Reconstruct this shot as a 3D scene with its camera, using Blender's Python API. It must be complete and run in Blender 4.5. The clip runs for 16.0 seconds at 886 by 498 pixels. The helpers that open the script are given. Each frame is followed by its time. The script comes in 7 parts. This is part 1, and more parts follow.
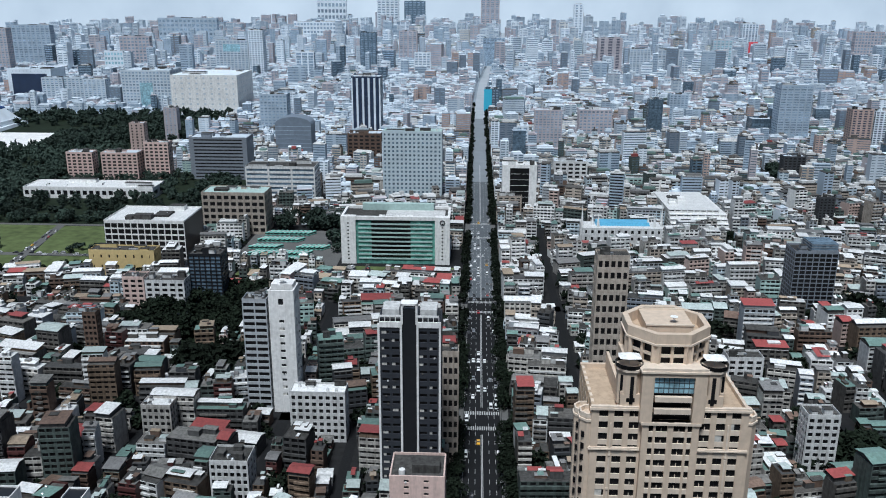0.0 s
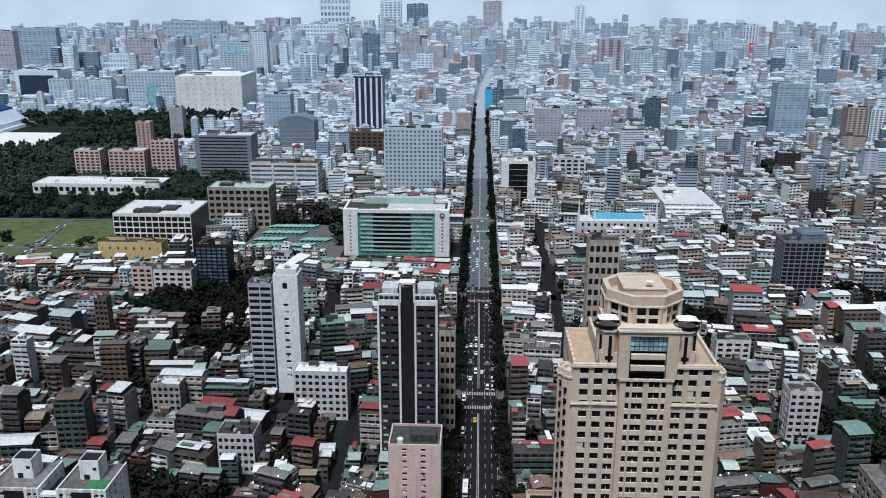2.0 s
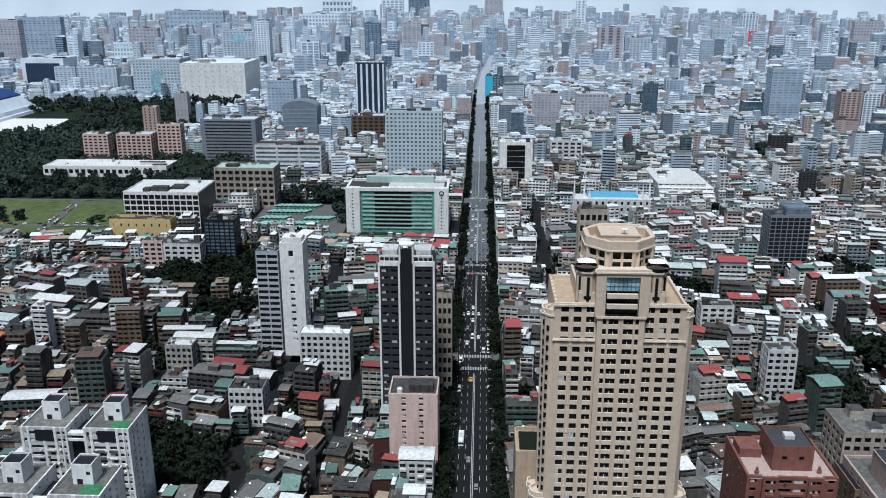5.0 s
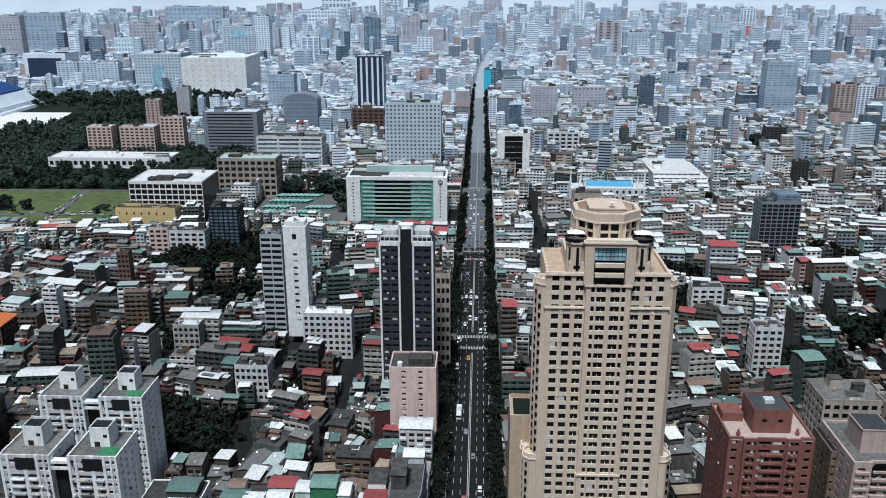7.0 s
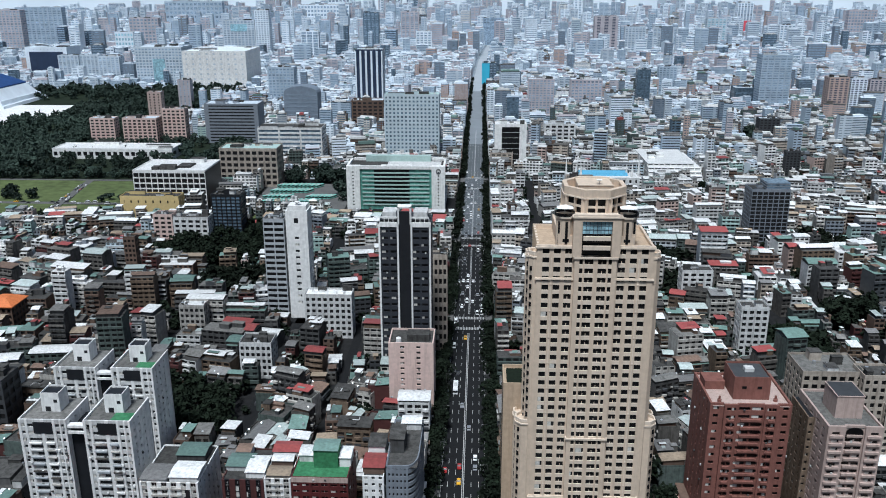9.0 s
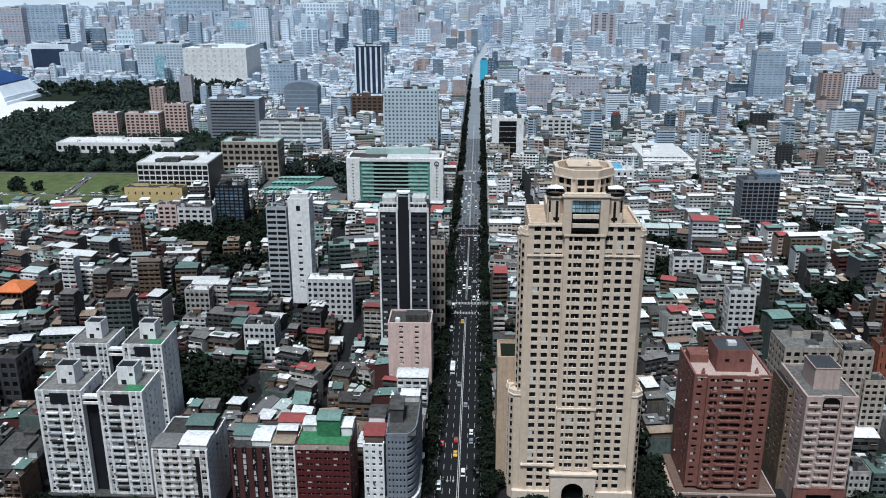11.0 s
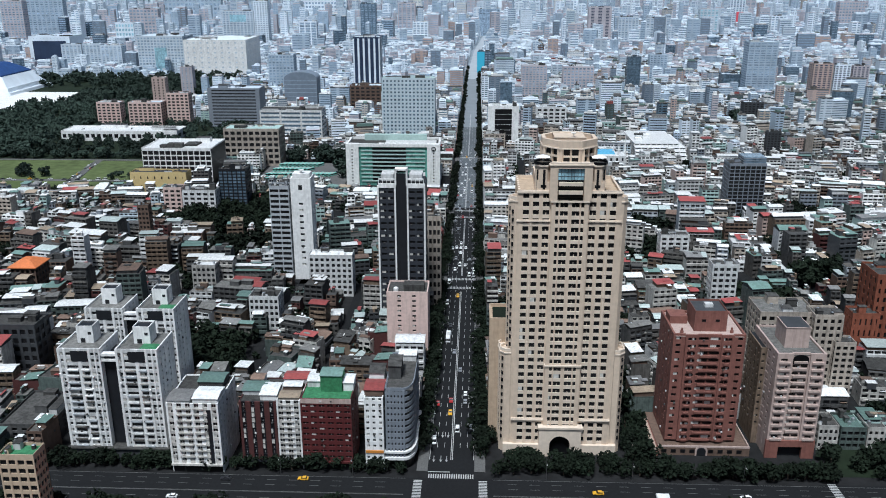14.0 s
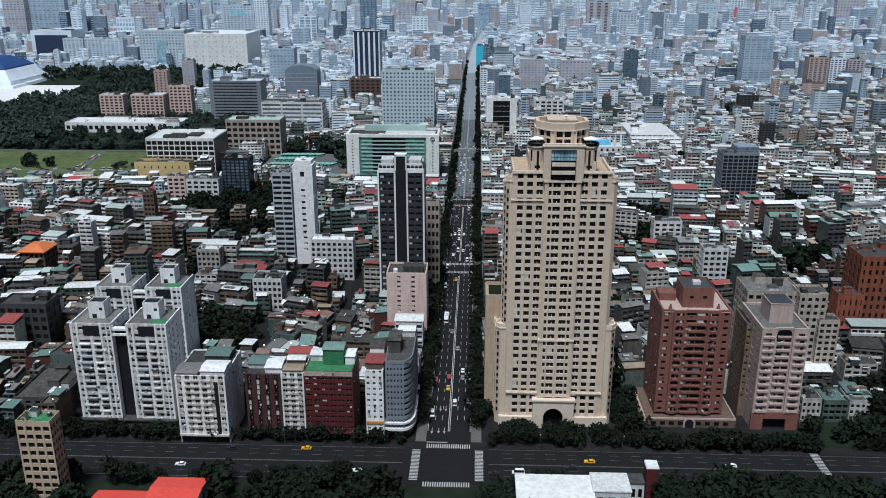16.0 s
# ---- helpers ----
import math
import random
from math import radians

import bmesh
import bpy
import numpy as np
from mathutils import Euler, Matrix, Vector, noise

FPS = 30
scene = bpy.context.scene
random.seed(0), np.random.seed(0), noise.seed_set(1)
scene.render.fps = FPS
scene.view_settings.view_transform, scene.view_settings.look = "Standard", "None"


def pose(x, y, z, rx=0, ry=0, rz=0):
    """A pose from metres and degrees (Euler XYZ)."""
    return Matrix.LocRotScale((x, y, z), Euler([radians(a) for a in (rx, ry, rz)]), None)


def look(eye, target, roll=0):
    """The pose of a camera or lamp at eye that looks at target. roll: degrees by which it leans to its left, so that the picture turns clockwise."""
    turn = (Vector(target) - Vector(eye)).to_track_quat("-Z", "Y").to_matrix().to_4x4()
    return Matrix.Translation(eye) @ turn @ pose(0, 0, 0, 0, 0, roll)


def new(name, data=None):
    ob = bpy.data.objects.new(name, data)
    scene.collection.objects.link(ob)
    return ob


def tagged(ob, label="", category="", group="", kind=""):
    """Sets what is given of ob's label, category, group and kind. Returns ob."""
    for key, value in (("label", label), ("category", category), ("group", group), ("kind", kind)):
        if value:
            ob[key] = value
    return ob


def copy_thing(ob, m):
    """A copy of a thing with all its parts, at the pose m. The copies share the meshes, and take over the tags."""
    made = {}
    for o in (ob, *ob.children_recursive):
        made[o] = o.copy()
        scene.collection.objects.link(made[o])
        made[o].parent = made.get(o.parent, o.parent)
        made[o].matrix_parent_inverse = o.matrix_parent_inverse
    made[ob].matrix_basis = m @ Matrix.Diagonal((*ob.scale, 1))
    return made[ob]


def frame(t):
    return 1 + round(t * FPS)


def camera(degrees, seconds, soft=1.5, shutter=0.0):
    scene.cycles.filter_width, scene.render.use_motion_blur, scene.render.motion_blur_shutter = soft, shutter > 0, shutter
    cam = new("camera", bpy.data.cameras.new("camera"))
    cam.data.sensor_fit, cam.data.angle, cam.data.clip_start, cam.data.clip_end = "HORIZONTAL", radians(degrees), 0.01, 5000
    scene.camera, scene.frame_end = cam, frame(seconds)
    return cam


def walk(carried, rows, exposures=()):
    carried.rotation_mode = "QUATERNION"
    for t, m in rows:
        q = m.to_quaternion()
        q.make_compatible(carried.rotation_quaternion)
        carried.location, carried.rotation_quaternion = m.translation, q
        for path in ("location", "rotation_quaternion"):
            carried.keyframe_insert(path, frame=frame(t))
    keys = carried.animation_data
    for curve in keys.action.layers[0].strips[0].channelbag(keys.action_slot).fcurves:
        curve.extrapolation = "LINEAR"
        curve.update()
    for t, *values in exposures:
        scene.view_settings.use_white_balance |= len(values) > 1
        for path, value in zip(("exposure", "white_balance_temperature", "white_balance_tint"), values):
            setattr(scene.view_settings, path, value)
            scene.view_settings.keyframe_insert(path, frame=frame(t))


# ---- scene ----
# ---------------------------------------------------------------- camera
cam = camera(55.02, 16.0, soft=1.0)
PATH = [
    (0.0, -4.57, -198.27, 220.38, 73.020, 0.223, 2.223),
    (0.5, -3.58, -203.28, 219.42, 73.092, 0.163, 2.328),
    (1.0, -2.59, -208.29, 218.47, 73.170, 0.106, 2.379),
    (1.5, -1.59, -213.26, 217.55, 73.254, 0.066, 2.450),
    (2.0, -0.60, -218.16, 216.64, 73.237, 0.052, 2.473),
    (2.5, 0.36, -222.96, 215.74, 73.214, 0.031, 2.564),
    (3.0, 1.18, -227.63, 214.87, 73.110, 0.005, 2.630),
    (3.5, 1.84, -232.16, 214.04, 73.037, 0.011, 2.648),
    (4.0, 2.33, -236.61, 213.23, 72.870, -0.047, 2.658),
    (6.5, 4.20, -258.38, 209.50, 72.495, -0.084, 2.593),
    (7.0, 4.58, -262.74, 208.86, 72.417, -0.155, 2.602),
    (7.5, 5.01, -267.12, 208.29, 72.365, -0.113, 2.555),
    (8.0, 5.44, -271.51, 207.73, 72.298, -0.149, 2.560),
    (8.5, 5.87, -275.88, 207.15, 72.211, -0.135, 2.537),
    (9.0, 6.29, -280.22, 206.53, 72.143, -0.125, 2.533),
    (11.5, 8.27, -301.78, 203.31, 72.038, -0.136, 2.436),
    (12.0, 8.66, -306.07, 202.65, 71.974, -0.137, 2.397),
    (12.5, 9.05, -310.32, 201.98, 71.928, -0.123, 2.369),
    (13.0, 9.42, -314.50, 201.29, 71.841, -0.120, 2.357),
    (13.5, 9.78, -318.60, 200.58, 71.814, -0.116, 2.373),
    (14.0, 10.14, -322.63, 199.88, 71.761, -0.127, 2.338),
    (14.5, 10.50, -326.61, 199.18, 71.762, -0.146, 2.324),
    (15.0, 10.84, -330.56, 198.49, 71.658, -0.105, 2.302),
    (15.5, 11.18, -334.48, 197.81, 71.579, -0.077, 2.302),
    (16.0, 11.51, -338.39, 197.12, 71.522, -0.090, 2.309),
]
walk(cam, [(t, pose(x, y, z, rx, 0, rz) @ pose(0, 0, 0, 0, 0, roll)) for t, x, y, z, rx, roll, rz in PATH],
     exposures=((0.0, 0.32, 5660, 5), (4.0, 0.36, 5660, 5), (8.5, 0.45, 5660, 5), (14.0, 0.53, 5660, 5), (15.6, 0.56, 5660, 5), (16.0, 0.28, 5660, 5)))

# ---------------------------------------------------------------- light: overcast midday
world = bpy.data.worlds.new("overcast_sky")
scene.world = world
world.use_nodes = True
wn, wl = world.node_tree.nodes, world.node_tree.links
sky = wn.new("ShaderNodeTexSky")
sky.sky_type = "NISHITA"
sky.sun_disc = False
sky.sun_elevation = radians(65)
sky.sun_rotation = radians(194)
sky.air_density, sky.dust_density, sky.ozone_density = 1.2, 3.0, 1.5
wl.new(sky.outputs[0], wn["Background"].inputs[0])
wn["Background"].inputs[1].default_value = 0.034
sun = new("sun", bpy.data.lights.new("sun", "SUN"))
sun.data.energy, sun.data.angle, sun.data.color = 3.0, radians(12), (1.0, 0.97, 0.93)
sun.matrix_world = look((-60, -235, 520), (0, 0, 0))

# ---------------------------------------------------------------- materials


def mat(name, base, rough=0.8, spread=0.25, grain=1.5, stain=0.06, metal=0.0, bump=0.2, rand=0.0, dirt=0.5, streak=0.0):
    """A surface with fine grain, broad stains and a little shade change from object to object."""
    m = bpy.data.materials.new(name)
    m.use_nodes = True
    n, l = m.node_tree.nodes, m.node_tree.links
    b = n["Principled BSDF"]
    b.inputs["Roughness"].default_value, b.inputs["Metallic"].default_value = rough, metal
    b.inputs["Specular IOR Level"].default_value = 0.18 if rough >= 0.75 else 0.4
    geo = n.new("ShaderNodeNewGeometry")
    fine, broad = n.new("ShaderNodeTexNoise"), n.new("ShaderNodeTexNoise")
    fine.inputs["Scale"].default_value, broad.inputs["Scale"].default_value = grain, stain
    fine.inputs["Detail"].default_value, broad.inputs["Detail"].default_value = 4, 3
    l.new(geo.outputs["Position"], fine.inputs["Vector"])
    l.new(geo.outputs["Position"], broad.inputs["Vector"])
    mix = n.new("ShaderNodeMath")
    mix.operation = "MULTIPLY_ADD"
    mix.inputs[1].default_value = dirt
    l.new(broad.outputs["Fac"], mix.inputs[0])
    l.new(fine.outputs["Fac"], mix.inputs[2])
    ramp = n.new("ShaderNodeValToRGB")
    lo, hi = 1 - spread, 1 + spread
    ramp.color_ramp.elements[0].position, ramp.color_ramp.elements[1].position = 0.45, 1.05
    ramp.color_ramp.elements[0].color = (*[c * lo for c in base], 1)
    ramp.color_ramp.elements[1].color = (*[min(0.9, c * hi) for c in base], 1)
    l.new(mix.outputs[0], ramp.inputs["Fac"])
    out = ramp.outputs["Color"]
    if streak:  # rain streaks and grime that run down the wall
        mp, run, cut, mul = n.new("ShaderNodeMapping"), n.new("ShaderNodeTexNoise"), n.new("ShaderNodeMapRange"), n.new("ShaderNodeMix")
        mp.inputs["Scale"].default_value = (0.9, 0.9, 0.07)
        run.inputs["Scale"].default_value, run.inputs["Detail"].default_value, run.inputs["Roughness"].default_value = 0.8, 6, 0.7
        cut.inputs["From Min"].default_value, cut.inputs["From Max"].default_value = 0.48, 0.72
        cut.inputs["To Max"].default_value = streak
        mul.data_type, mul.blend_type = "RGBA", "MULTIPLY"
        mul.inputs[7].default_value = (0.22, 0.20, 0.18, 1)
        l.new(geo.outputs["Position"], mp.inputs["Vector"])
        l.new(mp.outputs[0], run.inputs["Vector"])
        l.new(run.outputs["Fac"], cut.inputs["Value"])
        l.new(cut.outputs[0], mul.inputs[0])
        l.new(out, mul.inputs[6])
        out = mul.outputs[2]
    if rand:
        info, hsv, mr = n.new("ShaderNodeObjectInfo"), n.new("ShaderNodeHueSaturation"), n.new("ShaderNodeMapRange")
        mr.inputs["To Min"].default_value, mr.inputs["To Max"].default_value = 1 - rand, 1 + rand
        l.new(info.outputs["Random"], mr.inputs["Value"])
        l.new(mr.outputs[0], hsv.inputs["Value"])
        l.new(out, hsv.inputs["Color"])
        out = hsv.outputs["Color"]
    l.new(out, b.inputs["Base Color"])
    if bump:
        bp = n.new("ShaderNodeBump")
        bp.inputs["Strength"].default_value, bp.inputs["Distance"].default_value = bump, 0.1
        l.new(fine.outputs["Fac"], bp.inputs["Height"])
        l.new(bp.outputs[0], b.inputs["Normal"])
    return m


def glass_mat(name, base, rough=0.12):
    m = mat(name, base, rough, spread=0.6, grain=0.35, stain=0.11, bump=0.0, rand=0.3)
    m.node_tree.nodes["Principled BSDF"].inputs["Specular IOR Level"].default_value = 0.35
    return m


ASPHALT = mat("asphalt", (0.0115, 0.012, 0.013), 0.95, 0.25, 0.8, 0.05)
PAVING = mat("paving", (0.11, 0.108, 0.105), 0.85, 0.25, 1.2, 0.08)
# near black: the shade of the alleys is put into this base colour
CITYFLOOR = mat("shaded_alley_concrete", (0.014, 0.014, 0.0145), 0.9, 0.45, 0.25, 0.02)
PAINT = mat("road_paint", (0.42, 0.42, 0.41), 0.6, 0.2, 2.0, 0.3)
OLDPAINT = mat("worn_road_paint", (0.13, 0.13, 0.125), 0.8, 0.4, 1.0, 0.2)
GRASS = mat("lawn", (0.085, 0.108, 0.042), 0.95, 0.4, 0.12, 0.02)
DIRT = mat("bare_earth", (0.2, 0.15, 0.11), 0.95, 0.3, 0.3, 0.03)
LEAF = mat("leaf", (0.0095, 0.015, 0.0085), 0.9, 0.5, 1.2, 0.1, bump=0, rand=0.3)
# the same leaf, paled to carry haze over the far groves
HAZEDLEAF = mat("hazed_leaf", (0.034, 0.05, 0.039), 0.9, 0.5, 0.3, 0.03, bump=0, rand=0.3)
BARK = mat("bark", (0.10, 0.075, 0.055), 0.9)
CREAM = mat("cream_stone", (0.60, 0.48, 0.37), 0.7, 0.10, 0.6, 0.05, streak=0.16)
CREAM2 = mat("cream_stone_trim", (0.66, 0.555, 0.45), 0.7, 0.10, 0.6, 0.05, streak=0.16)
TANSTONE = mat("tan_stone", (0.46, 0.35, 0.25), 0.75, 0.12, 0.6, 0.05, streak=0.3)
GLASS = glass_mat("dark_glass", (0.007, 0.007, 0.008), 0.3)
GREENGLASS = glass_mat("green_glass", (0.10, 0.24, 0.20))
TEALGLASS = glass_mat("teal_glass", (0.30, 0.48, 0.55))
BLUEGLASS = glass_mat("blue_grey_glass", (0.10, 0.14, 0.18))
WHITE = mat("white_plaster", (0.75, 0.74, 0.72), 0.8, 0.18, 0.4, 0.07, rand=0.08, streak=0.3)
PALE = mat("pale_tile", (0.55, 0.547, 0.537), 0.7, 0.25, 0.5, 0.07, rand=0.12, streak=0.5)
BEIGE = mat("beige_tile", (0.38, 0.33, 0.28), 0.75, 0.3, 0.5, 0.06, rand=0.15, streak=0.5)
PINK = mat("pink_tile", (0.60, 0.45, 0.40), 0.7, 0.12, 0.6, 0.06, rand=0.05, streak=0.35)
PINKGREY = mat("pink_grey_tile", (0.45, 0.345, 0.305), 0.7, 0.12, 0.6, 0.06, streak=0.4)
BRICKRED = mat("brick_red_tile", (0.20, 0.084, 0.066), 0.7, 0.2, 0.6, 0.06, streak=0.4)
DEEPRED = mat("deep_red_tile", (0.085, 0.018, 0.018), 0.6, 0.2, 0.6, 0.06)
BROWN = mat("brown_tile", (0.115, 0.078, 0.06), 0.75, 0.25, 0.5, 0.06, rand=0.2)
DARKBROWN = mat("dark_brown_tile", (0.07, 0.026, 0.024), 0.6, 0.2, 0.6, 0.06)
SLATE = mat("slate_grey_tile", (0.20, 0.22, 0.25), 0.6, 0.15, 0.5, 0.06, streak=0.3)
# darker copy of the lawn, with tree shade painted into the colour
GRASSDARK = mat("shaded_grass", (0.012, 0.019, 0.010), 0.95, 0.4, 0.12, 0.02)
ORANGE = mat("orange_tile", (0.22, 0.075, 0.045), 0.75, 0.2, 0.5, 0.06, rand=0.1, streak=0.4)
GREY = mat("grey_concrete", (0.072, 0.071, 0.07), 0.85, 0.35, 0.4, 0.06, rand=0.2, streak=0.6)
MIDGREY = mat("mid_grey_tile", (0.38, 0.40, 0.42), 0.75, 0.15, 0.5, 0.06, rand=0.05, streak=0.3)
DARKSLATE = mat("dark_slate_tile", (0.034, 0.037, 0.045), 0.5, 0.2, 0.5, 0.06)
DARK = mat("dark_grey_tile", (0.05, 0.052, 0.056), 0.6, 0.25, 0.5, 0.06, rand=0.2)
# black tile, and also the painted darkness of rooms and recesses
BLACK = mat("black_tile_and_shade", (0.014, 0.015, 0.018), 0.45, 0.25, 0.5, 0.06)
YELLOWT = mat("yellow_tile", (0.55, 0.42, 0.20), 0.75, 0.12, 0.5, 0.05)
TEALT = mat("pale_green_tile", (0.36, 0.47, 0.44), 0.7, 0.15, 0.5, 0.06)
ROOFGREY = mat("roof_concrete", (0.06, 0.058, 0.055), 0.9, 0.5, 0.5, 0.08, rand=0.25, streak=0.6)
TINWHITE = mat("white_tin", (0.68, 0.678, 0.665), 0.5, 0.22, 0.8, 0.1, rand=0.15, streak=0.45)
TINRED = mat("red_tin", (0.27, 0.065, 0.06), 0.5, 0.25, 0.8, 0.1, rand=0.25)
TINGREEN = mat("green_tin", (0.13, 0.20, 0.175), 0.5, 0.3, 0.8, 0.1, rand=0.3)
TINBLUE = mat("blue_tin", (0.10, 0.32, 0.48), 0.5, 0.2, 0.8, 0.1, rand=0.2)
TINGREY = mat("grey_tin", (0.19, 0.185, 0.18), 0.5, 0.3, 0.8, 0.1, rand=0.25, streak=0.5)
TINRUST = mat("rusty_tin", (0.15, 0.10, 0.075), 0.7, 0.4, 0.8, 0.1, rand=0.3)
TINPALE = mat("pale_green_tin", (0.40, 0.45, 0.43), 0.5, 0.25, 0.8, 0.1, rand=0.2, streak=0.4)
CURTAIN = mat("pale_curtain", (0.52, 0.50, 0.46), 0.8, 0.3, 0.9, 0.3)
TINYELLOW = mat("yellow_tin", (0.55, 0.38, 0.16), 0.6, 0.2, 0.8, 0.1)
TURFGREEN = mat("green_roof_paint", (0.05, 0.17, 0.08), 0.8, 0.4, 0.7, 0.15)
STEEL = mat("stainless_steel", (0.6, 0.61, 0.62), 0.3, 0.1, 1.0, 0.2, metal=0.9)
RUBBER = mat("tyre_rubber", (0.02, 0.02, 0.02), 0.9)
SIGNORANGE = mat("orange_sign_panel", (0.55, 0.22, 0.04), 0.5, 0.15)
CYANP = mat("cyan_panel", (0.08, 0.45, 0.62), 0.5, 0.1)
# FAR colours: distance haze is mixed into the walls, roofs and glass
FARWHITE = mat("hazed_white_plaster", (0.68, 0.735, 0.79), 0.7, 0.14, 0.05, 0.01)
FARPALE = mat("hazed_pale_tile", (0.50, 0.555, 0.61), 0.7, 0.16, 0.05, 0.01)
FARBLUE = mat("hazed_blue_tile", (0.36, 0.43, 0.505), 0.7, 0.2, 0.05, 0.01)
FARROSE = mat("hazed_rose_tile", (0.44, 0.405, 0.425), 0.7, 0.18, 0.05, 0.01)
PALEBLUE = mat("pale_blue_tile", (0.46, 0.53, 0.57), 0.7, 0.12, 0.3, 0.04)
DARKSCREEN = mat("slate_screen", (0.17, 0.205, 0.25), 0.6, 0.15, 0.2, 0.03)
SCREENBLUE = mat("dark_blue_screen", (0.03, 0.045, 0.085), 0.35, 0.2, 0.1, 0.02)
FARGLASS = glass_mat("hazed_glass", (0.25, 0.32, 0.40), 0.25)
# ground and road colours paled to stand in for haze
FARFLOOR = mat("hazed_ground", (0.22, 0.255, 0.29), 0.9, 0.3, 0.02, 0.006)
FARROAD = mat("far_hazed_asphalt", (0.34, 0.37, 0.40), 0.85, 0.1, 0.05, 0.01)
ROADMID = mat("slightly_hazed_asphalt", (0.095, 0.105, 0.115), 0.85, 0.15, 0.1, 0.01)
ROADPALE = mat("hazed_asphalt", (0.20, 0.22, 0.24), 0.85, 0.1, 0.05, 0.01)
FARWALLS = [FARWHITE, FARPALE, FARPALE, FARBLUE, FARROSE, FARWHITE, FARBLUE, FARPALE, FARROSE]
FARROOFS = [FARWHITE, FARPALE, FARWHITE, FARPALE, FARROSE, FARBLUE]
HWHITE = mat("stained_white_wall", (0.42, 0.40, 0.37), 0.8, 0.35, 0.4, 0.09, rand=0.2, streak=0.7)
HPALE = mat("stained_pale_tile", (0.105, 0.098, 0.09), 0.8, 0.35, 0.5, 0.09, rand=0.25, streak=0.7)
HBEIGE = mat("stained_beige_tile", (0.15, 0.11, 0.08), 0.8, 0.35, 0.5, 0.09, rand=0.25, streak=0.7)
HGREEN = mat("stained_green_tile", (0.08, 0.1, 0.092), 0.8, 0.35, 0.5, 0.09, rand=0.2, streak=0.6)
TINTAN = mat("tan_tin", (0.30, 0.235, 0.17), 0.6, 0.3, 0.8, 0.1, rand=0.25, streak=0.4)
ROOFPALE = mat("worn_roof_concrete", (0.17, 0.165, 0.155), 0.9, 0.4, 0.5, 0.08, rand=0.25, streak=0.6)
TERRACE = mat("terrace_paving", (0.36, 0.28, 0.225), 0.8, 0.15, 0.6, 0.06)
HOUSEWALLS = [HPALE, HBEIGE, GREY, HWHITE, BROWN, HPALE, DARK, HGREEN, GREY, HWHITE, HBEIGE, DARKBROWN, PALE, HGREEN]
MIDWALLS = [HWHITE, PALE, PALE, BEIGE, WHITE, PALE, HGREEN, BROWN, WHITE, BEIGE, HPALE, HWHITE, PINKGREY, TEALT, PALEBLUE, MIDGREY, HWHITE, SLATE]
MIDROOFS = [TINWHITE, TINWHITE, TINGREY, TINWHITE, TINWHITE, TINGREEN, TINRED, PALE, TINTAN, TINWHITE, TINWHITE, TINPALE, TINWHITE]
ROOFTINS = [TINWHITE, TINPALE, TINGREEN, TINRED, TINWHITE, TINTAN, TINPALE, ROOFGREY, TINGREY, TINWHITE, TINGREEN, TINGREY, ROOFPALE, TINRUST, TINRED]

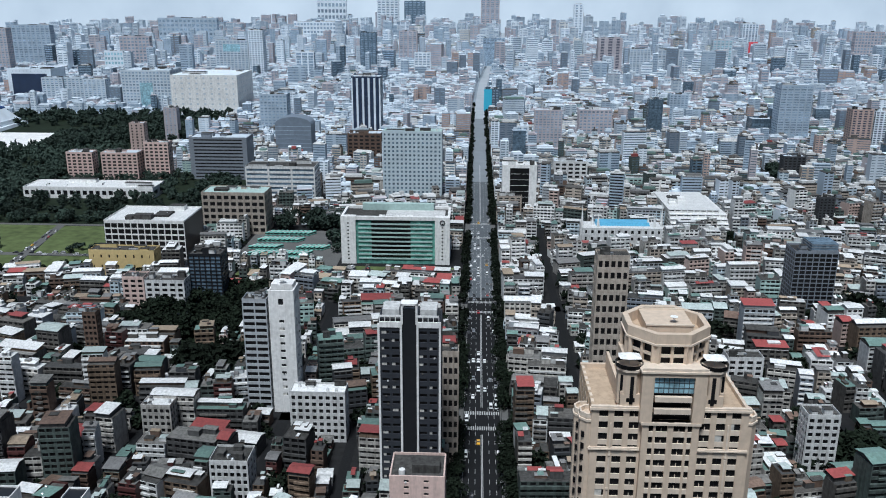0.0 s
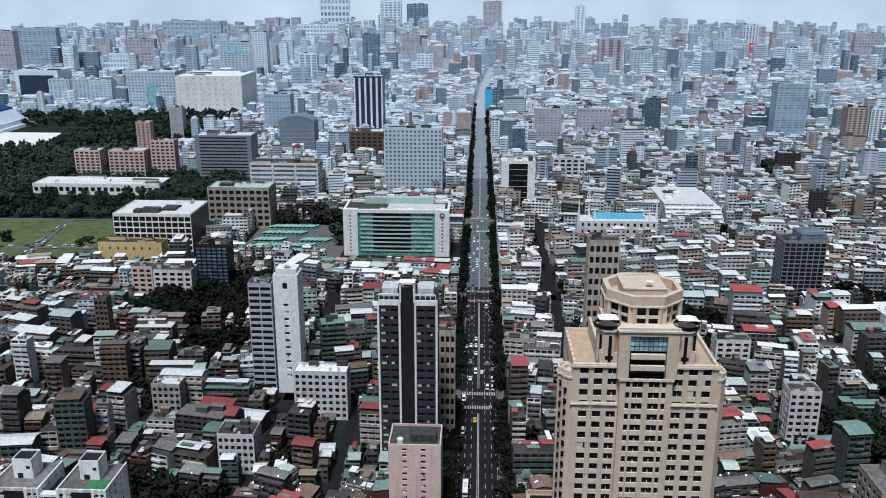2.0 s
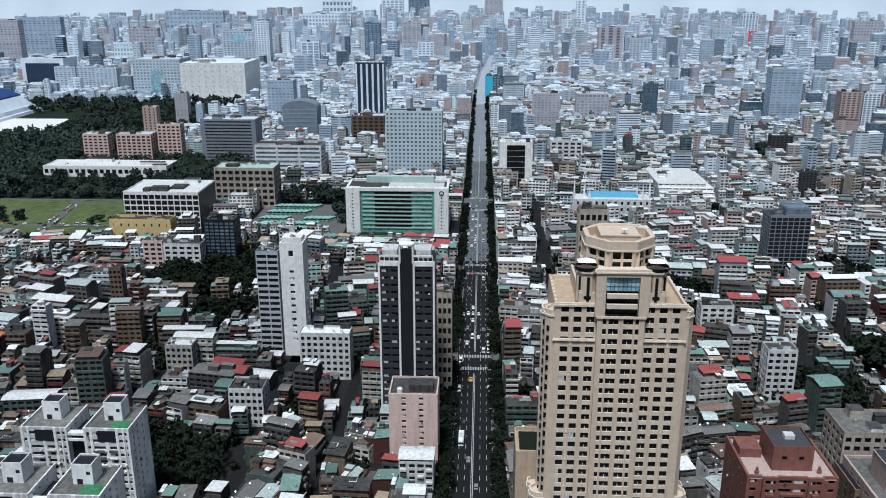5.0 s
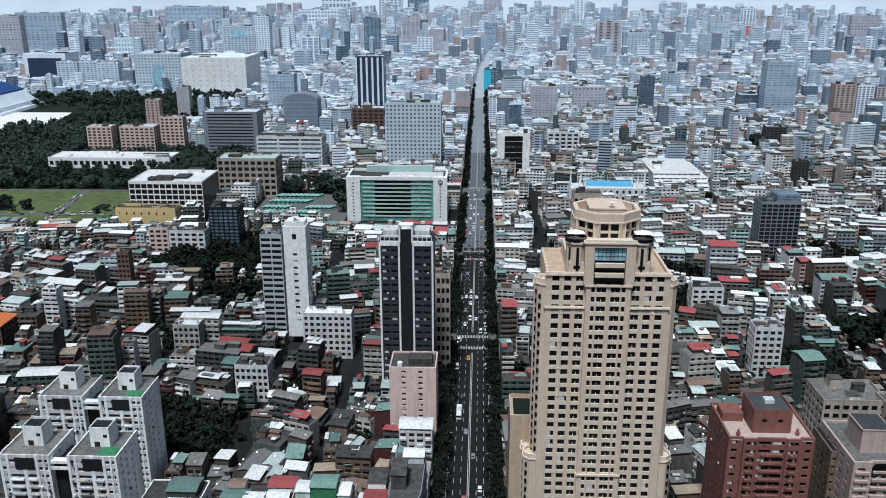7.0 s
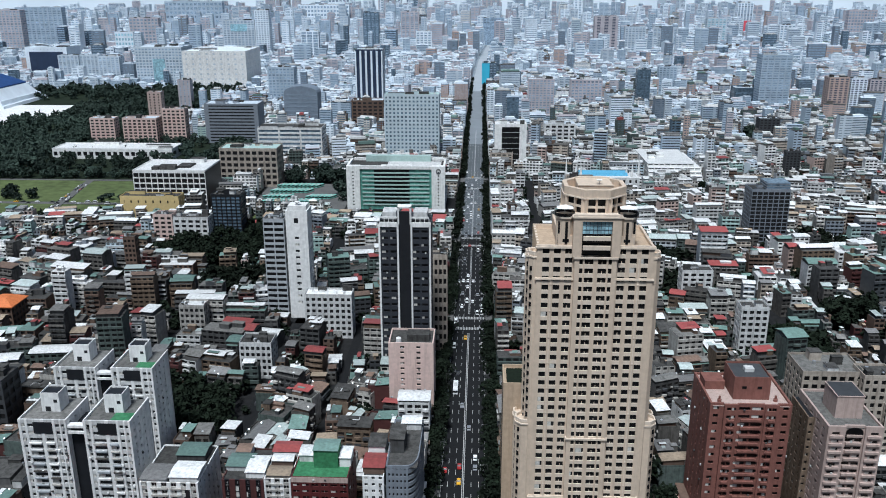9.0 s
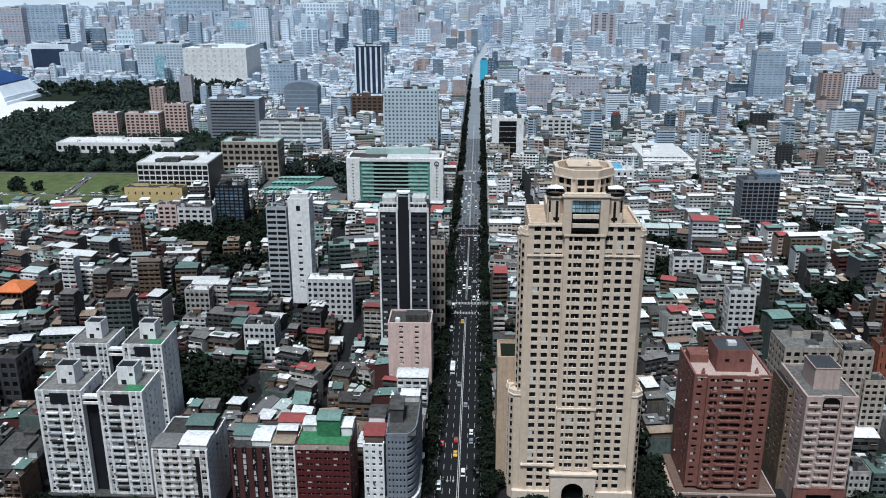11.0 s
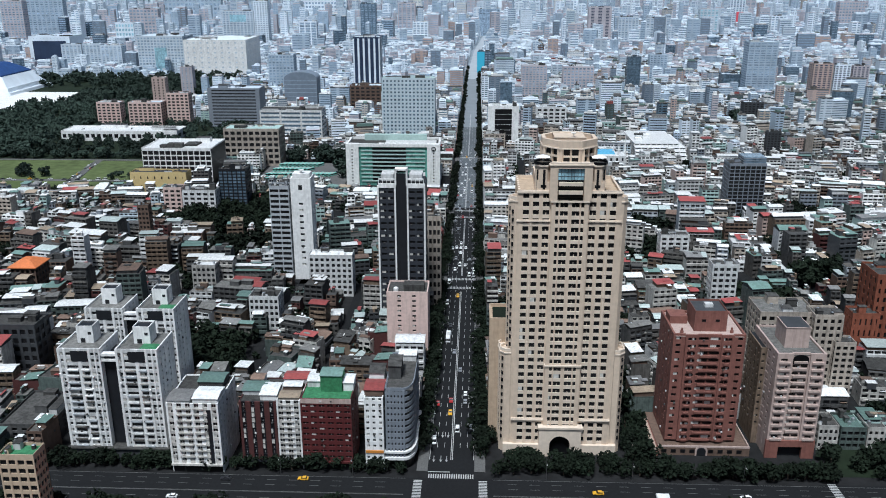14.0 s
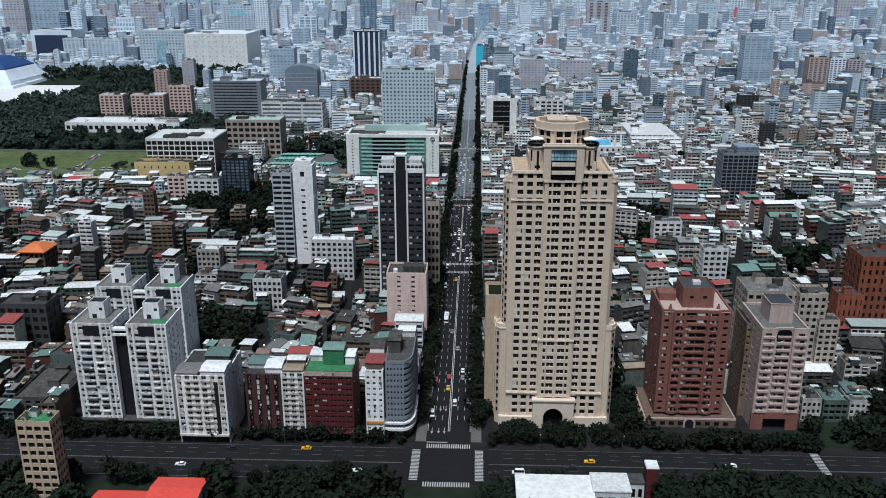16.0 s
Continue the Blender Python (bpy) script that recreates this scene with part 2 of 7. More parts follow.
# ---------------------------------------------------------------- geometry helpers
class Geo:
    """Collects boxes, prisms and rings for one mesh; at() sets where the next ones go."""

    def __init__(self, *mats):
        self.v, self.f, self.m, self.mats = [], [], [], list(mats)
        self.at()

    def at(self, x=0.0, y=0.0, z=0.0, turn=0.0, k=1.0):
        self.o, self.k, self.c, self.s = (x, y, z), k, math.cos(turn) * k, math.sin(turn) * k
        return self

    def slot(self, material):
        if material not in self.mats:
            self.mats.append(material)
        return self.mats.index(material)

    def points(self, pts):
        i, (ox, oy, oz) = len(self.v), self.o
        self.v += [(ox + x * self.c - y * self.s, oy + x * self.s + y * self.c, oz + z * self.k) for x, y, z in pts]
        return i

    def faces(self, i, faces, material):
        n = self.slot(material) if material else 0
        for q in faces:
            self.f.append([i + a for a in q])
            self.m.append(n)

    def box(self, x0, x1, y0, y1, z0, z1, material=None, inset=0.0):
        """A box; inset draws its top in on all sides."""
        e = inset
        i = self.points([(x0, y0, z0), (x1, y0, z0), (x1, y1, z0), (x0, y1, z0),
                         (x0 + e, y0 + e, z1), (x1 - e, y0 + e, z1), (x1 - e, y1 - e, z1), (x0 + e, y1 - e, z1)])
        self.faces(i, ((0, 1, 5, 4), (1, 2, 6, 5), (2, 3, 7, 6), (3, 0, 4, 7), (4, 5, 6, 7), (3, 2, 1, 0)), material)
        return self

    def prism(self, pts, z0, z1, material=None, grow=1.0):
        """An upright prism on a closed outline; grow scales its top about the middle."""
        n = len(pts)
        cx, cy = sum(p[0] for p in pts) / n, sum(p[1] for p in pts) / n
        i = self.points([(x, y, z0) for x, y in pts] + [(cx + (x - cx) * grow, cy + (y - cy) * grow, z1) for x, y in pts])
        sides = [(a, (a + 1) % n, n + (a + 1) % n, n + a) for a in range(n)]
        self.faces(i, sides + [tuple(range(n, 2 * n)), tuple(range(n - 1, -1, -1))], material)
        return self

    def ring(self, pts, thick, z0, z1, material=None):
        """A wall of that thickness that follows a closed outline round its middle."""
        n = len(pts)
        cx, cy = sum(p[0] for p in pts) / n, sum(p[1] for p in pts) / n
        inner = []
        for x, y in pts:
            r = math.hypot(x - cx, y - cy)
            inner.append((cx + (x - cx) * (r - thick) / r, cy + (y - cy) * (r - thick) / r))
        i = self.points([(x, y, z) for q, z in ((pts, z0), (pts, z1), (inner, z1), (inner, z0)) for x, y in q])
        self.faces(i, [(k * n + a, k * n + (a + 1) % n, (k + 1) % 4 * n + (a + 1) % n, (k + 1) % 4 * n + a)
                       for k in range(4) for a in range(n)], material)
        return self

    def gable(self, x0, x1, y0, y1, z0, z1, material=None, thick=0.12):
        """A pitched sheet roof, its ridge along x."""
        ym = (y0 + y1) / 2
        i = self.points([(x, y, z - t) for t in (0, thick) for x in (x0, x1) for y, z in ((y0, z0), (ym, z1), (y1, z0))])
        self.faces(i, ((0, 3, 4, 1), (1, 4, 5, 2), (6, 7, 10, 9), (7, 8, 11, 10), (0, 6, 9, 3), (2, 5, 11, 8),
                       (0, 1, 7, 6), (1, 2, 8, 7), (3, 9, 10, 4), (4, 10, 11, 5)), material)
        return self

    def disc(self, x, y, r, z0, z1, material=None, n=10, grow=1.0):
        return self.prism([(x + r * math.cos(2 * math.pi * a / n), y + r * math.sin(2 * math.pi * a / n)) for a in range(n)],
                          z0, z1, material, grow)

    def mesh(self, name):
        me = bpy.data.meshes.new(name)
        me.from_pydata(self.v, [], self.f)
        for m in self.mats:
            me.materials.append(m)
        me.polygons.foreach_set("material_index", self.m)
        me.update()
        return me


def part(name, geo, parent, label="", kind=""):
    ob = new(name, geo.mesh(name) if isinstance(geo, Geo) else geo)
    ob.parent = parent
    return tagged(ob, label, kind=kind)


def thing(name, label, category, x=0.0, y=0.0, z=0.0, turn=0.0, group="", kind=""):
    ob = new(name)
    ob.matrix_world = Matrix.Translation((x, y, z)) @ Matrix.Rotation(turn, 4, "Z")
    return tagged(ob, label, category, group, kind)


def solid(name, geo, label, category="", kind="structure", group=""):
    return tagged(new(name, geo.mesh(name)), label, category, group, kind)


TAKEN = []  # footprints (x0, x1, y0, y1) that the low houses keep clear of


def take(x0, x1, y0, y1):
    TAKEN.append((x0, x1, y0, y1))


def free(x0, x1, y0, y1):
    return all(x1 < a or x0 > b or y1 < c or y0 > d for a, b, c, d in TAKEN)


# ---------------------------------------------------------------- the ground, the avenue and the cross street
def mid(y):
    """The avenue's middle; it bends east far off."""
    return float(np.interp(y, (1320, 1520, 1900, 2410, 3220, 4300), (0.6, 2, 9, 35, 75, 130)))


HALF = 9.8  # half the avenue's roadway
PAVED = 4.6  # the walk beside it
ys = [-900, -400, -100, 0, 200, 400, 600, 800, 950] + list(range(1320, 4950, 200)) + [4950]
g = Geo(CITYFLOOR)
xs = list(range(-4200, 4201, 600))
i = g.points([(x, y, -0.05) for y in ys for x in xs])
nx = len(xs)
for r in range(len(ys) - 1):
    # beyond 950 m the ground colour carries painted haze
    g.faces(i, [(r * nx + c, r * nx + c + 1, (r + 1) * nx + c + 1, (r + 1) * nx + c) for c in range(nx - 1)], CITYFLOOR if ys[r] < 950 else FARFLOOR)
solid("ground", g, "worn concrete and asphalt ground, alley shade and far haze painted in", "ground")


# added backdrop: a curved wall that glows in place of haze
m = bpy.data.materials.new("haze_glow")
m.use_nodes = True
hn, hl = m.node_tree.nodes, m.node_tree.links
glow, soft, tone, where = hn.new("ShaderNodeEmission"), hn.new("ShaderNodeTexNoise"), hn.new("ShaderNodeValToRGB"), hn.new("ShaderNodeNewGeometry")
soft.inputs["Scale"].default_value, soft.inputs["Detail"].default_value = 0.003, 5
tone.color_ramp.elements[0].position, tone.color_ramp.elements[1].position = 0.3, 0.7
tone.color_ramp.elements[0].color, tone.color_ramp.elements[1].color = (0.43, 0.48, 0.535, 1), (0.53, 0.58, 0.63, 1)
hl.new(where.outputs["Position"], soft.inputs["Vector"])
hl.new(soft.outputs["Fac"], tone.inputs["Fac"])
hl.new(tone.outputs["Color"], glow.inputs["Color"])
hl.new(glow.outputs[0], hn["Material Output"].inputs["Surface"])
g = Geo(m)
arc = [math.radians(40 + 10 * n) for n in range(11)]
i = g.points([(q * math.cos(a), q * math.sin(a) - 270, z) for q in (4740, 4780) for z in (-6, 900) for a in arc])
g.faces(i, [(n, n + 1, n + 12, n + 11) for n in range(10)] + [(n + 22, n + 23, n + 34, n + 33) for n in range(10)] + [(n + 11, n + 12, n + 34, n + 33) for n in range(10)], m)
solid("backdrop", g, "glowing pale blue wall that stands in for distant haze", "backdrop")


def strip(name, material, y0, y1, left, right, dz, label, category="road", kind="structure", step=40):
    g = Geo(material)
    rows = sorted({y0, y1, *[v for v in ys if y0 < v < y1]})
    i = g.points([(x, y, dz + e) for y in rows for x, e in ((left(y), -0.3), (left(y), 0), (right(y), 0), (right(y), -0.3))])
    g.faces(i, [(r * 4 + c, r * 4 + c + 1, r * 4 + c + 5, r * 4 + c + 4) for r in range(len(rows) - 1) for c in range(3)], material)
    return solid(name, g, label, category, kind)


road = strip("avenue_road", ASPHALT, -900, 400, lambda y: mid(y) - HALF, lambda y: mid(y) + HALF, 0.02, "dark grey asphalt avenue with six lanes")
# the same avenue in paler steps, haze put into the colour
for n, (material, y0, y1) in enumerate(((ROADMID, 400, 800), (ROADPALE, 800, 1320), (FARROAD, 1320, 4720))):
    strip(f"avenue_road_{n + 2}", material, y0, y1, lambda y: mid(y) - HALF, lambda y: mid(y) + HALF, 0.02, "asphalt avenue far off with haze painted into its colour")
strip("pavement_west", PAVING, -14, 1520, lambda y: mid(y) - HALF - PAVED, lambda y: mid(y) - HALF, 0.17, "grey paved walk with a raised kerb", "pavement")
strip("pavement_east", PAVING, -14, 1520, lambda y: mid(y) + HALF, lambda y: mid(y) + HALF + PAVED, 0.17, "grey paved walk with a raised kerb", "pavement")
g = Geo(ASPHALT)
g.box(-900, -9.25, -44, -19, -0.3, 0.024).box(10.45, 900, -44, -19, -0.3, 0.024)
solid("cross_street_road", g, "dark asphalt cross street with lane lines", "road")
take(-15, 16, -900, 1300)
take(-900, 900, -900, -13)
take(160, 300, -60, 45)
take(84, 160, -13, 6)


# ---------------------------------------------------------------- tall buildings
def storeys(g, w, d, z0, floors, fh, cols, sides, wall, pier=0.35, sill=0.45, deep=0.35, trim=None, blank=None):
    """Floor bands and piers that leave real recessed window openings; sides 0 makes blank side walls."""
    a, b = w / 2, d / 2
    trim = trim or wall
    for n in range(floors):
        z = z0 + n * fh
        g.box(-a, a, -b, b, z, z + fh * sill, trim)
    top = z0 + floors * fh
    g.box(-a, a, -b, b, top, top + fh * 0.35, trim)
    e = 0.03 + deep * 0.1
    if cols:
        bay = w / cols
        for n in range(cols + 1):
            x = -a + n * bay
            p = bay * pier / 2 * (1.0 if 0 < n < cols else 1.3)
            g.box(max(-a - e, x - p), min(a + e, x + p), -b - e, -b + deep, z0, top, wall)
            g.box(max(-a - e, x - p), min(a + e, x + p), b - deep, b + e, z0, top, wall)
    if sides:
        bay = d / sides
        for n in range(sides + 1):
            y = -b + n * bay
            p = bay * pier / 2
            for x in (-a, a):
                g.box(min(x, x - math.copysign(deep, x)) - (e if x < 0 else 0), max(x, x - math.copysign(deep, x)) + (e if x > 0 else 0),
                      max(-b, y - p), min(b, y + p), z0, top, wall)
    else:
        g.box(-a - e, -a + deep, -b, b, z0, top + fh * 0.3, blank or wall).box(a - deep, a + e, -b, b, z0, top + fh * 0.3, blank or wall)
    return top


def panes(parent, w, d, z0, floors, fh, deep, material, name="window_band", label=""):
    """One strip of glass a storey, set back behind the piers; all storeys share a mesh."""
    g = Geo(material)
    g.box(-w / 2 + deep, w / 2 - deep, -d / 2 + deep, d / 2 - deep, 0, fh)
    me = g.mesh(name)
    for n in range(floors):
        ob = part(name, me, parent, label)
        ob.location = (0, 0, z0 + n * fh)


def roof_stuff(root, w, d, z, k=1.0, seed=0, material=None, count=4, deck=None):
    """Parapet, deck, lift house and small plant boxes."""
    r = random.Random(seed)
    g = Geo(ROOFGREY)
    g.box(-w / 2 + 0.3, w / 2 - 0.3, -d / 2 + 0.3, d / 2 - 0.3, z, z + 0.06 * k, deck or ROOFGREY)
    part("roof_deck", g, root)
    g = Geo(material or PALE)
    t, h = 0.25 * k, 1.1 * k
    g.box(-w / 2, w / 2, -d / 2, -d / 2 + t, z, z + h).box(-w / 2, w / 2, d / 2 - t, d / 2, z, z + h)
    g.box(-w / 2, -w / 2 + t, -d / 2 + t, d / 2 - t, z, z + h).box(w / 2 - t, w / 2, -d / 2 + t, d / 2 - t, z, z + h)
    part("parapet", g, root)
    for n in range(count):
        bw, bd, bh = w * r.uniform(0.08, 0.3), d * r.uniform(0.12, 0.35), k * r.uniform(1.2, 4.2)
        x, y = r.uniform(-w / 2 + bw * 0.6, w / 2 - bw * 0.6), r.uniform(-d / 2 + bd * 0.6, d / 2 - bd * 0.6)
        g = Geo(material or PALE)
        g.box(x - bw / 2, x + bw / 2, y - bd / 2, y + bd / 2, z + 0.05, z + bh, r.choice((material or PALE, PALE, ROOFGREY)), inset=0.02 * k)
        g.box(x - bw / 2 - 0.15 * k, x + bw / 2 + 0.15 * k, y - bd / 2 - 0.15 * k, y + bd / 2 + 0.15 * k, z + bh, z + bh + 0.18 * k, ROOFGREY)
        part("plant_room", g, root)
    for n in range(count):
        x, y = r.uniform(-w * 0.42, w * 0.42), r.uniform(-d * 0.42, d * 0.42)
        g = Geo(STEEL)
        g.disc(x, y, 0.8 * k, z, z + 1.6 * k, r.choice((STEEL, WHITE, ROOFGREY)))
        g.disc(x, y, 0.8 * k, z + 1.6 * k, z + 1.9 * k, None, grow=0.4)
        part("water_tank", g, root)


def building(name, label, x, y, w, d, h, floors, cols, sides, wall, glass=None, pier=0.35, sill=0.45, trim=None, base=0.0, turn=0.0,
             category="building", group="", roof=4, deep=0.35, k=1.0, blank=None, deck=None):
    """A block whose front is at y and faces the cross street. base: height of a plain ground storey."""
    root = thing(name, label, category, x, y + d / 2, 0, turn, group)
    take(x - w / 2 - 2, x + w / 2 + 2, y - 2, y + d + 2)
    fh = (h - base) / (floors + 0.35)
    g = Geo(wall)
    if base:
        g.box(-w / 2, w / 2, -d / 2, d / 2, -2, base, wall)
    else:
        g.box(-w / 2 + 0.2, w / 2 - 0.2, -d / 2 + 0.2, d / 2 - 0.2, -2, 0.1, wall)
    top = storeys(g, w, d, base, floors, fh, cols, sides, wall, pier, sill, deep, trim, blank)
    part("wall", g, root)
    panes(root, w, d, base, floors, fh, deep, glass or GLASS)
    if roof:
        roof_stuff(root, w, d, top + fh * 0.35, k, int(x * 7 + y), trim or wall, roof, deck)
    return root


# ---------------------------------------------------------------- landmark blocks
root = building("office_block", "white office block with a dark blue screen on its front", -905.0, 1505.6, 89.3, 62.5, 63.9, 8, 12, 8, FARWHITE, FARPALE, pier=0.8, sill=0.7, deck=FARPALE)
g = Geo(SCREENBLUE)
g.box(-36, 36, -32.4, -31.0, 6, 55, SCREENBLUE)
part("screen", g, root, "large dark blue screen")
building("apartment_tower", "white apartment tower with balconies", -844.5, 1474.7, 43.3, 26.0, 49.6, 12, 5, 3, FARPALE, FARGLASS, deck=FARPALE)
building("apartment_tower", "white apartment tower with balconies", -803.7, 1478.9, 39.9, 23.9, 49.2, 12, 5, 3, FARPALE, FARGLASS, deck=FARPALE)
building("apartment_tower", "white apartment tower with balconies", -751.5, 1455.1, 43.9, 26.3, 49.2, 12, 5, 3, FARPALE, FARGLASS, deck=FARPALE)
root = building("hotel", "pale hotel with a teal glass bay", -620.0, 1382.2, 92.3, 64.6, 73.6, 13, 14, 8, FARPALE, FARGLASS, deck=FARPALE)
g = Geo(TEALGLASS)
g.box(-12, 12, -33.4, -32.0, 8, 52, TEALGLASS)
part("glass_bay", g, root, "teal glass bay")
building("department_block", "large white windowless block", -501.4, 1350.7, 122.4, 110.2, 68.8, 7, 9, 9, WHITE, FARPALE, pier=0.7, sill=0.7, deck=FARWHITE)
root = building("office_tower", "pale twin office tower with a glass crown", -633.2, 2009.1, 84.6, 25.7, 93.1, 16, 9, 5, FARPALE, FARGLASS, deck=FARPALE)
g = Geo(SCREENBLUE)
g.box(-22, 22, -13.6, -12.8, 66, 84, TEALGLASS)
part("glass_crown", g, root, "dark teal glass panel below the roof")
building("office_tower", "tall white office tower far off", -566.9, 1994.0, 36.6, 32.8, 118.9, 22, 5, 5, FARWHITE, FARGLASS, deck=FARPALE)
building("apartment_tower", "grey green apartment tower", -322.6, 1128.5, 42.8, 25.7, 62.0, 13, 7, 4, FARBLUE, FARGLASS, deck=FARPALE)
root = thing("curved_hall", "dark grey hall with an arched screen facade", "hall", -248.5, 922.7)
take(-275, -222, 920, 955)
g = Geo(DARKSCREEN)
ring = [(-24, 0)] + [(-24 * math.cos(a * math.pi / 10), 48 + 9.5 * math.sin(a * math.pi / 10)) for a in range(11)] + [(24, 0)]
i = g.points([(x, 0, z) for x, z in ring] + [(x, 30, z) for x, z in ring])
g.faces(i, [tuple(range(13)), tuple(range(25, 12, -1))] + [((a + 1) % 13, a, 13 + a, 13 + (a + 1) % 13) for a in range(13)], DARKSCREEN)
part("shell", g, root)
g = Geo(FARBLUE)
for n in range(1, 9):
    g.box(-23.8, 23.8, -0.25, 0, n * 5.6, n * 5.6 + 0.5, FARBLUE)
part("screen_ribs", g, root)
building("grey_office", "grey office slab with dark window bands", -312.1, 795.9, 69.3, 31.2, 49.9, 12, 1, 0, SLATE, GLASS, sill=0.6, pier=0.12, deck=FARPALE)
building("stepped_office", "pale office with white sill bands", -210.6, 674.3, 73.6, 29.4, 40.7, 8, 3, 2, PALE, BLUEGLASS, sill=0.5, pier=0.08)
building("striped_tower", "dark tower with white vertical stripes", -173.6, 1104.0, 44.2, 35.3, 92.6, 26, 5, 4, FARWHITE, SCREENBLUE, sill=0.1, pier=0.36, deck=FARPALE, trim=SCREENBLUE)
building("brown_block", "brown apartment block with balconies", -146.7, 870.5, 43.0, 25.8, 44.4, 9, 6, 4, BROWN, GLASS, deck=FARPALE)
building("grey_tower", "pale blue grey office tower with small square windows", -72.1, 690.7, 62.8, 22.0, 76.5, 17, 14, 6, PALEBLUE, BLUEGLASS, pier=0.5, sill=0.5, deck=TEALT)
building("white_office", "white office with a grid of black windows", -276.5, 466.0, 66.8, 48.1, 37.1, 7, 12, 0, WHITE, GLASS, pier=0.14, sill=0.24, blank=BLACK, deck=TINWHITE)
building("tan_office", "tan office wing with deep window bays", -228.8, 560.7, 59.0, 28.3, 39.0, 6, 9, 5, BEIGE, GLASS, pier=0.3, sill=0.42, deck=TEALT)
building("yellow_hall", "yellow tiled hall with few windows", -285.8, 438.0, 52.8, 14.8, 20.0, 2, 8, 3, YELLOWT, GLASS, pier=0.8, sill=0.7)
building("dark_tower", "black glass tower with a slim cap", -196.0, 369.7, 23.4, 16.8, 39.5, 14, 6, 5, BLACK, BLUEGLASS, pier=0.25, sill=0.25)
building("slim_tower", "pale grey tower with rows of balconies", -120.4, 218.2, 12.9, 10.6, 63.0, 17, 2, 3, MIDGREY, GLASS, pier=0.1, sill=0.45)
building("red_apartment", "pink tiled apartment block", -479.6, 790.0, 31.7, 15.9, 31.6, 8, 5, 3, PINK, GLASS, deck=FARPALE)
building("red_apartment", "pink tiled apartment block", -428.1, 783.4, 43.8, 21.9, 32.8, 8, 7, 3, PINK, GLASS, deck=FARPALE)
building("slim_apartment", "slim pink brown apartment tower", -441.5, 876.7, 18.8, 13.2, 53.7, 14, 3, 2, PINKGREY, GLASS, pier=0.6, deck=FARPALE)
building("red_apartment", "pink tiled apartment block", -387.8, 796.8, 29.4, 14.7, 43.2, 10, 5, 3, PINK, GLASS, deck=FARPALE)
building("slim_apartment", "slim pink brown apartment tower", -464.1, 1064.0, 19.8, 13.9, 48.3, 14, 3, 2, FARROSE, FARGLASS, pier=0.6, deck=FARPALE)
building("market_shed", "long low shed with grey roof", -427.4, 692.1, 144.0, 36.0, 11.7, 1, 20, 2, WHITE, GLASS, deck=TINWHITE)
building("sign_block", "white block with sign boards", 43.7, 1026.9, 53.9, 32.3, 32.1, 6, 6, 4, FARWHITE, FARGLASS, deck=FARPALE)
building("frame_block", "white frame block round a black glass wall", 39.8, 649.0, 34.8, 19.5, 50.0, 8, 1, 0, WHITE, GLASS, sill=0.03, pier=0.34, deck=TINWHITE)
building("corner_block", "beige corner block with balconies", 30.0, 640.4, 24.3, 15.5, 20.2, 7, 4, 4, BEIGE, GLASS)
building("brown_tower", "brown apartment tower with rows of windows", 96.6, 1005.2, 38.4, 19.2, 58.2, 16, 7, 4, FARROSE, FARGLASS, deck=FARPALE)
building("beige_block", "beige apartment block with white bays", 174.2, 1091.1, 49.6, 24.8, 47.7, 10, 8, 4, FARROSE, FARGLASS, deck=FARPALE)
building("dark_slim_tower", "narrow dark tower among low houses", 264.8, 1099.8, 21.2, 14.8, 62.6, 16, 3, 3, BLUEGLASS, BLUEGLASS, deck=FARPALE)
building("slate_tower", "grey slate tower beyond low houses", 344.0, 1295.2, 32.1, 19.2, 47.8, 12, 5, 4, FARBLUE, FARGLASS, deck=FARPALE)
building("black_block", "black glass block with a white rim", 431.4, 1104.3, 41.5, 24.9, 34.2, 8, 1, 1, BLUEGLASS, BLUEGLASS, pier=0.05, sill=0.1, deck=FARPALE)
building("pale_tower", "pale blue grey apartment tower", 459.8, 1067.9, 45.9, 27.5, 88.7, 24, 5, 4, FARBLUE, FARGLASS, pier=0.2, sill=0.5, deck=FARPALE)
building("striped_apartment", "dark and white striped apartment tower", 543.7, 1034.6, 29.9, 20.9, 58.7, 17, 4, 3, PINKGREY, SCREENBLUE, pier=0.4, deck=FARPALE)
building("striped_apartment", "dark and white striped apartment tower", 573.7, 1035.5, 24.1, 16.8, 56.9, 17, 4, 3, FARWHITE, SCREENBLUE, pier=0.35, deck=FARPALE)
building("striped_apartment", "dark and white striped apartment tower", 602.1, 1036.2, 24.9, 17.4, 55.2, 17, 4, 3, FARROSE, SCREENBLUE, pier=0.4, deck=FARPALE)
root = building("glass_tower", "dark glass apartment tower with stepped top", 238.7, 388.9, 30.5, 19.5, 42.5, 13, 7, 5, SLATE, GLASS, pier=0.14, sill=0.2)
g = Geo(SLATE)
g.box(-4, 14.5, -9.0, 8.5, 42.6, 48.8, BLUEGLASS)
for n in range(3):
    g.box(-4.2, 14.7, -9.2, 8.7, 43.6 + 2 * n, 44.2 + 2 * n, SLATE)
part("penthouse", g, root, "glazed upper storeys set to one side")
building("school", "long green roofed school block", 198.1, 777.5, 77.7, 19.4, 10.9, 3, 16, 3, TEALT, GLASS, deck=FARPALE)
building("beige_block", "pale office block beside the avenue", 105.1, 774.8, 38.4, 23.0, 30.1, 6, 5, 4, PALE, GLASS, deck=FARPALE)
building("purple_tower", "dark purple apartment tower", 346.2, 2127.2, 63.4, 27.0, 97.4, 24, 3, 4, FARROSE, SCREENBLUE, pier=0.5, deck=FARPALE)
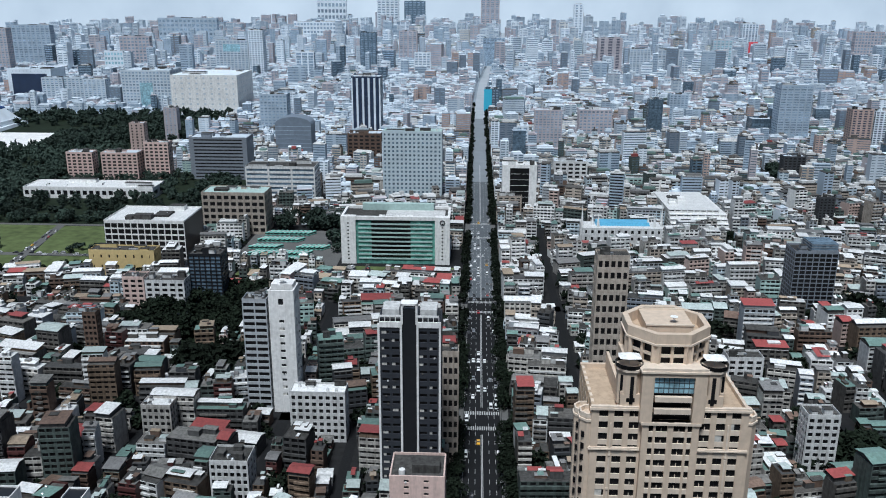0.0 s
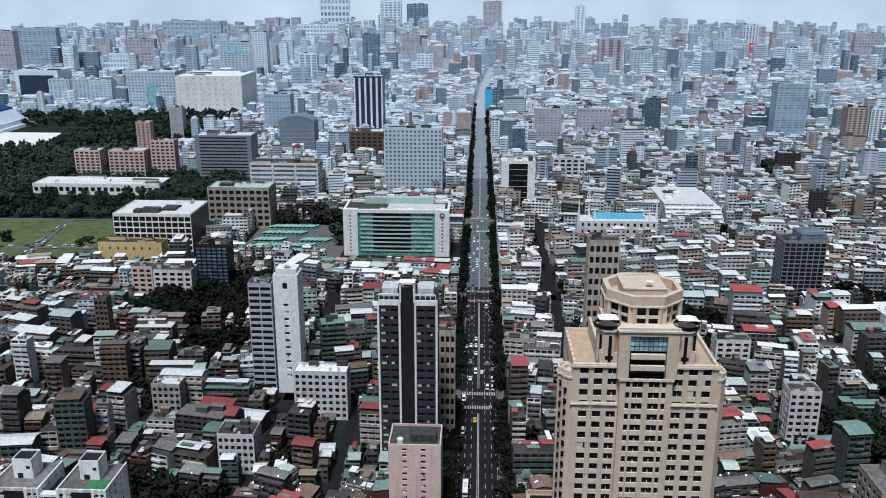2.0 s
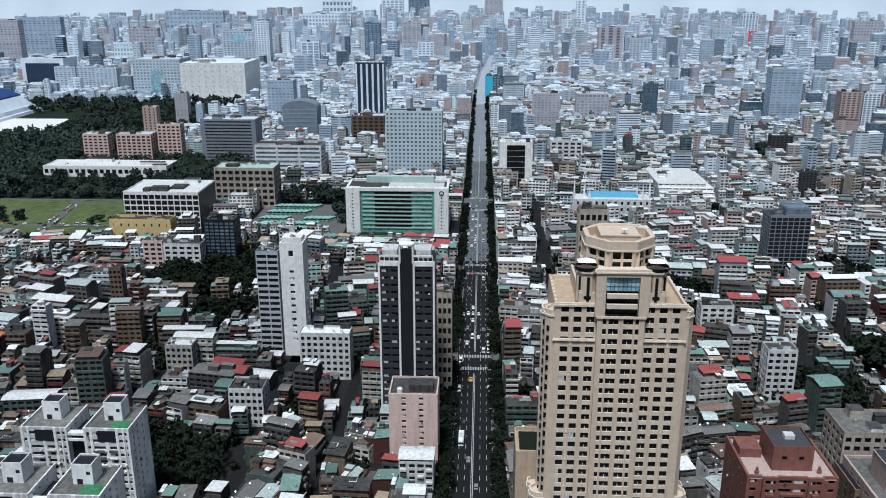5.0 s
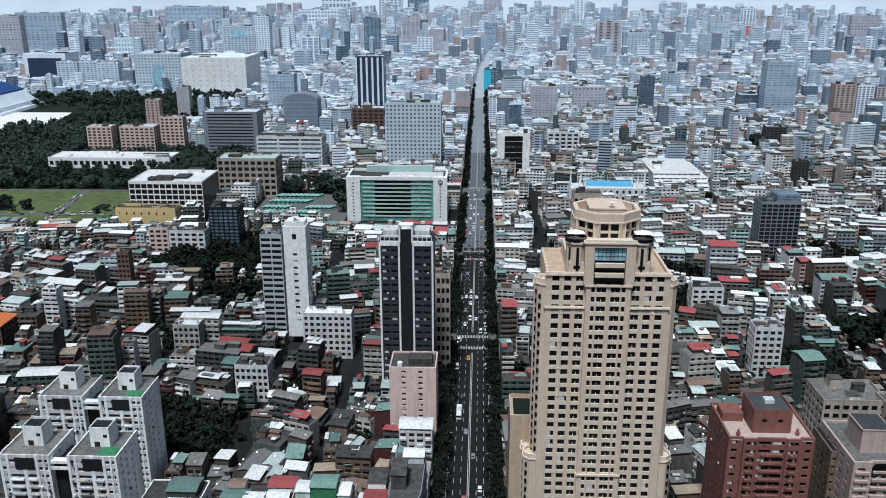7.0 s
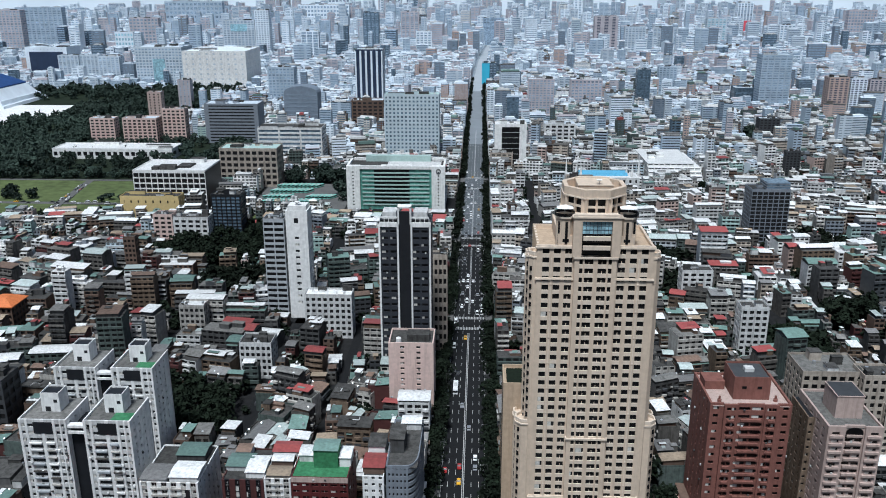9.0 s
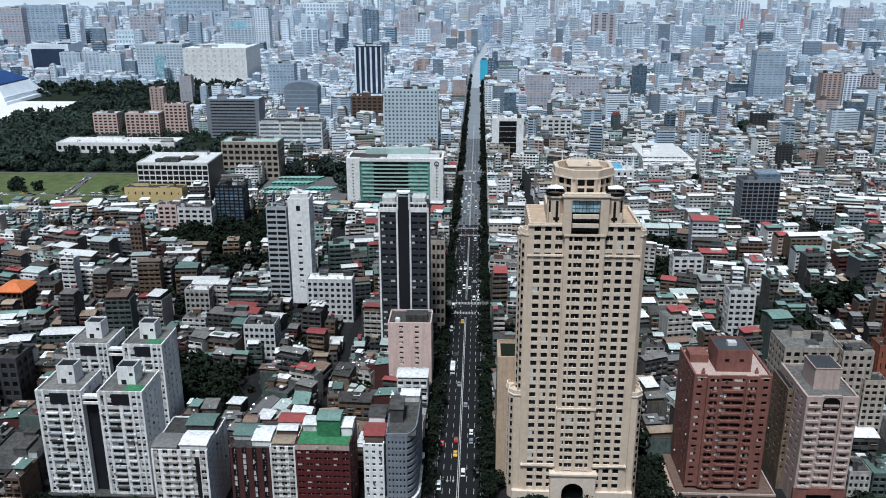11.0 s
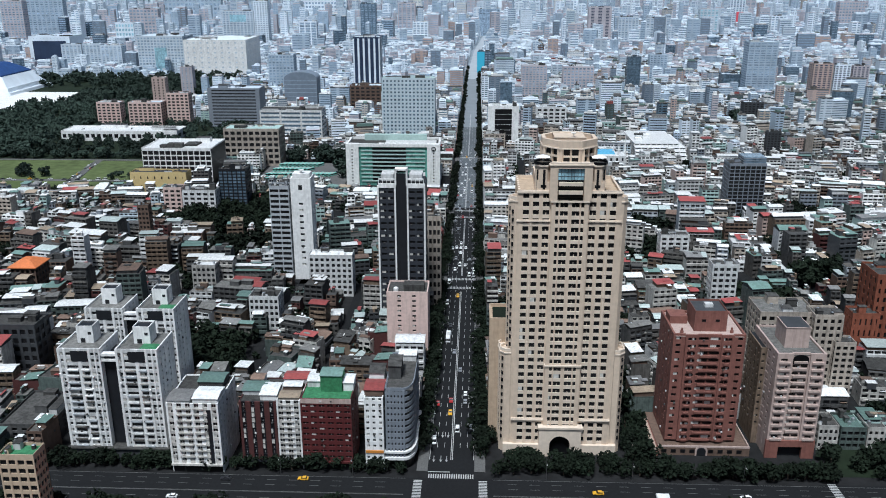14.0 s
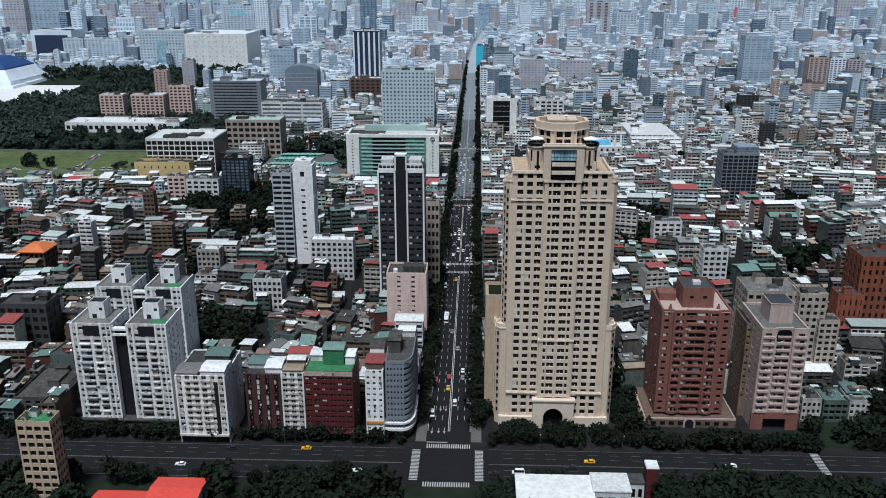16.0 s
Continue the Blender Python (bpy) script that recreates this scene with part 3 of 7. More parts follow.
building("pale_far_tower", "pale apartment tower in the distance", 412.9, 2054.4, 54.2, 20.8, 75.1, 16, 6, 4, FARPALE, FARGLASS, deck=FARPALE)
building("pale_far_tower", "pale apartment tower with dark bays", 520.8, 2195.9, 68.2, 17.7, 64.0, 14, 6, 4, FARPALE, FARGLASS, deck=FARPALE)
building("brick_block", "brown brick apartment block", 371.5, 807.4, 25.4, 15.2, 32.7, 10, 5, 4, DARK, GLASS, deck=FARPALE)
building("dark_block", "dark grey apartment block", 336.9, 618.3, 14.8, 9.5, 28.1, 10, 4, 4, DARK, GLASS)
building("far_dark_block", "dark blue glass block far off", 44.1, 2418.4, 64.9, 22.0, 79.6, 10, 6, 4, FARGLASS, FARGLASS, deck=FARPALE)
building("brown_slab", "brown pink office slab", -1275.1, 2058.1, 61.8, 28.4, 118.0, 18, 6, 4, FARROSE, FARGLASS, deck=FARPALE)
building("brown_slab", "grey office slab with a pink rim", -1288.4, 2258.2, 125.4, 25.9, 118.0, 18, 9, 4, FARBLUE, FARGLASS, deck=FARPALE)
building("balcony_tower", "grey brown apartment tower with dark balconies", 173.7, 47.2, 13.2, 12.0, 46.8, 13, 4, 4, BEIGE, GLASS, pier=0.45, roof=2)
building("grey_apartment", "beige grey apartment block with a long penthouse", 156.7, 52.0, 26.0, 19.3, 46.0, 12, 7, 5, BEIGE, GLASS, roof=3, deck=ROOFPALE)
building("balcony_tower", "beige stepped apartment tower with dark balconies", 181.5, 44.0, 9.6, 8.6, 34.5, 11, 3, 4, BEIGE, GLASS, roof=1)
building("low_house", "white low house with small windows", 163.6, 9.0, 8.6, 12.0, 11.0, 3, 4, 3, HWHITE, GLASS, pier=0.4, roof=2)
building("low_house", "green netted low house", 174.6, 9.5, 11.0, 13.0, 10.0, 3, 4, 3, HGREEN, GLASS, pier=0.2, roof=2, deck=TINGREEN)
building("low_house", "white low house with small windows", 184.6, 10.0, 7.5, 12.0, 10.0, 3, 3, 3, HWHITE, GLASS, pier=0.4, roof=2)
building("orange_block", "orange brick block with stepped roof", 232.0, 103.0, 24.0, 21.0, 46.9, 9, 7, 4, ORANGE, GLASS, pier=0.6, roof=3)
building("orange_block", "orange brick block with a flat terrace", 214.5, 97.0, 14.0, 10.5, 27.5, 4, 5, 4, ORANGE, GLASS, pier=0.7, roof=2)
building("dark_slab", "dark brown apartment slab", -222.9, 60.7, 25.2, 15.1, 30.1, 6, 6, 3, DARK, GLASS, roof=3)
building("grey_hall", "grey concrete hall with a dark flat roof", -186.1, -2.0, 22.3, 31.2, 10.6, 4, 5, 6, GREY, GLASS, pier=0.5, roof=3)
building("corner_apartment", "cream corner apartment block with green roof", -152.0, -66.0, 13.0, 8.2, 35.9, 10, 4, 4, TANSTONE, GLASS, pier=0.25, roof=2, deck=TURFGREEN)
building("pink_apartment", "pink apartment block with stepped front", -242.9, 354.6, 15.3, 12.3, 26.8, 7, 3, 3, PINK, GLASS, roof=2)
building("grey_apartment", "grey apartment block with a white roof", -220.7, 354.5, 27.8, 13.3, 24.6, 6, 5, 3, PALE, GLASS, roof=3)
building("slim_block", "slim brown apartment tower between houses", -229.0, 256.6, 8.0, 6.4, 38.6, 11, 3, 3, BROWN, GLASS, roof=1)
building("white_apartment", "white apartment block with a stair tower", -82.1, 184.1, 27.9, 11.2, 26.9, 7, 8, 3, PALE, GLASS, pier=0.4, roof=3, deck=TINWHITE)
building("white_apartment", "white gridded apartment block", -161.0, 174.9, 14.8, 9.5, 22.5, 6, 5, 3, HWHITE, GLASS, pier=0.35, roof=2, deck=TINWHITE)
building("grey_apartment", "grey apartment block with street balconies", -112.0, 129.6, 17.2, 13.7, 19.9, 5, 6, 3, PALE, GLASS, roof=3)
building("tan_block", "tan apartment block beside the black tower", -16.2, 167.1, 10.0, 8.0, 57.9, 10, 4, 5, BEIGE, GLASS, roof=2)
building("tan_tower", "tan brown apartment tower", 67.1, 222.2, 16.5, 10.8, 88.9, 14, 5, 4, BEIGE, GLASS, roof=2)
building("pale_block", "pale apartment block with layered balconies", 146.9, 241.2, 19.6, 11.0, 24.9, 7, 4, 3, PALE, GLASS, roof=3)
building("white_apartment", "white apartment block with balcony bands", 160.2, 165.8, 15.2, 10.9, 29.9, 8, 4, 4, PALE, GLASS, roof=2)
building("far_slab_tower", "pink grey tower with pale sides far off", 56.5, 4300.0, 94.4, 40.4, 173.3, 18, 4, 3, FARROSE, FARGLASS, deck=FARPALE)
building("white_slim_tower", "slim white tower with dark window slots", 446.7, 3783.5, 40.2, 32.2, 158.6, 14, 2, 2, FARWHITE, FARGLASS, pier=0.5, deck=FARPALE)
building("teal_block", "pale teal glass office block", 700.0, 2343.8, 56.5, 23.1, 83.1, 12, 5, 4, FARPALE, TEALGLASS, deck=FARPALE)
building("netted_block", "block wrapped in bright blue building net", 1445.2, 4300.0, 116.9, 35.6, 131.9, 6, 0, 0, TINBLUE, TINBLUE, sill=0.9, roof=1, deck=TINBLUE)
building("netted_block", "low block wrapped in blue building net", 1264.6, 4295.4, 95.3, 13.2, 47.4, 3, 0, 0, TINBLUE, TINBLUE, sill=0.9, roof=1, deck=TINBLUE)
building("striped_far_tower", "white tower with dark vertical slots", 910.8, 2789.8, 52.5, 31.5, 113.4, 16, 5, 3, FARWHITE, FARGLASS, pier=0.4, sill=0.2, deck=FARPALE)
building("white_far_block", "white apartment block far off", 909.6, 2348.3, 46.6, 17.6, 63.3, 9, 4, 3, FARWHITE, FARGLASS, deck=FARPALE)
building("slate_far_tower", "blue grey stepped tower far off", 1607.1, 4300.0, 96.8, 25.7, 163.8, 14, 4, 3, BLUEGLASS, FARGLASS, deck=FARPALE)
building("slate_far_tower", "blue grey stepped tower far off", 1730.4, 4300.0, 159.6, 34.6, 206.5, 14, 6, 3, BLUEGLASS, FARGLASS, deck=FARPALE)
building("grid_block", "beige gridded office block", 1294.3, 2757.6, 93.7, 24.9, 89.5, 9, 9, 4, FARROSE, FARGLASS, deck=FARPALE)
building("blue_grey_block", "blue grey glass block far off", -1881.9, 4249.0, 118.7, 23.2, 84.1, 7, 5, 3, BLUEGLASS, FARGLASS, deck=FARPALE)
building("pink_grey_block", "pink grey office block with window rows", -1002.6, 2306.2, 88.3, 23.6, 85.8, 9, 8, 4, FARROSE, FARGLASS, deck=FARPALE)
building("teal_striped_block", "white low block with teal stripes", -1011.0, 2171.5, 53.5, 14.8, 53.7, 4, 6, 3, FARWHITE, TEALGLASS, deck=FARPALE)
building("long_far_slab", "long pale slab block far off", -1168.1, 3278.1, 238.1, 29.1, 105.5, 6, 14, 3, FARBLUE, FARGLASS, deck=FARPALE)
building("long_far_slab", "long white hall block far off", -732.8, 3822.0, 241.9, 20.7, 75.0, 4, 16, 3, FARWHITE, FARGLASS, deck=FARPALE)
building("blue_glass_tower", "slim blue grey glass tower", -314.2, 2260.2, 45.4, 28.3, 102.2, 20, 4, 4, BLUEGLASS, FARGLASS, deck=FARPALE)
building("white_far_tower", "white apartment tower far off", -465.6, 4300.0, 109.9, 38.0, 175.7, 14, 5, 3, FARWHITE, FARGLASS, deck=FARPALE)
building("blue_glass_tower", "blue grey glass tower far off", -328.5, 4300.0, 106.8, 34.3, 161.2, 14, 5, 4, BLUEGLASS, FARGLASS, deck=FARPALE)
building("dark_white_block", "dark block with white rims", -439.0, 1974.1, 46.7, 18.8, 68.3, 10, 3, 3, FARWHITE, FARGLASS, pier=0.2, sill=0.2, deck=FARPALE)
building("pink_far_tower", "pink apartment tower far off", -220.5, 2504.1, 56.7, 26.3, 94.9, 16, 4, 3, FARROSE, FARGLASS, deck=FARPALE)
building("white_far_block", "white apartment block far off", -149.5, 2088.7, 42.4, 16.7, 60.5, 9, 4, 3, FARWHITE, FARGLASS, deck=FARPALE)
building("white_far_tower", "wide white office block far off", -755.0, 4300.0, 151.2, 21.5, 190.7, 6, 8, 3, FARWHITE, FARGLASS, deck=FARPALE)
building("billboard_block", "dark avenue block with a cyan board", 22.9, 1391.4, 26.9, 21.6, 44.5, 9, 4, 3, BLUEGLASS, FARGLASS, deck=FARPALE)


# ---------------------------------------------------------------- parks and open ground
def lawn(name, x0, x1, y0, y1, material=GRASS, label="mown green park lawn", category="lawn", dz=0.08, skew=0.0):
    g = Geo(material)
    n = 8
    i = g.points([(x + skew * (y - y0), y, dz) for y in [y0 + (y1 - y0) * a / n for a in range(n + 1)] for x in (x0, x1)])
    g.faces(i, [(a * 2, a * 2 + 1, a * 2 + 3, a * 2 + 2) for a in range(n)], material)
    take(min(x0, x0 + skew * (y1 - y0)), max(x1, x1 + skew * (y1 - y0)), y0, y1)
    return solid(name, g, label, category)


lawn("lawn_west", -662, -394, 441.1, 486.2, skew=0.009)
lawn("lawn_east", -381, -319, 439.5, 484.7, skew=-0.167)
lawn("lawn_west_far", -659, -400, 494.4, 581.9, skew=-0.003)
lawn("lawn_east_far", -388, -327, 492.9, 580.6, skew=-0.174)
lawn("park_road", -630, -303, 486.3, 494.0, PAVING, "grey park road with parked cars", "road", 0.07)
lawn("park_road_far", -685, -321, 582.3, 588.0, PAVING, "grey park road with parked cars", "road", 0.07)
take(-704, -295, 439, 588)
lawn("lawn_office", -122, -17, 448, 470, label="worn grass strip before the white office")
take(-122, -16, 440, 478)
lawn("lawn_court", -197, -125, 437.5, 459.6, label="worn grass strip beside the bus yard")
lawn("earth_court", -234, -157, 421.6, 442.2, DIRT, "bare brown building plot", "plot")
lawn("bus_yard", -210, -119, 470.4, 575.3, PAVING, "grey concrete bus yard", "yard", 0.07)
lawn("memorial_plaza", -1078, -645, 902, 1118, WHITE, "bright white paved plaza", "plaza", 0.6)
take(-1389, -438, 815, 1291)
take(-739, -508, 567, 831)
take(-535, -280, 566, 678)
take(-177, -112, 52, 108)
take(262, 301, 345, 385)
for area in ((160, 204, 155, 192), (226, 250, 208, 234), (360, 396, 818, 870), (-184, -146, 252, 288), (134, 158, 302, 328)):
    take(*area)
take(-238, -155, 305, 395)
lawn("wood_floor_near", -743, -266, 589.4, 831.2, GRASSDARK, "park grass below trees, their shade in its colour", "lawn", 0.05)
lawn("wood_floor_far", -1493, -443, 815.7, 1331.6, GRASSDARK, "park grass below trees, their shade in its colour", "lawn", 0.05)
lawn("court_floor", -238, -155, 304.9, 395.3, GRASSDARK, "grass below trees, their shade in its colour", "lawn", 0.05)
lawn("yard_floor", 262, 301, 345.0, 385.1, GRASSDARK, "grass below trees, their shade in its colour", "lawn", 0.05)
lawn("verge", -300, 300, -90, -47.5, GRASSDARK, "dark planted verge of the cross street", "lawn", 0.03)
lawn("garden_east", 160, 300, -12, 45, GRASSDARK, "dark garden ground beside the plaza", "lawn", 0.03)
strip("park_path", PAVING, 438, 582, lambda y: -391.5 - 0.13 * (y - 443), lambda y: -383.5 - 0.13 * (y - 443), 0.12, "pale path across the lawns", "path")


def lane(name, x0, x1, y0, y1, label="narrow dark asphalt lane between houses"):
    """A side street, kept clear of houses."""
    g = Geo(ASPHALT)
    rows = sorted({y0, y1, *[v for v in ys if y0 < v < y1]})
    i = g.points([(x, y, 0.012) for y in rows for x in (x0, x1)])
    g.faces(i, [(a * 2, a * 2 + 1, a * 2 + 3, a * 2 + 2) for a in range(len(rows) - 1)], ASPHALT)
    take(x0, x1, y0, y1)
    return solid(name, g, label, "road")


LANES = ((-700, -15, 206, 214), (16, 700, 206, 214), (-700, -15, 374, 384), (16, 800, 374, 384), (-800, -15, 574, 596), (16, 1000, 574, 596),
         (-68, -63, 18, 203), (-178, -173, 18, 203), (-108, -102, 60, 374), (79, 85, -14, 203), (185, 190, 44, 374), (-50, -44, 214, 374), (52, 58, 214, 574), (-330, -322, 0, 374), (222, 229, 130, 574))
for n, (x0, x1, y0, y1) in enumerate(LANES):
    lane(f"lane_{n + 1}", x0, x1, y0, y1)

take(-288, -264, 183, 203)


# ---------------------------------------------------------------- the cream stone tower
def gaps(x0, x1, holes):
    """The solid stretches between holes."""
    edges = [x0] + [v for h in holes for v in h] + [x1]
    return [(edges[n], edges[n + 1]) for n in range(0, len(edges), 2)]


def pierced(g, x0, x1, y, deep, z0, z1, holes, rows, wall, trim, back=0.14, side=None):
    """A wall with piers and set-back spandrels round real window openings. side = (axis x, sign) lays it along y."""
    def put(a, b, c, d, e, f, m):
        if side is None:
            g.box(a, b, c, d, e, f, m)
        else:
            x, s = side
            lo, hi = (x + c - y, x + d - y) if s < 0 else (x - (d - y), x - (c - y))
            g.box(lo, hi, a, b, e, f, m)
    for a, b in gaps(x0, x1, holes):
        put(a, b, y, y + deep, z0, z1, wall)
    for a, b in holes:
        for c, d in gaps(z0, z1, rows):
            put(a, b, y + back, y + deep, c, d, trim)
    r = random.Random(int(x0 * 10) + len(rows))
    plain = wall in (CREAM, TANSTONE)
    for a, b in holes:
        for c, d in rows:
            u, v = r.random(), r.uniform(0.3, 0.8) * (b - a)
            if u < (0.06 if plain else 0.3):  # drawn curtains
                put(a + 0.05, a + v, y + 0.27, y + 0.31, c + 0.05, d - 0.05, CURTAIN)
            elif u < 0.42 and not plain:  # window air conditioners
                put(a + v - 0.3, a + v + 0.4, y - 0.4, y + 0.05, c - 0.1, c + 0.5, r.choice((PALE, HPALE, GREY)))


def corner_bay(cx, cy, r, n=8, half=False):
    return [(cx + r * math.cos(math.pi / n + 2 * math.pi * k / n), cy + r * math.sin(math.pi / n + 2 * math.pi * k / n)) for k in range(n)]


def cream_tower():
    mx, my, fh, depth = 46.8, 2.3, 3.375, 27.0
    root = thing("cream_tower", "tall cream stone apartment tower with a round hollow crown", "tower", mx, my, 0)
    take(12, 78, -8, 38)
    rows = [(7.1 + fh * n - 0.98, 7.1 + fh * n + 0.95) for n in range(33)]
    wing = [(-18.3, -15.9), (-14.4, -12.0), (-10.5, -7.9)]
    centre = [(-5.6, -4.4), (-3.8, -0.75), (0.75, 3.8), (4.4, 5.6)]
    mirror = [(-b, -a) for a, b in reversed(wing)]
    top = 117.2
    # black core: the darkness of the rooms is in its colour
    core = Geo(BLACK)
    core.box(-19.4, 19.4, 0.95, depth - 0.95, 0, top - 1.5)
    part("inner_wall", core, root, "black core that stands in for unlit rooms")
    for name, x0, x1, y, holes in (("front_wall", -20.3, -7.3, 0.0, wing), ("front_wall", 7.3, 20.3, 0.0, mirror)):
        g = Geo(CREAM)
        pierced(g, x0, x1, y, 0.9, 0, top, holes, rows, CREAM, CREAM2)
        part(name, g, root)
    g = Geo(CREAM)
    pierced(g, -7.3, 7.3, -1.5, 1.6, 12.5, 113.6, centre, rows[2:32], CREAM, CREAM2, back=0.2)
    g.box(-7.3, -7.0, 0, 2, 12.5, 113.6).box(7.0, 7.3, 0, 2, 12.5, 113.6)
    part("centre_wall", g, root)
    pane = {}
    for holes, y, which in ((wing, 0.42, rows), (mirror, 0.42, rows), (centre, -0.9, rows[2:32])):
        for a, b in holes:
            size = round(b - a, 2)
            if size not in pane:
                q = Geo(GLASS)
                q.box(-size / 2, size / 2, 0.06, 0.12, -1.0, 1.0, GLASS)
                for u in ((-size / 2, -size / 2 + 0.07), (size / 2 - 0.07, size / 2), (-0.035, 0.035)):
                    q.box(u[0], u[1], 0, 0.06, -1.0, 1.0, BLACK)
                if size > 2.5:
                    q.box(-0.1, 0.1, -0.1, 0, -0.95, -0.1, CREAM2)
                pane[size] = q.mesh("window")
            for c, d in which:
                ob = part("window", pane[size], root)
                ob.location = ((a + b) / 2, y, (c + d) / 2)
    # sides and back
    cols = [(2.5 + 3.4 * n, 4.3 + 3.4 * n) for n in range(7)]
    for s in (-1, 1):
        # west wall in tan: its shade is put into the stone colour
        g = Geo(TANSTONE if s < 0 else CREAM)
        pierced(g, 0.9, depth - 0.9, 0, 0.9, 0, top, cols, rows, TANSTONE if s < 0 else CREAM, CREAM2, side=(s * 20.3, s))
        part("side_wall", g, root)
        q = Geo(GLASS)
        for a, b in cols:
            q.box(s * 19.75 - 0.05, s * 19.75 + 0.05, a, b, 5.5, top - 2)
        part("side_glazing", q, root)
    g = Geo(CREAM)
    g.box(-20.3, 20.3, depth - 0.9, depth, 0, top)
    part("back_wall", g, root)
    # thin mullion pilasters, three storeys each
    q = Geo(CREAM2)
    q.box(-0.22, 0.22, -0.28, 0, 0.5, 9.6).box(-0.3, 0.3, -0.4, 0, 0, 0.5)
    me = q.mesh("pilaster")
    for n in range(10):
        for x in (-15.15, 15.15):
            ob = part("pilaster", me, root)
            ob.location = (x, 0, 8.3 + 3 * n * fh + fh)
    # ledges
    for z, e, h in ((16.0, 0.7, 0.9), (104.6, 0.45, 0.7), (116.2, 0.5, 1.1)):
        for x0, x1 in ((-20.3, -7.4), (7.4, 20.3)):
            g = Geo(CREAM2)
            g.box(x0 - e, x1 + e if x0 > 0 else x1, -e, 0.5, z, z + h * 0.55).box(x0 - e * 0.6, x1 + (e * 0.6 if x0 > 0 else 0), -e * 0.6, 0.5, z + h * 0.55, z + h)
            part("ledge", g, root)
    for z in (42.0, 112.9):
        g = Geo(CREAM2)
        g.box(-7.7, 7.7, -1.95, 0.3, z, z + 0.7)
        part("ledge", g, root)
    # corner turrets, stepped
    for s in (-1, 1):
        mtl = CREAM if s > 0 else CREAM
        for cx, cy, r, zt, nm in ((20.2, 3.2, 3.0, 114.6, "corner_turret"), (21.0, 8.2, 3.0, 113.0, "corner_turret"),
                                  (22.6, 4.2, 3.7, 48.8, "lower_turret"), (23.4, 11.0, 3.4, 47.5, "lower_turret")):
            g = Geo(mtl)
            pts = corner_bay(s * cx, cy, r)
            g.prism(pts, 0, zt - 1.2, mtl).ring(pts, 0.5, zt - 1.2, zt, CREAM2)
            g.ring(corner_bay(s * cx, cy, r + 0.3), 0.8, zt - 2.2, zt - 1.6, CREAM2)
            t = part(nm, g, root)
            if s < 0 or nm == "lower_turret":
                q = Geo(GLASS)
                for n in range(33):
                    zz = 7.1 + fh * n
                    if zz < zt - 3.5:
                        ang = math.pi * 1.25 if s < 0 else math.pi * 1.75
                        wx, wy = s * cx + math.cos(ang) * r * 0.93, cy + math.sin(ang) * r * 0.93
                        q.box(wx - 0.42, wx + 0.42, wy - 0.42, wy + 0.42, zz - 0.8, zz + 0.8)
                part("turret_window", q, t)
    # lower tan wings
    for s, x0, x1, y0, y1, zt in ((-1, -30.5, -20.5, 13, 30, 57.5), (1, 20.5, 24.5, 14, 27, 50)):
        g = Geo(TANSTONE)
        g.box(x0, x1, y0, y1, 0, zt - 1.5).box(x0, x1, y0, y0 + 0.6, zt - 1.5, zt).box(x0, x0 + 0.6, y0 + 0.6, y1, zt - 1.5, zt).box(x0, x1, y1 - 0.6, y1, zt - 1.5, zt)
        wing_ob = part("low_wing", g, root, "tan stone side wing with a roof garden")
        q = Geo(GLASS)
        for n in range(14):
            for k in range(4):
                yy = y0 + 2 + k * (y1 - y0 - 4) / 3.5
                xx = x0 if s < 0 else x1
                q.box(xx - 0.04, xx + 0.04, yy, yy + 1.5, 6 + n * fh, 7.7 + n * fh)
        part("wing_window", q, wing_ob)
        q = Geo(TURFGREEN)
        q.box(x0 + 1.4, x1 - 1.4, y0 + 1.4, y1 - 2, zt - 1.5, zt - 0.9, LEAF)
        part("roof_garden", q, wing_ob, "clipped green roof planting")
    # base and portal
    g = Geo(CREAM2)
    g.box(-24.2, -7.6, -1.2, 3, 0, 4.6).box(7.6, 24.2, -1.2, 3, 0, 4.6)
    part("plinth", g, root)
    g = Geo(CREAM2)
    outline = [(-9, 0), (-9, 13.4), (9, 13.4), (9, 0), (4.4, 0)]
    arch = [(4.4 * math.cos(a * math.pi / 12), 5.5 + 4.4 * math.sin(a * math.pi / 12)) for a in range(13)]
    ring = outline + [(4.4, 5.5)] + arch[1:-1] + [(-4.4, 5.5), (-4.4, 0)]
    n = len(ring)
    i = g.points([(x, -3.0, z) for x, z in ring] + [(x, 0.2, z) for x, z in ring])
    g.faces(i, [tuple(range(n)), tuple(range(2 * n - 1, n - 1, -1))] + [((a + 1) % n, a, n + a, n + (a + 1) % n) for a in range(n)], CREAM2)
    portal = part("portal", g, root, "arched stone entrance porch")
    q = Geo(GLASS)
    q.box(-4.3, 4.3, -0.6, -0.4, 0, 10)
    part("door", q, portal, "dark recessed doorway")
    g = Geo(CREAM2)
    g.box(-9.5, 9.5, -3.5, 0, 13.4, 14.2)
    part("cornice", g, portal)
    # roof terraces and shoulders
    g = Geo(ROOFGREY)
    g.box(-19.8, 19.8, 0.5, depth - 0.5, top - 1.6, top - 1.3, TANSTONE)
    part("terrace", g, root, "tan paved roof terrace")
    for s in (-1, 1):
        g = Geo(CREAM)
        xs = sorted((s * 19.8, s * 8.5))
        g.box(min(s * 13.2, s * 7.4), max(s * 13.2, s * 7.4), 0.3, 2.4, top, top + 3.3)
        g.box(*sorted((s * 13.2, s * 12.4)), 0.5, depth - 1, top - 1, top + 4.0)
        g.box(*sorted((s * 13.2, s * 7.4)), 2.4, 4.5, top, top + 3.3)
        sh = part("shoulder", g, root)
        q = Geo(GLASS)
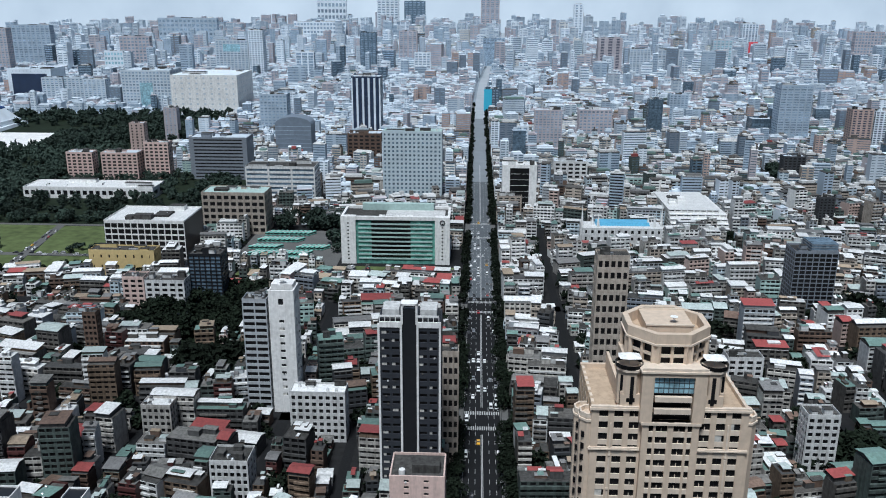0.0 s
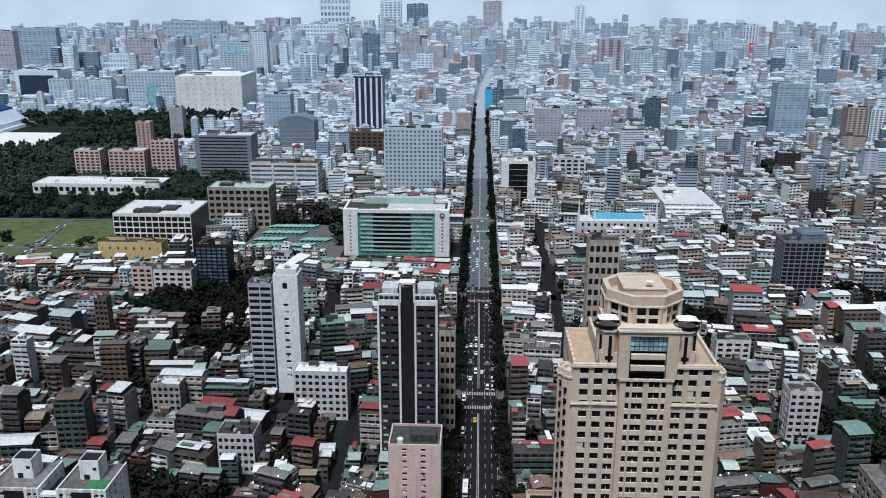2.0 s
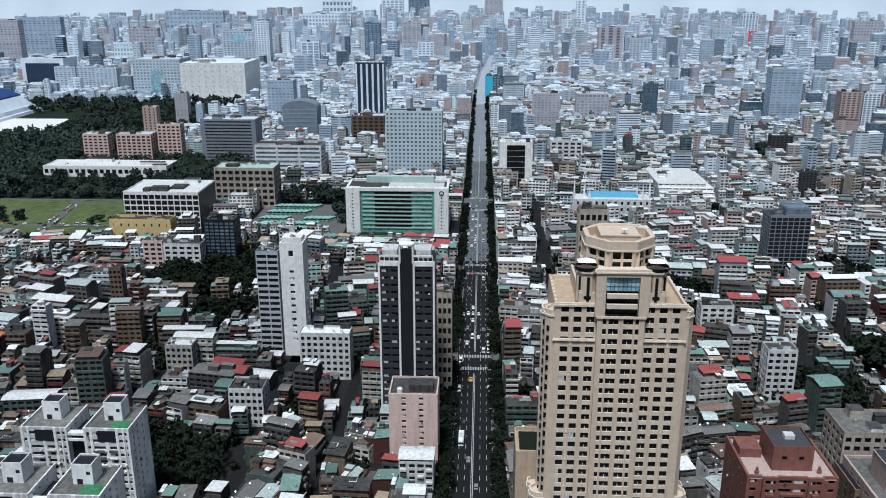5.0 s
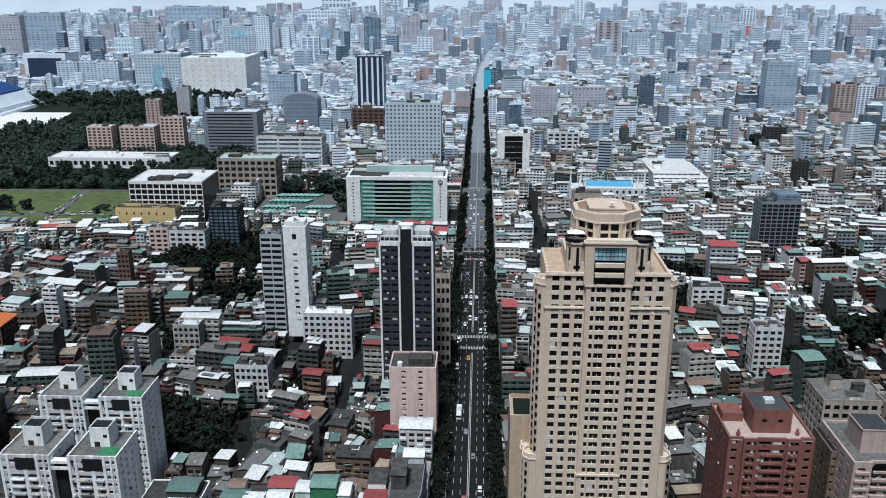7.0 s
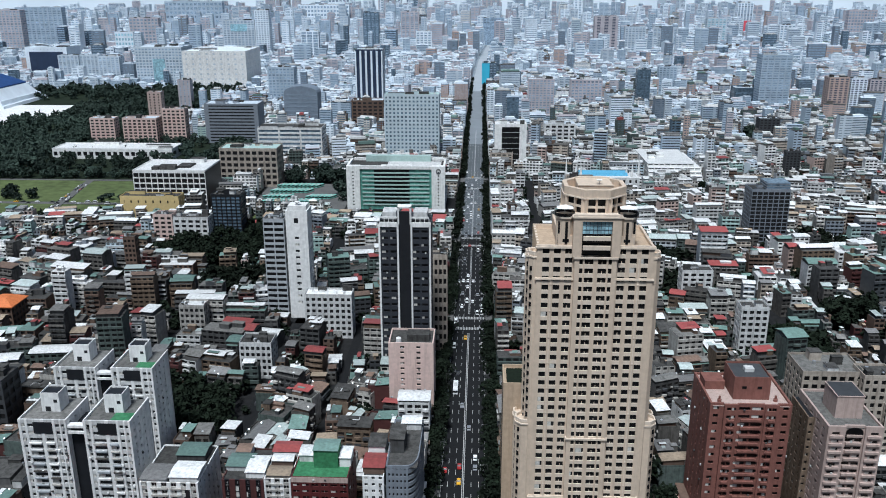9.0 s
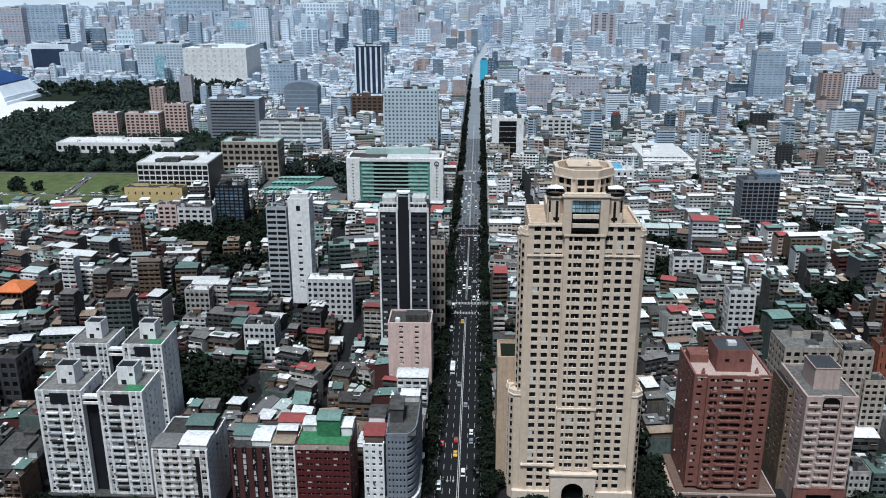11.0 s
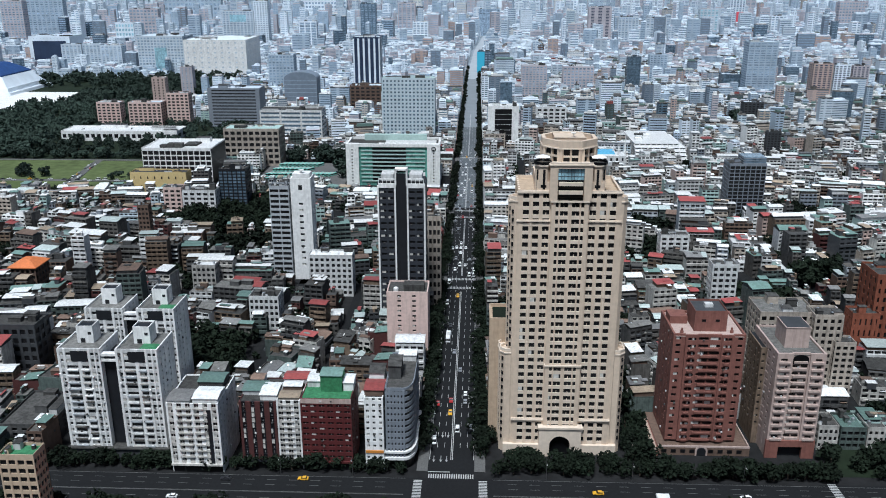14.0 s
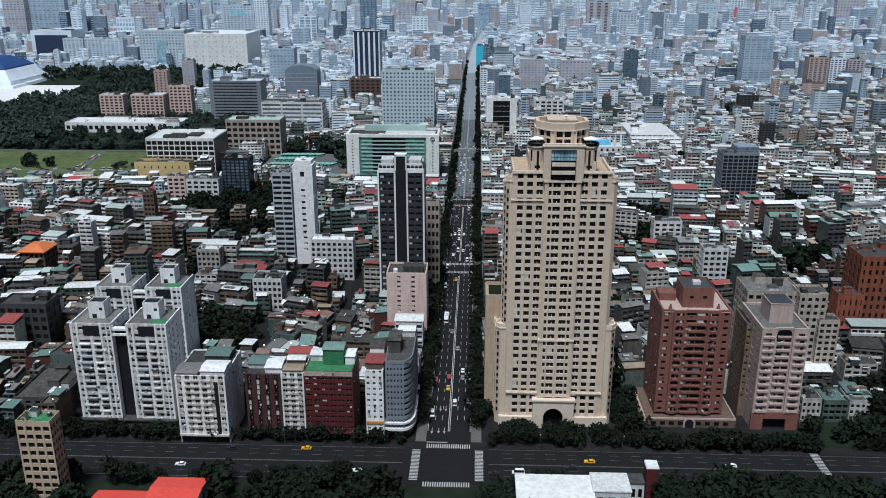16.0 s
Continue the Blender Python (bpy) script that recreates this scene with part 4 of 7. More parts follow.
        q.box(*sorted((s * 11.6, s * 9.4)), 0.24, 0.34, top + 1.1, top + 2.3)
        part("shoulder_window", q, sh)
        q = Geo(MIDGREY)
        q.box(*sorted((s * 11.8, s * 8.6)), 6, 12, top - 1, top + 1.8, MIDGREY, inset=0.6)
        part("plant", q, sh)
    # portal top with the big window
    zt = 127.6
    g = Geo(CREAM)
    g.box(-8.2, -5.1, -1.8, 3.5, 113.6, zt).box(5.1, 8.2, -1.8, 3.5, 113.6, zt).box(-5.1, 5.1, -1.8, 3.5, 126.4, zt)
    g.box(-8.6, 8.6, -2.2, 3.6, zt, zt + 0.5, CREAM2).box(-8.3, 8.3, -1.9, -1.5, zt + 0.5, zt + 1.3, CREAM2)
    top_bay = part("upper_bay", g, root)
    q = Geo(GLASS)
    q.box(-5.1, 5.1, 0.6, 0.9, 113.6, 126.4)
    part("bay_recess", q, top_bay)
    q = Geo(TEALGLASS)
    q.box(-5.1, 5.1, -1.1, -1.0, 121.8, 126.3)
    win = part("big_window", q, top_bay, "pale blue gridded glass window")
    q = Geo(DARK)
    for n in range(9):
        q.box(-5.1 + n * 1.275 - 0.07, -5.1 + n * 1.275 + 0.07, -1.25, -1.1, 121.8, 126.3)
    for z in (121.8, 123.3, 124.8, 126.2):
        q.box(-5.1, 5.1, -1.24, -1.11, z - 0.06, z + 0.06)
    part("window_bars", q, win)
    for z, y in ((119.6, -2.0), (116.2, -2.0)):
        q = Geo(CREAM2)
        q.box(-4.7, 4.7, y, y + 1.2, z, z + 1.4)
        part("balcony", q, top_bay)
    # core below the crown with tall slots
    g = Geo(CREAM)
    oct_ = corner_bay(0, 13.8, 12.3)
    g.prism(oct_, top - 1, 127.4)
    g.prism(corner_bay(-10.6, 3.4, 3.4), top, 126.8).prism(corner_bay(10.6, 3.4, 3.4), top, 126.8)
    g.ring(corner_bay(-10.6, 3.4, 3.9), 1.0, 126.8, 127.5, CREAM2).ring(corner_bay(10.6, 3.4, 3.9), 1.0, 126.8, 127.5, CREAM2)
    part("crown_base", g, root)
    for s in (-1, 1):
        for dx, dy in ((0.2, -0.1), (2.6, 0.9)):
            q = Geo(GLASS)
            q.box(s * (10.2 + dx) - 0.45, s * (10.2 + dx) + 0.45, 0.05 + dy, 0.55 + dy, 117.8, 125.6)
            part("slot_window", q, root)
        q = Geo(GLASS)
        q.ring(corner_bay(s * 10.9, 3.2, 3.6, 12), 0.12, 127.5, 128.6)
        part("balcony_rail", q, root, "dark glass balcony rail")
        q = Geo(CREAM2)
        q.prism(corner_bay(s * 10.9, 3.2, 3.5, 12), 127.4, 127.6)
        part("balcony_floor", q, root)
    crown = corner_bay(0, 13.8, 11.3)
    inner = corner_bay(0, 13.8, 9.8)
    g = Geo(BLACK)
    g.prism(inner, 127.4, 133.2)
    part("crown_glazing", g, root, "dark glazed gallery")
    for k in range(8):
        x0, y0 = crown[k]
        x1, y1 = crown[(k + 1) % 8]
        g = Geo(CREAM)
        for f in (0.0, 0.5, 1.0):
            px, py = x0 + (x1 - x0) * f, y0 + (y1 - y0) * f
            wd = 1.0 if f in (0.0, 1.0) else 0.35
            ang = math.atan2(y1 - y0, x1 - x0)
            g.at(px, py, 0, ang).box(-wd, wd, 0, 1.0, 127.4, 133.4)
        g.at((x0 + x1) / 2, (y0 + y1) / 2, 0, ang).box(-4.2, 4.2, 0.2, 0.7, 129.6, 130.4, CREAM2)
        part("crown_pier", g, root)
    g = Geo(CREAM)
    rim = corner_bay(0, 13.8, 11.7)
    g.ring(rim, 1.6, 133.2, 136.2).ring(corner_bay(0, 13.8, 12.0), 1.4, 133.0, 133.5, CREAM2).prism(corner_bay(0, 13.8, 10.4), 133.0, 133.3, TANSTONE)
    part("crown_ring", g, root, "eight-sided open stone ring")
    g = Geo(CREAM)
    g.box(-6, 6.2, 8.5, 20.5, 133.3, 136.4).box(-6.2, 6.4, 8.3, 8.7, 136.4, 136.8, CREAM2).box(-6.2, 6.4, 20.3, 20.7, 136.4, 136.8, CREAM2)
    part("crown_block", g, root)
    dish = thing("satellite_dish", "small white satellite dish on the tower roof", "dish", mx + 1.5, my + 11, 136.8)
    q = Geo(WHITE)
    q.disc(0, 0, 0.15, 0, 0.7).disc(0, 0, 0.3, 0.7, 1.3, None, 12, 3.6)
    part("dish", q, dish)
    for s in (-1, 1):
        p = thing("parasol", "white square parasol on the round balcony", "parasol", mx + s * 10.9, my + 3.2, 127.7, group="balcony parasols")
        q = Geo(STEEL)
        q.disc(0, 0, 0.06, 0, 2.7)
        part("pole", q, p)
        q = Geo(WHITE)
        q.prism([(-2.7, -2.0), (0, -2.3), (2.7, -2.0), (2.9, 0), (2.7, 2.0), (0, 2.3), (-2.7, 2.0), (-2.9, 0)], 2.3, 3.3, WHITE, 0.06)
        part("canopy", q, p)


cream_tower()


# ---------------------------------------------------------------- white twin slabs by the cross street
def twin_slab(x, y, green):
    root = thing("white_twin_tower", "white twin apartment slabs with stained balconies and stair towers", "apartment block", x, y, 0, group="white twin slabs")
    take(x - 24, x + 24, y - 2, y + 24)
    fh, base, floors = 2.95, 6.3, 15
    top = base + fh * floors
    rr = random.Random(int(y + 100))
    g = Geo(GREY)
    g.box(-21.5, 21.5, -0.8, 20, 0, base - 0.6, DARK).box(-22, 22, -1.6, 20, base - 0.6, base, ROOFGREY)
    part("podium", g, root, "grey shop podium")
    for cx, w in ((-12.2, 18.0), (11.9, 17.6)):
        g = Geo(WHITE)
        holes = [(cx - w / 2 + 1.0, cx - w / 2 + 2.4), (cx - w / 2 + 3.4, cx - 0.7), (cx + 0.7, cx + w / 2 - 5.2), (cx + w / 2 - 4.2, cx + w / 2 - 2.6), (cx + w / 2 - 2.0, cx + w / 2 - 0.8)]
        rows = [(base + fh * n + 1.0, base + fh * n + 2.4) for n in range(floors)]
        pierced(g, cx - w / 2, cx + w / 2, 0, 0.7, base, top + 1.2, holes, rows, WHITE, PALE, back=0.1)
        g.box(cx - w / 2, cx + w / 2, 18.5, 19, base, top)
        part("front_wall", g, root)
        q = Geo(GLASS)
        q.box(cx - w / 2 + 0.8, cx + w / 2 - 0.8, 0.75, 18.5, base, top - 0.2, BLACK)
        part("glazing", q, root)
        for n in range(floors - 2):
            for x0, x1 in ((cx - w / 2 + 3.3, cx - 0.9), (cx + 0.6, cx + w / 2 - 5.0)):
                if rr.random() < 0.8:
                    q = Geo(PALE)
                    q.box(x0, x1, -0.7, 0.02, base + fh * n + 0.2, base + fh * n + rr.uniform(0.55, 0.9), rr.choice((PALE, HPALE, HWHITE, WHITE, MIDGREY)))
                    part("balcony", q, root)
            for k in range(rr.randint(1, 3)):
                q = Geo(PALE)
                xx = rr.uniform(cx - w / 2 + 0.6, cx + w / 2 - 1.2)
                q.box(xx, xx + 0.8, -0.5, 0.02, base + fh * n + 0.2, base + fh * n + 0.8, rr.choice((PALE, WHITE, GREY)))
                part("air_conditioner", q, root)
        # black plate paints the darkness of a square opening
        q = Geo(BLACK)
        q.box(cx - 3.4, cx + 3.6, -0.12, 0.05, top - 4.4, top + 0.2, BLACK)
        part("screen", q, root, "black plate in place of the square opening below the roof")
        g = Geo(ROOFGREY)
        g.box(cx - w / 2 + 0.3, cx + w / 2 - 0.3, 0.7, 19, top, top + 0.2, ROOFPALE)
        if green and cx > 0:
            g.box(cx + 0.5, cx + w / 2 - 0.4, 1, 8, top + 0.2, top + 0.3, TURFGREEN)
        part("roof_deck", g, root)
        g = Geo(WHITE)
        g.box(cx - 3.6, cx + 3.4, 8, 15, top + 0.2, top + 7.2).box(cx - 3.6, cx + 3.4, 8, 8.3, top + 7.2, top + 7.9).box(cx - 3.6, cx - 3.3, 8.3, 15, top + 7.2, top + 7.9)
        g.box(cx + 3.1, cx + 3.4, 8.3, 15, top + 7.2, top + 7.9).box(cx - 3.3, cx + 3.1, 14.7, 15, top + 7.2, top + 7.9)
        hut = part("stair_tower", g, root)
        # thin black plates stand in for the shade in the hut's openings
        q = Geo(BLACK)
        q.box(cx + 1.2, cx + 2.6, 7.95, 8.02, top + 4, top + 5.2).box(cx - 3.3, cx + 3.1, 8.4, 14.6, top + 7.2, top + 7.3)
        q.box(cx - 2.2, cx - 0.2, 7.95, 8.02, top + 0.3, top + 2.3)
        part("hut_opening", q, hut)
        for s in (-1, 1):
            g = Geo(WHITE)
            rows2 = [(base + fh * n + 1.2, base + fh * n + 2.2) for n in range(floors)]
            pierced(g, 0.7, 19, 0, 0.5, base, top + 1.2, [(3, 4.2), (7, 8.4), (12, 13.2)], rows2, WHITE, WHITE, back=0.05, side=(cx + s * w / 2, s))
            part("side_wall", g, root)
    # black fill paints the shade of the gap
    g = Geo(BLACK)
    g.box(-3.3, 3.2, 3.0, 16, base, top - 4, BLACK)
    part("gap_wall", g, root, "recess between the slabs, its shade painted black")
    g = Geo(WHITE)
    g.box(-3.3, 3.2, 0.4, 3.0, top - 2.2, top - 1.2).box(-3.3, 3.2, 0.4, 1.0, top - 4.6, top - 3.6)
    part("bridge", g, root)


twin_slab(-141.0, -9.5, True)
twin_slab(-149.0, 34.0, True)


# ---------------------------------------------------------------- street front blocks west of the avenue
def street_block(name, label, x0, x1, y, d, h, build, tins, base=4.5):
    """Root at the front's middle; build(root, w, d, h, base) adds the facade; tins are roof sheds."""
    root = thing(name, label, "street block", (x0 + x1) / 2, y, 0)
    take(x0 - 0.5, x1 + 0.5, y - 2, y + d + 1)
    w = x1 - x0
    build(root, w, d, h, base)
    g = Geo(ROOFGREY)
    g.box(-w / 2 + 0.3, w / 2 - 0.3, 0.6, d - 0.3, h - 0.8, h - 0.5, ROOFGREY)
    part("roof_deck", g, root)
    for fx0, fx1, fy0, fy1, fh, wallm, tin in tins:
        q = Geo(wallm)
        q.box((fx0 - 0.5) * w, (fx1 - 0.5) * w, fy0 * d, fy1 * d, h - 0.5, h - 0.5 + fh, wallm)
        hut = part("roof_hut", q, root)
        q = Geo(tin)
        q.gable((fx0 - 0.5) * w - 0.3, (fx1 - 0.5) * w + 0.3, fy0 * d - 0.4, fy1 * d + 0.4, h - 0.5 + fh, h + fh + 0.3, tin)
        part("tin_roof", q, hut)
    return root


def grid_front(wall, trim, cols, floors, glass=None, pier=0.4, sill=0.5, out=0.0, head=0.92):
    def make(root, w, d, h, base):
        fh = (h - base) / floors
        holes = [(-w / 2 + w * (n + pier / 2) / cols, -w / 2 + w * (n + 1 - pier / 2) / cols) for n in range(cols)]
        rows = [(base + fh * (n + sill), base + fh * (n + head)) for n in range(floors)]
        g = Geo(wall)
        pierced(g, -w / 2, w / 2, 0, 0.6, base, h, holes, rows, wall, trim, back=0.08)
        part("front_wall", g, root)
        g = Geo(wall)
        openings = [(2.5 + 4.4 * n, 3.9 + 4.4 * n) for n in range(int((d - 4) / 4.4))]
        for e in (-1, 1):
            pierced(g, 0.6, d, 0, 0.4, 0, h, openings, rows, wall, wall, back=0.05, side=(e * w / 2, e))
        g.box(-w / 2 + 0.5, w / 2 - 0.5, 0.9, d - 0.4, 0, h - 1, BLACK).box(-w / 2, w / 2, d - 0.4, d, 0, h, wall)
        part("side_wall", g, root)
        pane = Geo(glass or GLASS)
        pw = holes[0][1] - holes[0][0]
        pane.box(-pw / 2, pw / 2, 0.42, 0.5, -fh * 0.25, fh * 0.25, glass or GLASS).box(-0.03, 0.03, 0.36, 0.42, -fh * 0.25, fh * 0.25, WHITE)
        me = pane.mesh("window")
        for a, b in holes:
            for c, e in rows:
                ob = part("window", me, root)
                ob.location = ((a + b) / 2, 0, (c + e) / 2)
        if out:
            for n in range(1, floors):
                q = Geo(trim)
                q.box(-w * 0.31, -w * 0.02, -out, 0.02, base + fh * n, base + fh * n + 0.7, trim).box(w * 0.02, w * 0.2, -out, 0.02, base + fh * n, base + fh * n + 0.7, trim)
                part("balcony", q, root)
        q = Geo(GLASS)
        q.box(-w / 2 + 0.3, w / 2 - 0.3, 0.6, 1.0, 0, base - 0.5)
        part("shop_front", q, root)
        q = Geo(trim)
        q.box(-w / 2, w / 2, -0.8, 0.7, base - 0.8, base, trim)
        part("canopy", q, root)
    return make


root = street_block("white_apartment_block", "white apartment block with a dark stair strip and balconies", -115.5, -94.0, -18.5, 26, 32.3,
             grid_front(WHITE, HWHITE, 6, 10, pier=0.45, sill=0.4, out=0.5), [(0.02, 0.45, 0.02, 0.4, 1.6, PALE, TINGREY), (0.5, 0.98, 0.05, 0.45, 2.2, WHITE, TINWHITE), (0.4, 0.9, 0.6, 0.95, 2.5, GREY, TINGREEN)])
g = Geo(BLACK)
g.box(6.0, 7.6, -0.14, 0.02, 4.5, 29.5, BLACK)
part("stair_strip", g, root, "dark vertical stair glazing")
street_block("striped_block", "brown block with dark vertical window stripes", -86.6, -71.2, -14.5, 22, 31.5,
             grid_front(DARKBROWN, BLACK, 4, 11, glass=BLACK, pier=0.56, sill=0.03, head=0.97), [(0.0, 0.6, 0.3, 0.7, 2.2, PALE, TINGREEN), (0.55, 1.0, 0.1, 0.6, 2.6, WHITE, TINWHITE), (0.1, 0.45, 0.7, 0.95, 3, PALE, TINRUST)])
street_block("narrow_white_block", "narrow white tiled block with small balconies", -71.0, -61.2, -14.5, 24, 32.3,
             grid_front(WHITE, HWHITE, 3, 11, pier=0.4, sill=0.42, out=0.4), [(0.1, 0.95, 0.05, 0.3, 1.4, BEIGE, TINTAN), (0.1, 0.9, 0.4, 0.6, 2.2, BROWN, TINWHITE), (0.0, 1.0, 0.65, 0.95, 2.5, PALE, TINRED)])
root = street_block("red_office_block", "deep red tiled office block with white window frames", -61.0, -40.2, -14.5, 20, 33.3,
             grid_front(DEEPRED, DEEPRED, 6, 11, pier=0.3, sill=0.55), [(0.35, 0.78, 0.35, 0.75, 7.5, TURFGREEN, TINGREEN), (0.8, 1.0, 0.4, 0.8, 4, WHITE, TINWHITE), (0.05, 0.3, 0.55, 0.9, 3, PALE, TINWHITE)])
g = Geo(TURFGREEN)
g.box(-10.0, 10.0, 0.7, 19.5, 32.81, 32.9, TURFGREEN)
part("roof_paint", g, root, "green painted roof deck")
g = Geo(BRICKRED)
g.box(-10.4, 10.4, -0.12, 0.02, 31.2, 33.3, PINKGREY)
part("parapet_band", g, root, "faded pink parapet band")
root = street_block("slim_white_block", "slim white block with an orange sign band", -34.9, -27.1, -14.3, 24, 34.2,
             grid_front(WHITE, WHITE, 3, 11, pier=0.55), [(0.0, 1.0, 0.1, 0.5, 2.8, BROWN, TINRED), (0.1, 0.9, 0.55, 0.95, 5, WHITE, ROOFGREY)])
g = Geo(SIGNORANGE)
g.box(-3.7, 3.7, -0.35, 0.02, 8.6, 9.8, SIGNORANGE)
part("sign_band", g, root, "orange sign band")


def curved_front(root, w, d, h, base):
    """Grey corner block whose street corner is rounded."""
    floors = 12
    fh = (h - base) / floors

    def outline(e):
        a = [(-w / 2 + e, e), (w * 0.12, e)]
        a += [(w * 0.12 + (w * 0.38 - e) * math.sin(t), 9 - (9 - e) * math.cos(t)) for t in [math.pi / 2 * n / 7 for n in range(1, 8)]]
        return a + [(w / 2 - e, d - e), (-w / 2 + e, d - e)]
    g = Geo(BLUEGLASS)
    g.prism(outline(0.5), 0, h - 0.8, GLASS)
    part("glazing", g, root)
    for n in range(floors):
        g = Geo(SLATE)
        z = base + n * fh
        g.prism(outline(0.0), z, z + fh * 0.55, SLATE)
        part("floor_band", g, root)
    g = Geo(SLATE)
    for n in range(6):
        x = -w / 2 + n * w * 0.62 / 5
        g.box(x, x + 0.8, -0.05, 0.6, base, h - 0.5, SLATE)
    g.box(-w / 2, -w / 2 + 0.5, 0, d, 0, h, SLATE)
    part("pier", g, root)
    g = Geo(SLATE)
    g.ring(outline(0.0), 0.5, h - 0.8, h + 0.5, SLATE)
    part("parapet", g, root)
    g = Geo(BLUEGLASS)
    g.prism(outline(-0.9), base + 0.4, base + 1.6, WHITE).prism(outline(-0.9), base + 3.6, base + 4.4, WHITE)
    part("sign_band", g, root, "pale sign bands round the corner")


street_block("grey_corner_block", "grey tiled corner block with a rounded street corner", -26.4, -14.8, -13.0, 34, 37.5, curved_front,
             [(0.05, 0.5, 0.3, 0.62, 6.0, GREY, ROOFGREY), (0.3, 0.95, 0.8, 0.98, 3, PALE, TINWHITE)])


# ---------------------------------------------------------------- brick red tower and pink grey tower east of it
def arch(q, x, y0, y1, half, z0, z1, rise, material):
    """An upright panel with a round head, between y0 and y1."""
    ring = [(x + half, z0)] + [(x + half * math.cos(t * math.pi / 10), z1 + rise * math.sin(t * math.pi / 10)) for t in range(11)] + [(x - half, z0)]
    i = q.points([(xx, yy, zz) for yy in (y0, y1) for xx, zz in ring])
    q.faces(i, [tuple(range(13)), tuple(range(25, 12, -1))] + [((k + 1) % 13, k, 13 + k, 13 + (k + 1) % 13) for k in range(13)], material)


def brick_tower():
    x, y, w, d, h = 108.0, 6.0, 30.0, 27, 55.0
    root = thing("brick_red_tower", "brick red tiled apartment tower on a terrace podium", "apartment block", x, y, 0)
    take(x - 30, x + 24, y - 6, y + d + 2)
    fh, base, floors = 3.3, 5.0, 15
    rows = [(base + fh * n + 1.2, base + fh * n + 2.5) for n in range(floors)]
    rr = random.Random(8)
    g = Geo(BLACK)
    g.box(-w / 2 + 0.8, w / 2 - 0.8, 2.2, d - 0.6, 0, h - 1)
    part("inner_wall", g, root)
    sets = ((-w / 2, -w / 2 + 5, 1.0, [(-w / 2 + 1.2, -w / 2 + 3.2)]), (-w / 2 + 5, -5, 0.0, [(-w / 2 + 5.9, -w / 2 + 7.5), (-w / 2 + 7.7, -w / 2 + 9.3)]),
            (-5, 5, 0.6, [(-4.5, -0.3), (0.3, 4.5)]), (5, w / 2 - 5, 0.0, [(w / 2 - 9.3, w / 2 - 7.7), (w / 2 - 7.5, w / 2 - 5.9)]), (w / 2 - 5, w / 2, 1.0, [(w / 2 - 3.2, w / 2 - 1.2)]))
    for a, b, yy, holes in sets:
        g = Geo(BRICKRED)
        pierced(g, a, b, yy, 0.9, base, h, holes, rows, BRICKRED, BRICKRED, back=0.1)
        part("front_wall", g, root)
        for n in range(floors - 1):
            if len(holes) == 2:
                q = Geo(BRICKRED)
                q.box(a + 1.3, b - 1.3, yy - 0.8, yy + 0.02, base + fh * n + 0.15, base + fh * n + 0.95, BRICKRED)
                part("balcony", q, root)
                if rr.random() < 0.4:
                    q = Geo(CURTAIN)
                    ha, hb = rr.choice(holes)
                    q.box(ha + 0.1, ha + (hb - ha) * 0.6, yy + 0.4, yy + 0.49, rows[n][0], rows[n][1])
                    part("curtain", q, root, "pale curtain behind a window")
        for ha, hb in holes:
            q = Geo(GLASS)
            q.box(ha, hb, yy + 0.5, yy + 0.58, base, h - 2.2)
            part("window_strip", q, root)
    for s in (-1, 1):
        g = Geo(BRICKRED)
        pierced(g, 1.9, d - 0.6, 0, 0.8, 0, h, [(5, 6.2), (9, 10), (15, 16.2), (20, 21)], rows, BRICKRED, BRICKRED, back=0.05, side=(s * w / 2, s))
        part("side_wall", g, root)
    g = Geo(BRICKRED)
    g.box(-w / 2, w / 2, d - 0.6, d, 0, h)
    part("back_wall", g, root)
    g = Geo(PINKGREY)
    g.box(-w / 2 + 0.8, w / 2 - 0.8, 0.9, d - 0.6, h - 1.2, h - 0.9, PINKGREY)
    part("roof_deck", g, root, "pinkish paved roof")
    g = Geo(BRICKRED)
    g.box(-5.5, 8, 6, 20, h - 0.9, h + 7.5)
    hut = part("lift_house", g, root)
    g = Geo(BRICKRED)
    g.box(-w / 2 + 1, -6.5, 14, 22, h - 0.9, h + 2.5)
    part("stair_house", g, root)
    g = Geo(BRICKRED)
    g.ring([(-5.5, 6), (8, 6), (8, 20), (-5.5, 20)], 0.3, h + 7.5, h + 8.4, BRICKRED)
    part("hut_parapet", g, hut)
    q = Geo(DARK)
    q.box(-5.2, 7.7, 6.3, 19.7, h + 7.5, h + 7.6, DARK).box(-2.5, -0.8, 5.95, 6.02, h + 3.5, h + 4.6, GLASS).box(3.2, 4.9, 5.95, 6.02, h + 3.5, h + 4.6, GLASS)
    q.box(0, 3.4, 12, 15, h + 7.6, h + 9.0, PALE)
    part("hut_roof", q, hut)
    for dx, dy in ((-w / 2 + 4, 4), (w / 2 - 5, 5)):
        q = Geo(BRICKRED)
        q.disc(dx, dy, 0.8, h - 0.9, h + 0.2, BRICKRED).disc(dx, dy, 0.45, h + 0.2, h + 1.4, BRICKRED)
        part("roof_urn", q, root)
    g = Geo(BRICKRED)
    g.box(-w / 2 - 3.5, w / 2 + 5.5, -3.5, d, 0, 3.8, BROWN).box(-w / 2 - 3.5, w / 2 + 5.5, -3.5, -3.0, 3.8, 4.6, PINKGREY).box(w / 2 + 5.0, w / 2 + 5.5, -3.0, d, 3.8, 4.6, PINKGREY)
    part("podium", g, root, "low brown podium with a pinkish parapet")
    for n in range(9):
        if n != 4:
            q = Geo(GLASS)
            q.box(-17 + 4.0 * n, -14.8 + 4.0 * n, -3.56, -3.45, 1.2, 2.9)
            part("podium_window", q, root)
    q = Geo(PINKGREY)
